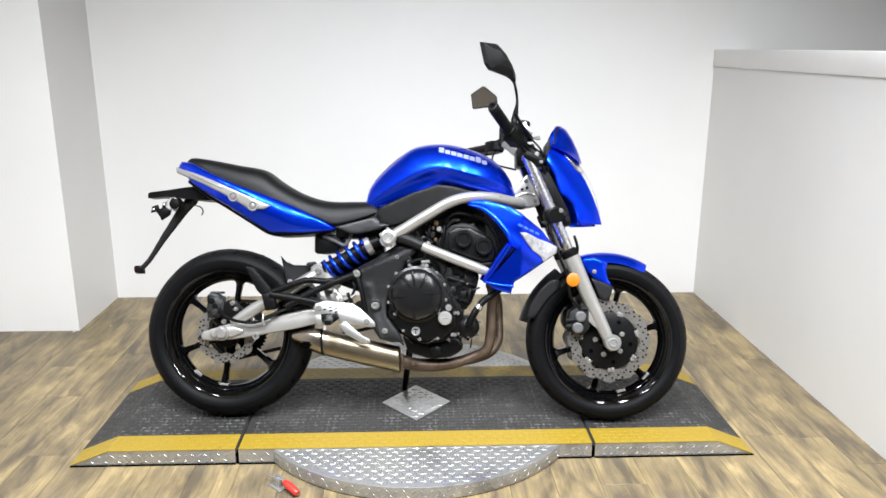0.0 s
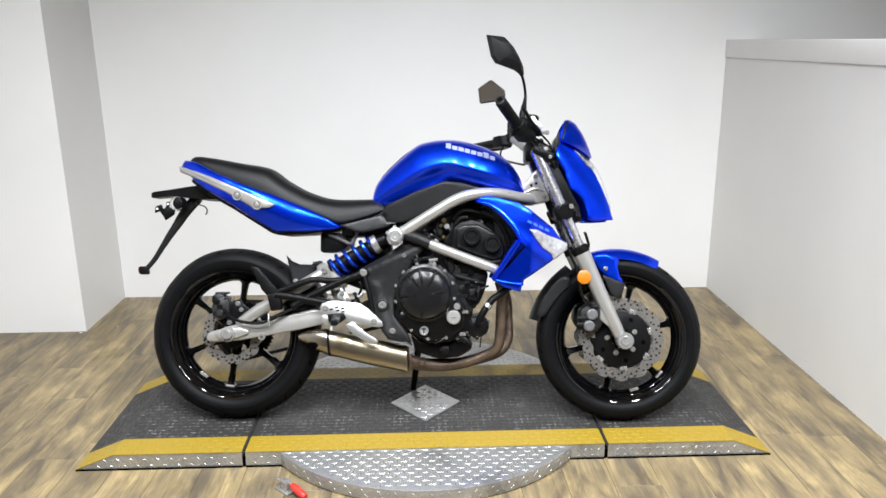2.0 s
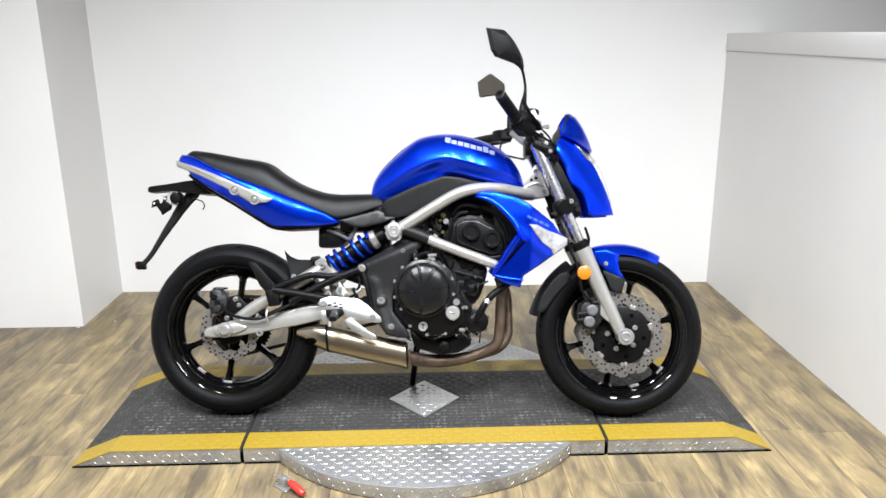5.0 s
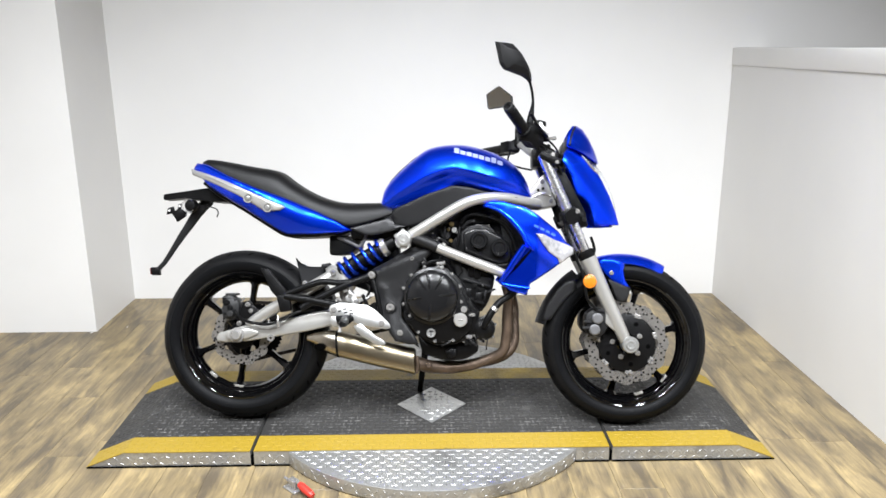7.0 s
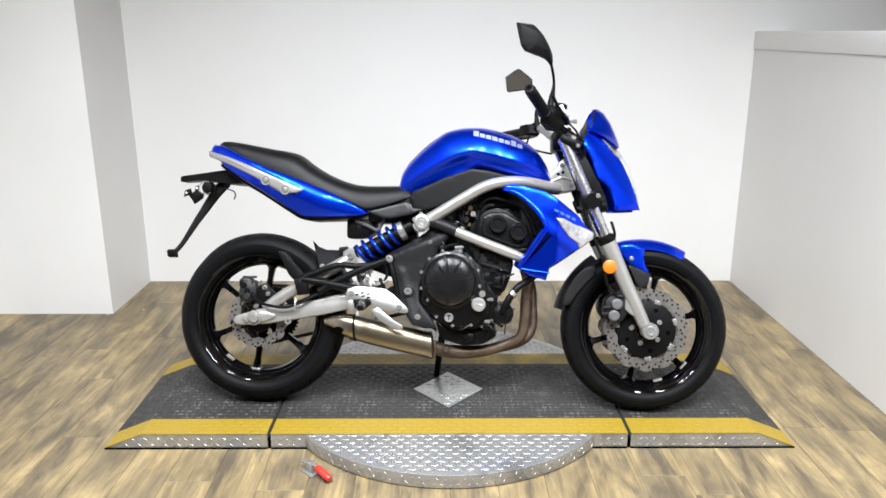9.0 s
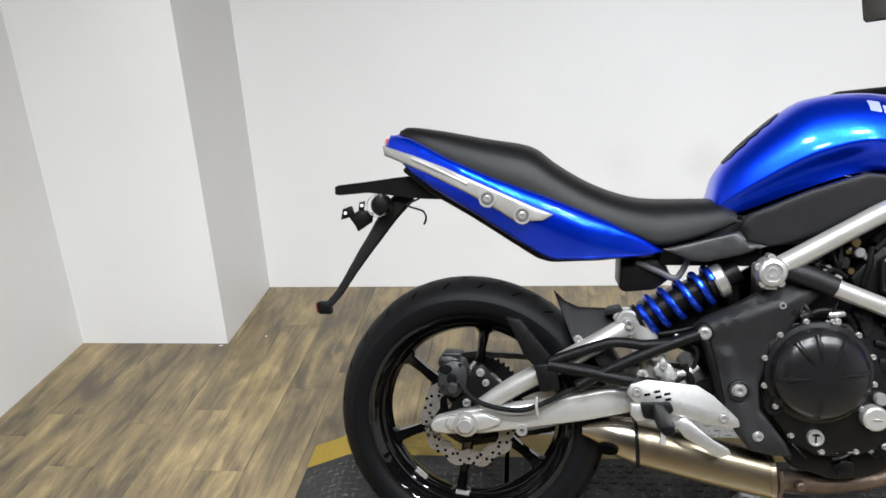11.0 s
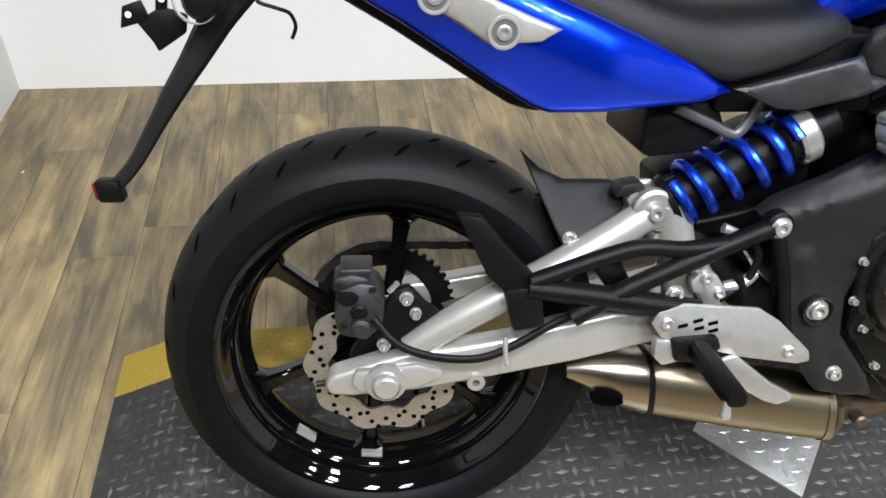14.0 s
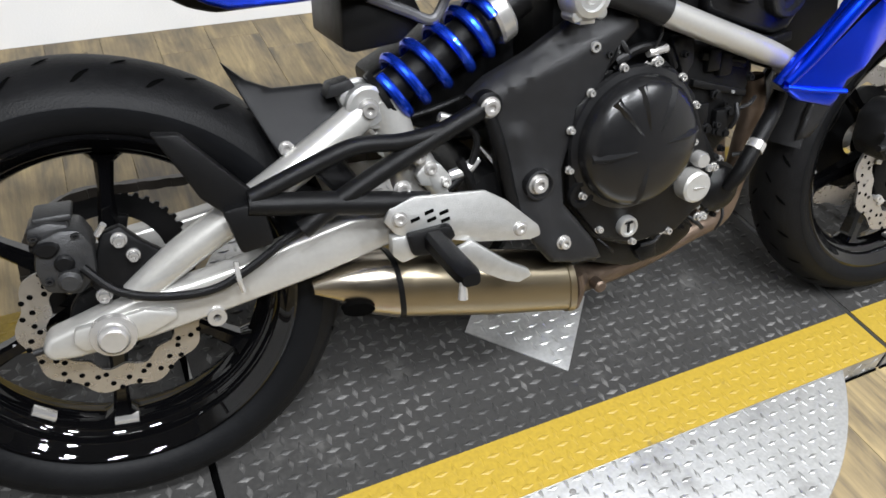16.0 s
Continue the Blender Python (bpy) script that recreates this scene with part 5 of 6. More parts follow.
CP = part("pivot_cap", lathe([(0.0, -0.185), (0.008, -0.186), (0.010, -0.183), (0.016, -0.183), (0.018, -0.187), (0.025, -0.185), (0.029, -0.178), (0.029, -0.150), (0.0, -0.150)], 32, -0.100, 0.655, closed=False), ALLOY, FRAME, "round cast alloy frame joint")
part("pivot_tab", prism([(-0.108, 0.634), (-0.092, 0.634), (-0.088, 0.622), (-0.112, 0.622)], -0.178, -0.150, 0.003), ALLOY, FRAME)
for a in (20, 95, 160, 235, 310):
    part("joint_lug", disc(-0.100 + 0.027 * math.cos(radians(a)), 0.655 + 0.027 * math.sin(radians(a)), 0.0075, -0.150, -0.181, 0.002, 14), ALLOY, FRAME)
part("front_lug", disc(0.268, 0.530, 0.016, -0.160, -0.125, 0.004), ALLOY, FRAME)
part("front_lug", disc(0.270, 0.502, 0.013, -0.160, -0.125, 0.004), ALLOY, FRAME)
part("head_casting", prism([(0.330, 0.800), (0.350, 0.835), (0.372, 0.858), (0.388, 0.882), (0.402, 0.888), (0.418, 0.850), (0.438, 0.805), (0.446, 0.778), (0.40, 0.770), (0.345, 0.780)], -0.050, 0.050, 0.008), SILVER, FRAME, "silver cast steering head")
for x, z in ((0.362, 0.805), (0.392, 0.862), (0.425, 0.795)):
    part("bolt", bolt(x, z, -0.050, 0.006, 0.006), STEEL, FRAME)
for x, z in ((0.378, 0.832), (0.400, 0.818), (0.395, 0.838)):
    part("casting_hole", disc(x, z, 0.006, -0.0505, -0.046, 0.001, 12), GROOVE, FRAME)
part("casting_rib", tube([(0.345, -0.050, 0.800), (0.390, -0.051, 0.820), (0.425, -0.050, 0.812)], 0.005, 8), SILVER, FRAME)

# ---- black pivot cover
PC = part("pivot_cover", panel([(-0.232, 0.540), (-0.205, 0.558), (-0.150, 0.585), (-0.098, 0.618), (-0.052, 0.648), (-0.005, 0.630), (-0.004, 0.606), (-0.040, 0.572), (-0.060, 0.528), (-0.088, 0.490), (-0.108, 0.432), (-0.106, 0.382), (-0.060, 0.322), (-0.044, 0.290), (-0.086, 0.291), (-0.128, 0.301), (-0.150, 0.330), (-0.178, 0.380), (-0.196, 0.430), (-0.205, 0.500)], lambda x, z: -0.138 - 0.016 * max(0, min(1, (x + 0.22) / 0.12)) - 0.016 * max(0, min(1, (0.45 - z) / 0.13)) + 0.018 * max(0, min(1, (z - 0.535 - 0.42 * (x + 0.22)) / 0.016)) - 0.006 * max(0, 1 - abs(x + 0.150 + 0.25 * (z - 0.40)) / 0.02) * (z < 0.50), 0.012, step=0.010, rim=0.009), DARKGREY, BIKE, "dark grey frame pivot cover")
mirrored(PC)
for x, z, r in ((-0.071, 0.589, 0.007), (-0.147, 0.419, 0.011), (-0.111, 0.330, 0.008)):
    part("bolt", bolt(x, z, -0.148 if z > 0.5 else -0.157 if z > 0.4 else -0.168, r, 0.010), STEEL, PC)
part("socket", lathe([(0.021, -0.150), (0.021, -0.164), (0.018, -0.165), (0.016, -0.158), (0.013, -0.157)], 24, -0.147, 0.419, closed=False), DARKGREY, PC)

# ---- engine
ENG = part("engine", prism([(-0.100, 0.520), (-0.050, 0.556), (0.061, 0.558), (0.105, 0.512), (0.125, 0.464), (0.170, 0.400), (0.150, 0.327), (0.091, 0.290), (0.013, 0.284), (-0.045, 0.310), (-0.105, 0.384), (-0.108, 0.442)], -0.145, 0.150, 0.010), ENGINE, BIKE, "black painted twin-cylinder engine")
part("case_cover", prism([(-0.094, 0.518), (-0.045, 0.552), (0.055, 0.552), (0.098, 0.510), (0.115, 0.464), (0.142, 0.400), (0.140, 0.345), (0.091, 0.302), (0.013, 0.296), (-0.045, 0.318), (-0.098, 0.386), (-0.102, 0.440)], -0.160, -0.144, 0.006), ENGINE, ENG)
CC = part("clutch_cover", lathe([(0.0, -0.204), (0.012, -0.205), (0.053, -0.201), (0.075, -0.195), (0.085, -0.187), (0.0905, -0.176), (0.0915, -0.166), (0.100, -0.163), (0.102, -0.158)], 64, 0.000, 0.459, closed=False), COVER, ENG, "domed black clutch cover")
for a in (8, 62, 100, 128, 186, 264):
    ca, sa = math.cos(radians(a)), math.sin(radians(a))
    q = []
    for t_, w, h in ((0.012, 0.0015, 0.0), (0.040, 0.0045, 0.0055), (0.064, 0.007, 0.0085), (0.083, 0.0085, 0.0065)):
        yb = lerp_table([(0.0, -0.2045), (0.053, -0.201), (0.075, -0.195), (0.085, -0.187)], t_)
        q.append([(0.000 + t_ * ca - w * sa * k1, yb - h * k2 + 0.0012, 0.459 + t_ * sa + w * ca * k1) for k1, k2 in ((-1, 0), (-0.15, 1), (0.15, 1), (1, 0))])
    part("crease", loft(q), COVER, CC)
for a in (20, 48, 78, 105, 135, 165, 196, 222, 320, 350):
    part("bolt", bolt(0.000 + 0.104 * math.cos(radians(a)), 0.459 + 0.104 * math.sin(radians(a)), -0.159, 0.0045, 0.008), STEEL, ENG)
for x, z in ((-0.046, 0.332), (0.012, 0.302), (0.075, 0.306), (0.128, 0.318), (0.137, 0.318), (0.135, 0.395), (0.146, 0.395)):
    part("bolt", bolt(x, z, -0.158, 0.005, 0.008), STEEL, ENG)
OC = part("oil_filler_cap", lathe([(0, -0.185), (0.020, -0.185), (0.0235, -0.182), (0.0245, -0.172), (0.0245, -0.158)], 32, 0.101, 0.378, closed=False), SILVER, ENG, "bright alloy oil filler cap")
part("grip_bar", box(0.093, 0.111, -0.188, -0.184, 0.3765, 0.3795, 0.001), STEEL, OC)
part("cap", lathe([(0, -0.176), (0.010, -0.176), (0.0125, -0.172), (0.0125, -0.158)], 20, 0.113, 0.414, closed=False), STEEL, ENG)
TC = part("timing_cap", lathe([(0, -0.168), (0.0105, -0.168), (0.0115, -0.171), (0.0145, -0.171), (0.0160, -0.168), (0.0160, -0.158)], 28, -0.002, 0.330, closed=False), ALLOY, ENG, "slotted alloy timing plug")
part("slot_bar", box(-0.0035, -0.0005, -0.1705, -0.1675, 0.3215, 0.3385, 0.0005), SATINBLACK, TC)
part("slot_bar", box(-0.0085, 0.0045, -0.1705, -0.1675, 0.3355, 0.3385, 0.0005), SATINBLACK, TC)
part("sight_glass", lathe([(0.0, -0.158), (0.010, -0.158), (0.013, -0.165), (0.019, -0.165), (0.021, -0.160)], 24, -0.080, 0.392, closed=False), SATINBLACK, ENG)
part("sump", prism([(-0.055, 0.312), (0.10, 0.30), (0.155, 0.315), (0.168, 0.262), (0.12, 0.232), (0.05, 0.224), (-0.035, 0.250)], -0.11, 0.12, 0.012), ENGINE, ENG)
part("drain_boss", prism([(0.045, 0.262), (0.065, 0.275), (0.085, 0.272), (0.088, 0.245), (0.06, 0.238)], -0.125, -0.10, 0.005), ENGINE, ENG)
part("cylinder_block", prism([(0.100, 0.580), (0.206, 0.560), (0.222, 0.525), (0.210, 0.469), (0.192, 0.425), (0.149, 0.385), (0.105, 0.42), (0.085, 0.49)], -0.130, 0.13, 0.008), ENGINE, ENG)
for x, z in ((0.128, 0.472), (0.165, 0.458), (0.138, 0.548), (0.16, 0.54)):
    part("fin_lug", box(x - 0.011, x + 0.011, -0.142, -0.125, z - 0.016, z + 0.016, 0.003), ENGINE, ENG)
for x, z in ((0.126, 0.452), (0.140, 0.449), (0.160, 0.442), (0.174, 0.438), (0.178, 0.470), (0.150, 0.498)):
    part("stud", tube([(x, -0.128, z), (x, -0.146, z)], 0.0052, 8, straight=True), SATINBLACK, ENG)
    part("stud_nut", tube([(x, -0.136, z), (x, -0.141, z)], 0.0080, 6, straight=True), DARKGREY, ENG)
part("cylinder_rib", prism([(0.118, 0.560), (0.198, 0.540), (0.196, 0.530), (0.116, 0.550)], -0.140, -0.128, 0.002), ENGINE, ENG)
part("cylinder_rib", prism([(0.108, 0.524), (0.206, 0.498), (0.204, 0.488), (0.107, 0.514)], -0.140, -0.128, 0.002), ENGINE, ENG)
part("cylinder_head", prism([(0.060, 0.640), (0.115, 0.700), (0.160, 0.712), (0.205, 0.702), (0.268, 0.650), (0.285, 0.600), (0.268, 0.555), (0.200, 0.548), (0.10, 0.58)], -0.118, 0.12, 0.010), ENGINE, ENG)
HC = part("head_cover", prism([(0.108, 0.678), (0.140, 0.694), (0.186, 0.694), (0.244, 0.664), (0.271, 0.630), (0.276, 0.598), (0.264, 0.576), (0.235, 0.572), (0.186, 0.586), (0.112, 0.612)], -0.140, -0.112, 0.009, 3), COVER, ENG, "black cam cover with two round caps")
for x, z in ((0.164, 0.652), (0.236, 0.627)):
    part("round_cap", lathe([(0, -0.156), (0.008, -0.156), (0.010, -0.154), (0.018, -0.154), (0.021, -0.160), (0.027, -0.160), (0.031, -0.154), (0.031, -0.138)], 32, x, z, closed=False), COVER, HC)
part("cover_flange", prism([(0.10, 0.612), (0.110, 0.600), (0.186, 0.574), (0.240, 0.556), (0.270, 0.562), (0.268, 0.576), (0.235, 0.570), (0.186, 0.584)], -0.143, -0.115, 0.003), ENGINE, HC)
WP = part("water_pump", lathe([(0, -0.150), (0.010, -0.152), (0.026, -0.148), (0.036, -0.138), (0.036, -0.10)], 28, 0.182, 0.345, closed=False), ENGINE, ENG)
part("pump_ring", lathe([(0.036, -0.128), (0.042, -0.126), (0.043, -0.112)], 28, 0.182, 0.345, closed=False), ENGINE, WP)
for a in (200, 260, 320, 20, 80):
    part("bolt", bolt(0.182 + 0.043 * math.cos(radians(a)), 0.345 + 0.043 * math.sin(radians(a)), -0.118, 0.005, 0.008), STEEL, WP)
part("coolant_hose", tube([(0.182, -0.150, 0.352), (0.195, -0.158, 0.378), (0.212, -0.158, 0.408), (0.238, -0.150, 0.440), (0.272, -0.13, 0.462), (0.31, -0.10, 0.49)], [0.010, 0.0125, 0.0125, 0.0125, 0.0125, 0.0125], 14), SATINBLACK, BIKE, "black coolant hose")
part("hose_clip", tube([(0.214, -0.159, 0.411), (0.223, -0.156, 0.421)], 0.0142, 14, straight=True), STEEL, BIKE)
# radiator reaches further back than it should, to darken the gap there
part("radiator", prism([(0.235, 0.745), (0.350, 0.750), (0.395, 0.560), (0.330, 0.500), (0.285, 0.510), (0.255, 0.60)], -0.105, 0.105, 0.006), SATINBLACK, BIKE, "black radiator behind the shrouds")
# added block standing in for shade between cylinder head and shroud
part("radiator_fan", prism([(0.200, 0.715), (0.235, 0.782), (0.330, 0.755), (0.345, 0.640), (0.300, 0.560), (0.250, 0.560), (0.262, 0.640)], -0.060, 0.060, 0.006), SATINBLACK, BIKE, "black filler added to darken the gap behind the radiator")
part("airbox", prism([(-0.10, 0.655), (-0.02, 0.70), (0.09, 0.755), (0.20, 0.780), (0.27, 0.775), (0.22, 0.715), (0.10, 0.705), (0.04, 0.64), (-0.02, 0.60)], -0.095, 0.095, 0.010), SATINBLACK, BIKE, "black airbox and throttle bodies")
# throttle linkage and wiring clutter between the tubes
for i, (x, z, r, y0, y1, mt) in enumerate(((0.029, 0.708, 0.007, -0.10, -0.118, STEEL), (0.066, 0.708, 0.009, -0.10, -0.125, BRASS), (0.030, 0.680, 0.010, -0.09, -0.112, SATINBLACK), (0.055, 0.690, 0.006, -0.10, -0.116, BRASS), (0.076, 0.688, 0.010, -0.09, -0.12, ALLOY), (0.050, 0.668, 0.012, -0.09, -0.112, DARKGREY), (0.090, 0.680, 0.007, -0.10, -0.118, STEEL), (0.020, 0.655, 0.009, -0.09, -0.116, STEEL), (0.064, 0.652, 0.007, -0.09, -0.112, BRASS), (0.040, 0.640, 0.008, -0.09, -0.118, STEEL))):
    part("throttle_screw", lathe([(0, y1), (r * 0.8, y1), (r, y1 + 0.002), (r, y0)], 14, x, z, closed=False), mt, BIKE)
for pts_, r, mt in (([(0.085, -0.118, 0.625), (0.092, -0.122, 0.665), (0.096, -0.118, 0.70)], 0.006, SATINBLACK), ([(0.10, -0.12, 0.71), (0.12, -0.125, 0.735), (0.15, -0.12, 0.742), (0.19, -0.115, 0.735)], 0.007, SATINBLACK),
                    ([(0.105, -0.115, 0.695), (0.125, -0.12, 0.715), (0.15, -0.118, 0.718)], 0.006, DARKGREY), ([(-0.005, -0.115, 0.610), (0.01, -0.12, 0.64), (0.03, -0.118, 0.655), (0.055, -0.115, 0.640)], 0.005, SATINBLACK),
                    ([(-0.03, -0.14, 0.555), (-0.01, -0.145, 0.575), (0.02, -0.145, 0.580), (0.05, -0.14, 0.572), (0.07, -0.135, 0.545)], 0.007, SATINBLACK), ([(0.075, -0.13, 0.62), (0.085, -0.13, 0.60), (0.090, -0.132, 0.565)], 0.005, SATINBLACK),
                    ([(0.20, -0.10, 0.735), (0.245, -0.105, 0.715), (0.28, -0.11, 0.67), (0.295, -0.11, 0.62)], 0.009, SATINBLACK)):
    part("cable", tube(pts_, r, 10), mt, BIKE)
part("sensor", prism([(0.062, 0.578), (0.072, 0.586), (0.098, 0.582), (0.104, 0.548), (0.090, 0.525), (0.080, 0.548)], -0.140, -0.120, 0.004), DARKGREY, ENG)
part("switch", tube([(-0.035, -0.152, 0.567), (-0.02, -0.155, 0.574)], 0.007, 10, straight=True), DARKGREY, ENG)
part("switch", tube([(0.015, -0.152, 0.572), (0.045, -0.150, 0.575)], 0.006, 10, straight=True), STEEL, ENG)

rng = random.Random(11)
# hose clips, plugs, studs and brackets crowded round the engine
for x0, x1, z0, z1, y, n in ((-0.005, 0.095, 0.625, 0.715, -0.112, 16), (-0.05, 0.08, 0.556, 0.592, -0.150, 9), (0.11, 0.215, 0.40, 0.56, -0.140, 14), (0.10, 0.20, 0.285, 0.325, -0.130, 10), (-0.06, 0.10, 0.288, 0.310, -0.152, 7)):
    for i in range(n):
        x, z, r = rng.uniform(x0, x1), rng.uniform(z0, z1), rng.uniform(0.0025, 0.0052)
        mt = rng.choice((STEEL, ALLOY, SATINBLACK, DARKGREY, COVER))
        if i % 3:
            part("fastener", bolt(x, z, y + rng.uniform(-0.004, 0.006), r, 0.008), mt, ENG)
        else:
            a = rng.uniform(0, 3.14)
            ln = rng.uniform(0.012, 0.026)
            part("fitting", tube([(x - ln * math.cos(a), y, z - ln * math.sin(a)), (x, y - 0.008, z), (x + ln * math.cos(a), y, z + ln * math.sin(a))], r * 0.8, 8), SATINBLACK if i % 2 else DARKGREY, ENG)

for o in (ENG, *ENG.children_recursive):
    for v in o.data.vertices:
        v.co.y *= 0.98

# ---- side stand on the far side
ST = part("side_stand", tube([(-0.035, 0.10, 0.26), (-0.05, 0.165, 0.17), (-0.066, 0.232, 0.064), (-0.070, 0.252, 0.053)], [0.014, 0.0125, 0.011, 0.010], 10), SATINBLACK, BIKE, "black side stand, down")
part("foot", box(-0.100, -0.052, 0.232, 0.272, 0.045, 0.053, 0.003), SATINBLACK, ST)


# ---- radiator shroud with its clear turn signal
def shroud_y(x, z):
    w = lerp_table([(0.16, 0.158), (0.25, 0.185), (0.36, 0.205), (0.50, 0.150)], x)
    lip = 0.018 * max(0, 1 - abs((x - 0.30) * 0.55 + (z - 0.66) * 0.83) / 0.03)
    return -w + 0.10 * max(0, 0.60 - z) + 0.12 * max(0, z - 0.70) - lip * 0.35


SHR = part("shroud", panel([(0.170, 0.777), (0.196, 0.787), (0.243, 0.784), (0.317, 0.766), (0.365, 0.738), (0.403, 0.710), (0.441, 0.682), (0.466, 0.650), (0.491, 0.632), (0.492, 0.609), (0.443, 0.573), (0.405, 0.547), (0.342, 0.507), (0.331, 0.466), (0.272, 0.481), (0.231, 0.512), (0.253, 0.550), (0.290, 0.596), (0.320, 0.641), (0.309, 0.673), (0.270, 0.717), (0.222, 0.754), (0.180, 0.765)], shroud_y, 0.005, step=0.012, rim=0.010), BLUE, BIKE, "metallic blue radiator shroud", smooth=50)
mirrored(SHR)
# raised edge along the opening and the slot below it
RB = part("edge_ridge", tube([(x, shroud_y(x, z) - 0.002, z) for x, z in ((0.185, 0.768), (0.235, 0.752), (0.280, 0.715), (0.315, 0.672), (0.330, 0.640), (0.352, 0.618))], [0.004, 0.009, 0.011, 0.010, 0.008, 0.004], 12), BLUE, SHR)
RB2 = part("strut", tube([(x, shroud_y(x, z) - 0.006, z) for x, z in ((0.322, 0.634), (0.295, 0.595), (0.262, 0.545), (0.238, 0.514))], [0.011, 0.012, 0.010, 0.008], 12), BLUE, SHR)
part("vent_slot", tube([(x, shroud_y(x, z) - 0.0015, z) for x, z in ((0.345, 0.622), (0.325, 0.600), (0.295, 0.565), (0.268, 0.538))], [0.002, 0.004, 0.004, 0.002], 8, flat=0.35), GROOVE, SHR)
part("crease", tube([(x, shroud_y(x, z) - 0.001, z) for x, z in ((0.236, 0.508), (0.28, 0.499), (0.34, 0.492))], 0.004, 8), BLUE, SHR)
TS = part("turn_signal", panel([(0.358, 0.675), (0.385, 0.674), (0.423, 0.656), (0.460, 0.644), (0.493, 0.630), (0.495, 0.609), (0.445, 0.574), (0.437, 0.592), (0.404, 0.614), (0.379, 0.645)], lambda x, z: shroud_y(x, z) - 0.009, 0.006, step=0.011, rim=0.009), REFL, BIKE, "clear flush turn signal lens")
TS.data.materials[0] = simple("clear_signal_lens", (0.44, 0.44, 0.46), 0.16, metal=0.55, coat=0.8, noise_scale=70, vary=0.6, bump=0.6, bump_scale=160)
mirrored(TS)
for i in range(4):
    x0 = 0.352 + 0.020 * i
    z0 = 0.697 - 0.0085 * i
    decal("model_mark", SHR, [[(x0, z0), (x0 + 0.015, z0 - 0.006), (x0 + 0.017, z0 + 0.001), (x0 + 0.002, z0 + 0.008)]], MARK, SHR, "blue emblem block")

# ---- forks
FA = Vector((0.699, -0.108, 0.294))
FT = Vector((0.400, -0.108, 0.935))
fd = (FT - FA).normalized()
off = Vector((0.010, 0, 0.005)) * -0.6


def on_fork(q, y=None):
    p = FA + fd * q + off
    return Vector((p.x, p.y if y is None else y, p.z))


FK = part("fork_leg", tube([on_fork(q) for q in (0.012, 0.05, 0.12, 0.20, 0.28, 0.330, 0.345)], [0.020, 0.0225, 0.024, 0.026, 0.028, 0.030, 0.029], 24, straight=True), SILVER, BIKE, "silver painted fork slider")
mirrored(FK)
FU = part("fork_tube", tube([on_fork(q) for q in (0.34, 0.72)], 0.0205, 24, straight=True), CHROME, BIKE, "chromed fork tube")
mirrored(FU)
sl = part("dust_seal", tube([on_fork(q) for q in (0.335, 0.34, 0.358, 0.364)], [0.029, 0.031, 0.030, 0.024], 24, straight=True), SATINBLACK, FK)
mirrored(sl)
b_ = part("axle_boss", lathe([(0, -0.138), (0.009, -0.138), (0.011, -0.141), (0.016, -0.141), (0.018, -0.137), (0.026, -0.137), (0.029, -0.133), (0.029, -0.088), (0, -0.088)], 32, 0.699, 0.294, closed=False), ALLOY, FK, "axle end in the fork foot")
mirrored(b_)
lug = part("caliper_lug", prism([(0.606, 0.440), (0.628, 0.446), (0.640, 0.430), (0.648, 0.385), (0.690, 0.325), (0.676, 0.318), (0.630, 0.352), (0.612, 0.368), (0.614, 0.400)], -0.120, -0.098, 0.006), SILVER, FK)
mirrored(lug)
tc = part("lower_clamp", tube([(0.492, -0.140, 0.735), (0.485, -0.06, 0.74), (0.485, 0.06, 0.74), (0.492, 0.140, 0.735)], [0.026, 0.028, 0.028, 0.026], 16, straight=True), SATINBLACK, BIKE, "black lower fork clamp")
cl = part("clamp_collar", tube([on_fork(q) for q in (0.468, 0.474, 0.512, 0.518)], [0.028, 0.031, 0.031, 0.028], 20, straight=True), DARKGREY, tc)
mirrored(cl)
part("bolt", bolt(0.508, 0.752, -0.136, 0.007, 0.008), STEEL, tc)
UC = part("upper_clamp", prism([(0.372, 0.944), (0.384, 0.958), (0.452, 0.927), (0.446, 0.908), (0.424, 0.910), (0.380, 0.930)], -0.136, 0.136, 0.006), SATINBLACK, BIKE, "black upper fork clamp")
for y_ in (-0.108, 0.108):
    part("fork_cap", tube([on_fork(q, y_) for q in (0.71, 0.722, 0.727)], [0.020, 0.019, 0.013], 16, straight=True), ALLOY, UC)
part("bolt", bolt(0.436, 0.918, -0.137, 0.005, 0.006), STEEL, UC)
part("steering_stem", tube([(0.385, 0, 0.95), (0.475, 0, 0.73)], 0.024, 16, straight=True), SATINBLACK, BIKE)
cv = part("fork_cover", prism([(0.430, 0.905), (0.475, 0.885), (0.545, 0.755), (0.555, 0.705), (0.515, 0.70), (0.465, 0.80)], -0.082, 0.082, 0.006), SATINBLACK, BIKE, "black headlamp bracket")
for x, z in ((0.530, 0.745), (0.540, 0.728)):
    part("screw", bolt(x, z, -0.084, 0.007, 0.006), DARKGREY, cv)
OR = part("side_reflector", lathe([(0, -0.139), (0.017, -0.138), (0.0235, -0.135), (0.0245, -0.130)], 32, 0.556, 0.516, closed=False), ORANGE, BIKE, "round amber side reflector")
part("backing", lathe([(0.0, -0.131), (0.0255, -0.131), (0.0255, -0.124), (0, -0.120)], 32, 0.556, 0.516, closed=False), SATINBLACK, OR)
OL = mirrored(OR)
part("guide", tube([(0.560, -0.118, 0.598), (0.572, -0.122, 0.620), (0.566, -0.122, 0.648), (0.558, -0.122, 0.668)], 0.005, 8), SATINBLACK, FK)

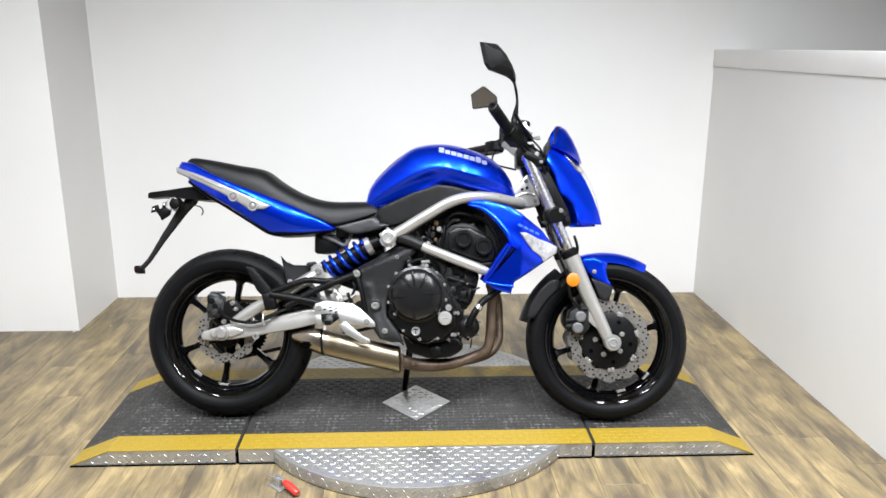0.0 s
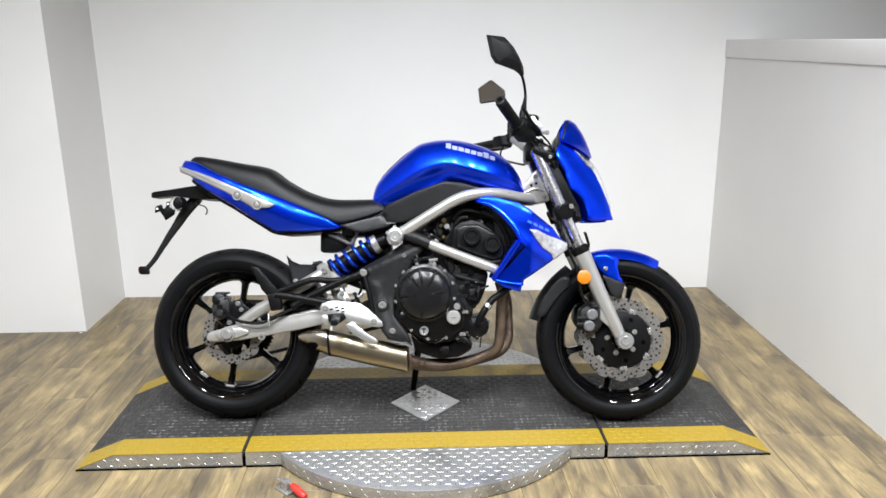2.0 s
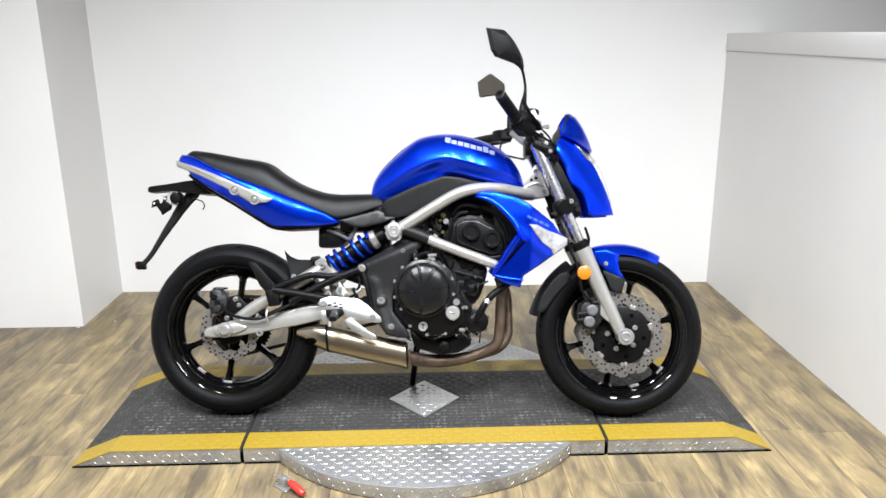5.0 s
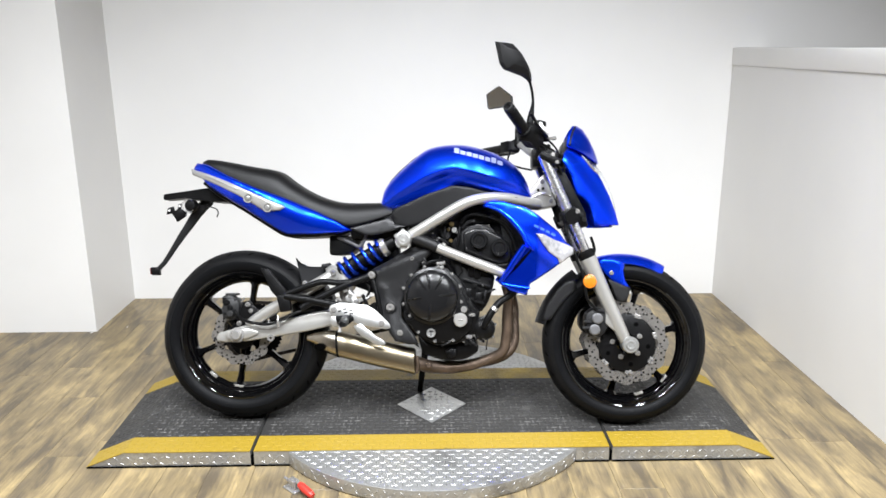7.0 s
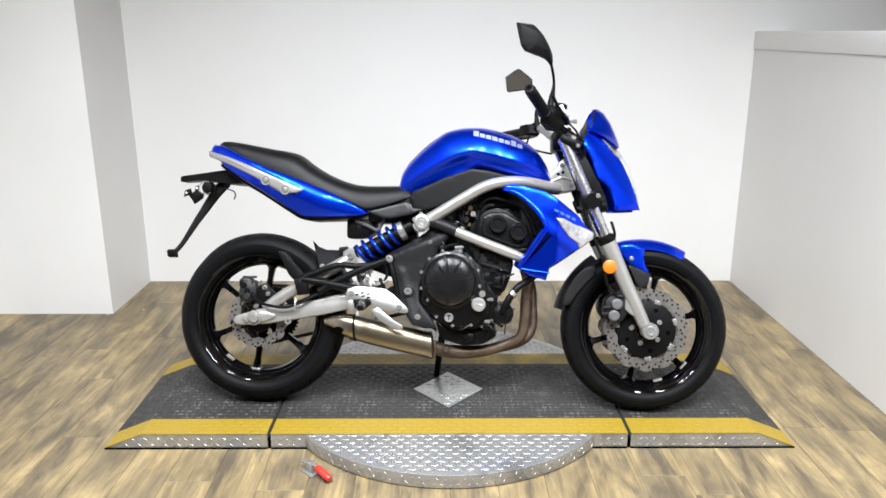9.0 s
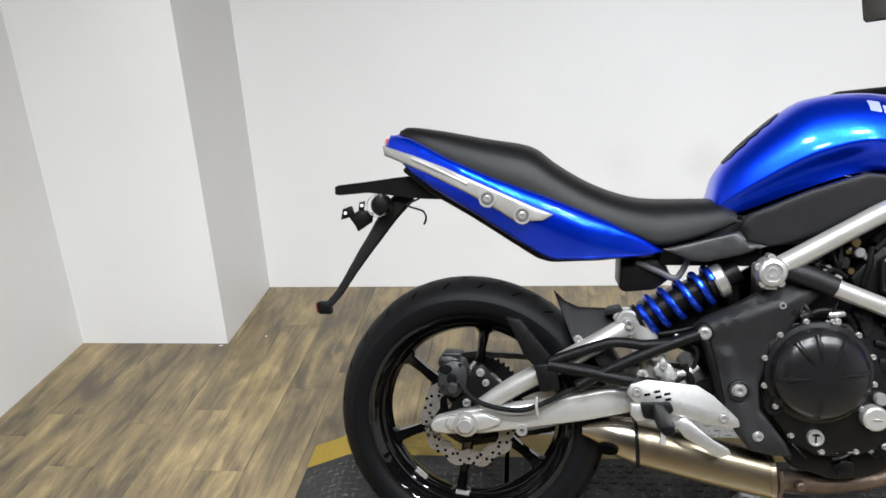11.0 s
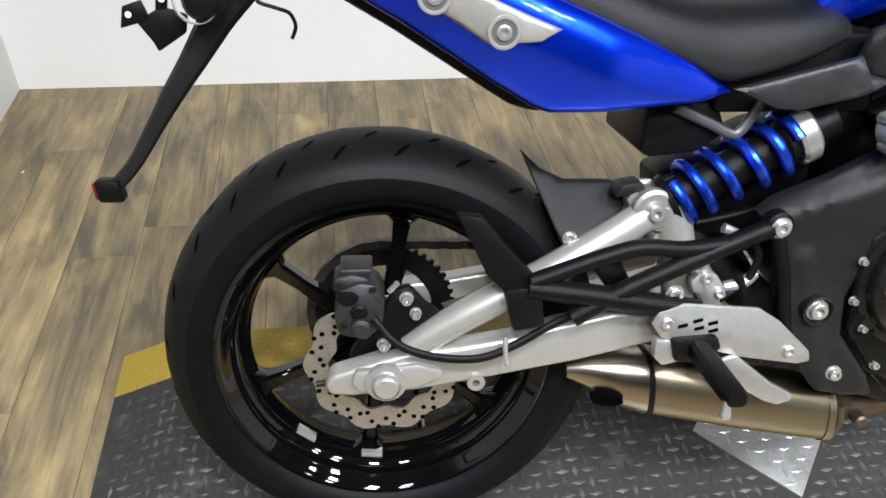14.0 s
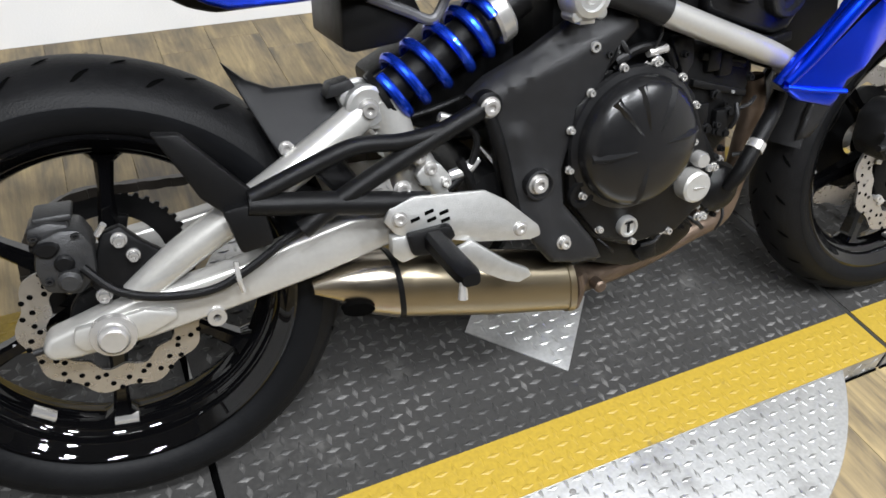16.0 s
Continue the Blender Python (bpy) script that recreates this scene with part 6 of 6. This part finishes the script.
# ---- front brakes
for y, s_ in ((-0.070, -1), (0.070, 1)):
    FB = part("front_brake", lathe([(0.036, y - 0.006), (0.098, y - 0.006), (0.104, y - 0.003), (0.104, y + 0.003), (0.098, y + 0.006), (0.036, y + 0.006)], 48, FX, FZ), SATINBLACK, BIKE, "black brake disc carrier")
    wave_disc(FX, FZ, 0.150, 0.108, y, 0.005, 12, "front_disc", FB)
    for i in range(7):
        a = radians(13 + 360 / 7 * i)
        part("rotor_button", lathe([(0.002, y + s_ * 0.009), (0.0065, y + s_ * 0.009), (0.008, y + s_ * 0.006), (0.008, y - s_ * 0.004)], 16, FX + 0.104 * math.cos(a), FZ + 0.104 * math.sin(a), closed=False), STEEL, FB)
        part("tab", spin(prism([(FX + 0.096, FZ - 0.006), (FX + 0.112, FZ - 0.004), (FX + 0.112, FZ + 0.004), (FX + 0.096, FZ + 0.006)], y + s_ * 0.002, y + s_ * 0.007, 0.001), a + 0.12, FX, FZ), STEEL, FB)
    for i in range(5):
        a = radians(30 + 72 * i)
        part("bolt", bolt(FX + 0.052 * math.cos(a), FZ + 0.052 * math.sin(a), y + s_ * 0.006, 0.007, 0.006, s_), STEEL, FB)
        part("window", spin(lathe([(0, y + s_ * 0.0064), (0.008, y + s_ * 0.0064)], 12, FX + 0.076, FZ, closed=False), a + 0.6, FX, FZ), GROOVE, FB)
CA = part("front_caliper", prism([(0.545, 0.400), (0.575, 0.424), (0.610, 0.418), (0.630, 0.388), (0.622, 0.345), (0.600, 0.318), (0.560, 0.320), (0.542, 0.350)], -0.112, -0.046, 0.010), DARKGREY, BIKE, "dark grey two-piston front caliper")
for x, z in ((0.585, 0.385), (0.575, 0.345)):
    part("piston_housing", lathe([(0, -0.130), (0.014, -0.130), (0.019, -0.126), (0.019, -0.100)], 24, x, z, closed=False), simple("grey_anodised", (0.16, 0.16, 0.165), 0.4, metal=0.6), CA)
for x, z in ((0.555, 0.372), (0.552, 0.350), (0.60, 0.412)):
    part("pin", tube([(x - 0.018, -0.115, z), (x + 0.008, -0.115, z)], 0.006, 10, straight=True), DARKGREY, CA)
mirrored(CA)
part("brake_line", tube([(0.585, -0.118, 0.415), (0.548, -0.125, 0.455), (0.535, -0.128, 0.53), (0.505, -0.125, 0.60), (0.475, -0.12, 0.68), (0.462, -0.11, 0.75)], 0.0055, 10), SATINBLACK, BIKE, "black front brake hose")

# ---- front mudguard
def arc_shell(a0, a1, r0, r1, w0, w1, crown, thick=0.003, n=20, m=16, cx=FX, cz=FZ, edge=0.0):
    bm = bmesh.new()
    top, low = [], []
    for k in range(n + 1):
        u_ = k / n
        a = radians(a0 + (a1 - a0) * u_)
        w = (w0 + (w1 - w0) * u_) * (1 - edge * max(0, abs(2 * u_ - 1) - 0.5) ** 2)
        rr = r0 + (r1 - r0) * u_
        rt, rl = [], []
        for j in range(m + 1):
            v_ = -1 + 2 * j / m
            r = rr - crown * abs(v_) ** 2.4
            rt.append(bm.verts.new((cx + r * math.cos(a), w * v_, cz + r * math.sin(a))))
            rl.append(bm.verts.new((cx + (r - thick) * math.cos(a), w * v_ * 0.97, cz + (r - thick) * math.sin(a))))
        top.append(rt), low.append(rl)
    for k in range(n):
        for j in range(m):
            bm.faces.new((top[k][j], top[k][j + 1], top[k + 1][j + 1], top[k + 1][j]))
            bm.faces.new((low[k][j], low[k + 1][j], low[k + 1][j + 1], low[k][j + 1]))
    for j in range(m):
        bm.faces.new((top[0][j], low[0][j], low[0][j + 1], top[0][j + 1])), bm.faces.new((top[n][j], top[n][j + 1], low[n][j + 1], low[n][j]))
    for k in range(n):
        bm.faces.new((top[k][0], top[k + 1][0], low[k + 1][0], low[k][0])), bm.faces.new((top[k][m], low[k][m], low[k + 1][m], top[k + 1][m]))
    return bm


FF = part("front_mudguard", arc_shell(114, 62, 0.324, 0.314, 0.074, 0.052, 0.034, edge=0.5), BLUE, BIKE, "metallic blue front mudguard", smooth=60)
sk = part("side_skirt", panel([(0.592, 0.590), (0.640, 0.594), (0.690, 0.578), (0.684, 0.552), (0.690, 0.520), (0.711, 0.489), (0.680, 0.500), (0.640, 0.521), (0.617, 0.543), (0.600, 0.568)], lambda x, z: -0.076 - 0.10 * max(0, 0.57 - z), 0.004, rim=0.008), BLUE, FF, smooth=50)
mirrored(sk)
sp = part("stay_plate", panel([(0.629, 0.524), (0.709, 0.492), (0.694, 0.440), (0.660, 0.446)], lambda x, z: -0.086, 0.004, rim=0.005), DARKGREY, FF, "grey mudguard stay")
mirrored(sp)
part("screw", bolt(0.640, 0.545, -0.079, 0.006, 0.004), STEEL, FF)
MG = part("lower_mudguard", arc_shell(126, 168, 0.322, 0.330, 0.066, 0.070, 0.030, n=18), DARKGREY, BIKE, "dark grey lower front mudguard", smooth=60)
ms = part("flap_side", panel([(0.514, 0.520), (0.478, 0.512), (0.445, 0.480), (0.410, 0.425), (0.396, 0.372), (0.425, 0.374), (0.448, 0.410), (0.480, 0.451), (0.520, 0.488)], lambda x, z: -0.071, 0.004, rim=0.006), DARKGREY, MG)
mirrored(ms)

# tank, seat and tail stand a little straighter than the wheels
for o in BIKE.children_recursive:
    if o.matrix_basis == Matrix.Identity(4):
        for v_ in o.data.vertices:
            up_ = max(0.0, v_.co.z - 0.52)
            v_.co.y -= 0.060 * up_
            v_.co.z += (0.028 + 0.010 * min(1.0, max(0.0, (v_.co.x + 0.55) / 0.35))) * up_
            v_.co.x += 0.022 * min(0.0, v_.co.x + 0.25) * min(1.0, up_ / 0.15)

# ---- headlamp cowl, screen and dials
def cowl_y(x, z):
    fold = max(0.0, 1 - abs((x - 0.56) * 0.80 + (z - 0.84) * 0.60) / 0.035)
    return -0.112 + 0.36 * max(0.0, x - 0.50 + (z - 0.85) * 0.45) + 0.2 * max(0.0, z - 0.94) - 0.006 * fold


HL = part("headlight_cowl", panel([(0.485, 1.002), (0.500, 0.997), (0.524, 0.980), (0.569, 0.940), (0.609, 0.881), (0.635, 0.826), (0.656, 0.771), (0.669, 0.718), (0.620, 0.715), (0.575, 0.716), (0.569, 0.750), (0.555, 0.790), (0.534, 0.812), (0.514, 0.826), (0.500, 0.860), (0.492, 0.891), (0.459, 0.945), (0.465, 0.973)], cowl_y, 0.004, step=0.012, rim=0.009), BLUE, BIKE, "metallic blue headlight cowl", smooth=50)
mirrored(HL)
rows = []
for i in range(13):
    zc = 0.979 - 0.252 * i / 12
    xf = lerp_table([(0.727, 0.672), (0.765, 0.672), (0.823, 0.658), (0.877, 0.637), (0.921, 0.613), (0.954, 0.586), (0.979, 0.550)], zc)
    xs = lerp_table([(0.727, 0.650), (0.769, 0.634), (0.822, 0.610), (0.875, 0.583), (0.933, 0.545), (0.979, 0.508)], zc)
    w = lerp_table([(0.727, 0.026), (0.77, 0.034), (0.86, 0.048), (0.979, 0.058)], zc)
    row = [(xs + (xf - xs) * max(0.0, math.cos(math.pi / 2 * v_)) ** 0.7, w * v_ - 0.012, zc) for v_ in [-1 + j / 6 for j in range(13)]]
    rows.append(row + [(xs - 0.04, w * 0.9 - 0.012, zc), (xs - 0.04, -w * 0.9 - 0.012, zc)])
LP = part("headlight", loft(rows), REFL, BIKE, "clear headlight lens", smooth=60)
LP.data.materials[0] = simple("headlight_lens", (0.62, 0.63, 0.64), 0.08, metal=0.5, coat=1.0, noise_scale=60, vary=0.12, bump=0.2, bump_scale=90)
part("lens_rim", tube([(0.532, -0.080, 0.968), (0.556, -0.077, 0.942), (0.586, -0.066, 0.912), (0.600, -0.045, 0.915)], [0.003, 0.005, 0.006, 0.004], 8), CHROME, LP)
rows = []
for x, z, w, xb, zb in ((0.524, 1.088, 0.040, 0.506, 1.080), (0.545, 1.074, 0.062, 0.494, 1.056), (0.570, 1.036, 0.078, 0.484, 1.028), (0.589, 0.994, 0.086, 0.482, 1.000), (0.598, 0.968, 0.083, 0.536, 0.976), (0.603, 0.948, 0.070, 0.584, 0.944)):
    vs = [-1 + j / 6 for j in range(13)]
    rows.append([(x - (abs(v_) ** 1.6) * (x - xb), w * v_ - 0.012, z + (zb - z) * abs(v_)) for v_ in vs] + [(x - 0.006 - (abs(v_) ** 1.6) * (x - xb), w * v_ * 0.95 - 0.012, z + (zb - z) * abs(v_)) for v_ in vs[::-1]])
FS = part("fly_screen", loft(rows), BLUE, BIKE, "small metallic blue fly screen", smooth=60)
part("edge_trim", tube([(0.512, -0.050, 1.076), (0.500, -0.074, 1.054), (0.492, -0.090, 1.028), (0.487, -0.098, 1.004)], 0.0035, 8), DARKGREY, FS)
MT = part("instrument_pod", prism([(0.457, 0.983), (0.465, 1.016), (0.483, 1.041), (0.501, 1.066), (0.508, 1.068), (0.512, 1.060), (0.506, 1.024), (0.500, 0.975), (0.47, 0.955)], -0.060, 0.040, 0.008), DARKGREY, BIKE, "black instrument pod")
part("pod_bracket", box(0.41, 0.50, -0.05, 0.04, 0.935, 0.975, 0.01), SATINBLACK, MT)

# ---- handlebar, levers, mirrors: the bar is turned a little to the far side
HB = part("handlebar", tube([(0.262, -0.345, 1.080), (0.285, -0.30, 1.058), (0.318, -0.235, 1.030), (0.350, -0.165, 1.010), (0.385, -0.09, 0.994), (0.398, -0.03, 0.990), (0.388, 0.02, 0.988), (0.362, 0.055, 0.996), (0.336, 0.085, 1.022), (0.308, 0.125, 1.040), (0.250, 0.205, 1.034), (0.160, 0.345, 1.036)], 0.0112, 12, steps=6), SATINBLACK, BIKE, "black tubular handlebar")
part("bar_bend", tube([(0.376, 0.036, 0.986), (0.360, 0.056, 0.998), (0.338, 0.083, 1.022), (0.322, 0.106, 1.036)], 0.0135, 16), ALLOY, HB, "bare alloy bend of the handlebar")
part("riser", box(0.356, 0.430, -0.068, 0.045, 0.930, 1.000, 0.010), SATINBLACK, HB)
for y_ in (-0.045, 0.030):
    RC = part("riser_cap", box(0.372, 0.424, y_ - 0.016, y_ + 0.016, 0.994, 1.012, 0.005), SATINBLACK, HB)
    for x_ in (0.380, 0.416):
        part("bolt", tube([(x_, y_, 1.010), (x_, y_, 1.016)], 0.0045, 10, straight=True), STEEL, RC)
# near grip with its open end, and the far one
a_, b_ = Vector((0.255, -0.356, 1.087)), Vector((0.316, -0.238, 1.032))
GR = part("grip", tube([a_.lerp(b_, q) for q in (0.02, 0.05, 0.10, 0.5, 0.93, 0.95, 1.0)], [0.0165, 0.0195, 0.0185, 0.0185, 0.0195, 0.0235, 0.0235], 18, straight=True), SATINBLACK, HB, "black ribbed rubber grip")
for k in range(9):
    q = 0.16 + 0.08 * k
    part("rib", tube([a_.lerp(b_, q), a_.lerp(b_, q + 0.03)], 0.0194, 18, straight=True), SATINBLACK, GR)
ax_ = (a_ - b_).normalized()
su_ = ax_.cross(Vector((0, 0, 1))).normalized()
sv_ = ax_.cross(su_)
ring_at = lambda r, d: [a_ + ax_ * d + (su_ * math.cos(2 * math.pi * k / 20) + sv_ * math.sin(2 * math.pi * k / 20)) * r for k in range(20)]
BE = part("bar_end", loft([ring_at(0.0165, -0.006), ring_at(0.0165, 0.004), ring_at(0.0145, 0.006), ring_at(0.0105, 0.006), ring_at(0.0095, 0.004), ring_at(0.0090, -0.004)]), DARKGREY, HB, "worn grey bar end", smooth=50)
part("bore", loft([ring_at(0.0088, -0.0036), ring_at(0.0088, -0.0030)]), GROOVE, BE)
part("grip", tube([(0.305, 0.130, 1.040), (0.300, 0.140, 1.0395), (0.255, 0.200, 1.034), (0.170, 0.330, 1.036), (0.160, 0.345, 1.036)], [0.022, 0.0185, 0.018, 0.0185, 0.015], 16, straight=True), SATINBLACK, HB, "black ribbed rubber grip")
# near side: throttle housing, brake master cylinder, lever
part("switch_housing", loft([[(0.326 + dx * w + 0.5 * (yy + 0.235), yy, 1.030 - 0.28 * (yy + 0.235) + dz * w) for dx, dz in ((-0.9, -1.0), (0.3, -1.2), (1.0, -0.6), (1.0, 0.6), (0.2, 1.0), (-0.8, 0.8))] for yy, w in ((-0.242, 0.022), (-0.235, 0.031), (-0.180, 0.032), (-0.168, 0.022))]), SATINBLACK, HB)
MC = part("master_cylinder", tube([(0.344, -0.185, 1.022), (0.362, -0.155, 1.030), (0.392, -0.120, 1.026), (0.405, -0.105, 1.022)], [0.013, 0.016, 0.015, 0.010], 12), SATINBLACK, HB)
RS = part("reservoir", loft([[(0.372 + 0.020 * c_ + 0.10 * h_, -0.165 + 0.026 * s2 + 0.05 * h_, 1.045 + h_ - 0.12 * 0.020 * c_) for c_, s2 in ((math.cos(2 * math.pi * k / 20), math.sin(2 * math.pi * k / 20)) for k in range(20))] for h_ in (-0.012, 0.022)]), SATINBLACK, MC)
part("reservoir_cap", loft([[(0.3745 + r_ * c_, -0.164 + r_ * 1.25 * s2, 1.067 + h_ - 0.12 * r_ * c_) for c_, s2 in ((math.cos(2 * math.pi * k / 20), math.sin(2 * math.pi * k / 20)) for k in range(20))] for r_, h_ in ((0.0225, -0.004), (0.0225, 0.005), (0.019, 0.009))]), DARKGREY, MC)
part("clamp_plate", prism([(0.366, 1.066), (0.378, 1.070), (0.386, 1.052), (0.405, 1.036), (0.400, 1.022), (0.378, 1.034), (0.366, 1.050)], -0.200, -0.188, 0.003), ALLOY, MC, "bright alloy lever bracket")
part("lever", tube([(0.400, -0.115, 1.026), (0.396, -0.165, 1.024), (0.376, -0.230, 1.030), (0.348, -0.300, 1.050), (0.328, -0.345, 1.070)], [0.008, 0.008, 0.0065, 0.0055, 0.007], 10), SATINBLACK, HB)
KN = part("lever_adjuster", tube([(0.404, -0.108, 1.024), (0.420, -0.098, 1.028), (0.436, -0.088, 1.030)], [0.006, 0.0055, 0.0085], 10, straight=True), STEEL, HB)
# far side: clutch perch and lever
PR = part("clutch_perch", loft([[(0.285 + dx * w - 0.5 * (yy - 0.15), yy, 1.036 + dz * w) for dx, dz in ((-1.0, -0.9), (0.8, -1.1), (1.1, 0.3), (0.4, 0.8), (-1.0, 0.75))] for yy, w in ((0.118, 0.016), (0.125, 0.025), (0.170, 0.026), (0.182, 0.018))]), SATINBLACK, HB)
part("lever", tube([(0.318, 0.160, 1.026), (0.300, 0.205, 1.020), (0.250, 0.280, 1.022), (0.205, 0.345, 1.030)], [0.008, 0.007, 0.006, 0.007], 10), SATINBLACK, HB)
# mirrors
for s_, stem, rs_, base, outl, yc_, sl_ in ((-1, [(0.339, -0.172, 1.078), (0.346, -0.160, 1.112), (0.351, -0.150, 1.148), (0.347, -0.158, 1.182), (0.337, -0.175, 1.216), (0.330, -0.190, 1.232)], [0.0085, 0.0080, 0.0050, 0.0048, 0.0050, 0.008], (0.339, -0.174, 1.040),
                                             [(0.213, 1.318), (0.265, 1.323), (0.292, 1.297), (0.322, 1.252), (0.336, 1.226), (0.332, 1.206), (0.308, 1.219), (0.243, 1.230), (0.229, 1.248)], -0.250, 0.75),
                                            (1, [(0.315, 0.130, 1.045), (0.312, 0.138, 1.080), (0.312, 0.148, 1.108), (0.318, 0.156, 1.132), (0.308, 0.175, 1.155), (0.288, 0.215, 1.200)], [0.0080, 0.0080, 0.0070, 0.0052, 0.0050, 0.0065], (0.316, 0.128, 1.030),
                                             [(0.194, 1.270), (0.240, 1.298), (0.250, 1.297), (0.298, 1.252), (0.300, 1.228), (0.284, 1.212), (0.206, 1.208), (0.200, 1.214)], 0.250, -0.45)):
    part("stem_base", tube([base, stem[0], stem[1]], [0.013, 0.0115, 0.0095], 12, straight=True), SATINBLACK, HB)
    MR = part("mirror_stem", tube(stem, rs_, 12), SATINBLACK, BIKE, "black mirror stem")
    xc, zc = sum(p[0] for p in outl) / len(outl), sum(p[1] for p in outl) / len(outl)
    n_ = Vector((-abs(sl_), -s_ * 1.0, 0.0)).normalized()

    def ring(scale, depth, top=0.0):
        return [Vector((xc + (a - xc) * scale, yc_ + sl_ * (a - xc) * scale, zc + top + (b - zc) * scale)) + n_ * depth for a, b in outl]

    hd = part("mirror_head", loft([ring(0.12, -0.036, 0.006), ring(0.55, -0.029, 0.004), ring(0.93, -0.012), ring(1.0, -0.002), ring(1.0, 0.003), ring(0.95, 0.005)]), DARKGREY, MR, "black rear-view mirror", smooth=22)
    part("mirror_glass", loft([ring(0.90, 0.0045), ring(0.90, 0.0062)]), MIRROR, MR, "grey mirror glass")
    part("knuckle", tube([stem[-2], stem[-1]], [0.008, 0.012], 12, straight=True), SATINBLACK, MR)
# wires and control cables
for pts_, r in (([(0.345, -0.185, 1.012), (0.372, -0.150, 0.985), (0.415, -0.11, 0.962), (0.450, -0.085, 0.930), (0.455, -0.06, 0.86)], 0.0045), ([(0.360, -0.160, 1.010), (0.420, -0.120, 0.985), (0.462, -0.105, 0.950), (0.470, -0.095, 0.87)], 0.004),
               ([(0.355, -0.175, 1.005), (0.385, -0.150, 0.965), (0.430, -0.125, 0.940), (0.460, -0.11, 0.90)], 0.005), ([(0.290, 0.150, 1.020), (0.275, 0.10, 0.975), (0.300, 0.04, 0.945), (0.36, 0.0, 0.925)], 0.0035),
               ([(0.410, -0.105, 1.020), (0.440, -0.095, 0.990), (0.452, -0.10, 0.955)], 0.0035)):
    part("control_cable", tube(pts_, r, 8), SATINBLACK, BIKE)
part("ignition_cluster", box(0.385, 0.450, -0.045, 0.045, 0.945, 0.985, 0.012), SATINBLACK, BIKE)
PB = part("plug_bracket", prism([(0.395, 0.975), (0.425, 0.985), (0.448, 0.962), (0.430, 0.945), (0.400, 0.950)], -0.120, -0.100, 0.004), SATINBLACK, BIKE)
part("bolt", bolt(0.425, 0.966, -0.120, 0.006, 0.005), STEEL, PB)


# ---------------------------------------------------------------- chips of paint on the floor
for cx_, cy_, cr_, ca_ in ((-1.725, 0.985, 0.008, 20), (-1.573, 1.060, 0.006, 75), (1.622, 1.194, 0.007, 130)):
    chip = part("paint_chip", prism([(-cr_, 0.0), (-cr_ * 0.3, cr_ * 0.5), (cr_ * 0.9, cr_ * 0.25), (cr_ * 0.5, -cr_ * 0.45)], 0.0, 0.002, 0.0003), LEDGE, None)
    chip.matrix_world = pose(cx_, cy_, 0.002, 90, 0, ca_)
    tagged(chip, "small flake of white paint lying on the plank floor", "paint chip", "paint chips on the floor")


# ---------------------------------------------------------------- floor planks
def planks():
    base = bpy.data.objects["floor"]
    W, LEN = 0.152, 0.915
    me = finish(box(-W / 2 + 0.0004, W / 2 - 0.0004, -LEN / 2 + 0.0004, LEN / 2 - 0.0004, -0.0035, 0.0, 0.0006, seg=1), "plank", PLANK, 0)
    rest = bmesh.new()
    rng = random.Random(4)
    nx = int((XR - XL) / W) + 1
    for i in range(nx):
        x = XL + (i + 0.5) * W
        off = rng.random() * LEN
        y = YB - off + LEN / 2
        while y > YF - LEN / 2:
            a, b = max(y - LEN / 2, YF), min(y + LEN / 2, YB)
            if b - a < 0.02:
                pass
            elif y > -1.55:
                cut = b - a < LEN - 0.001
                o = new("plank", finish(box(-W / 2 + 0.0004, W / 2 - 0.0004, a - y + 0.0004, b - y - 0.0004, -0.0035, 0.0, 0.0006, seg=1), "plank", PLANK, 0) if cut else me)
                o.location = (x, y, 0)
                o.parent = base
            else:
                merge(rest, box(x - W / 2 + 0.0007, x + W / 2 - 0.0007, a, b - 0.0014, -0.0035, 0.0))
            y -= LEN
    tagged(part("planks_behind", rest, PLANK, base, smooth=0), kind="stuff")


planks()
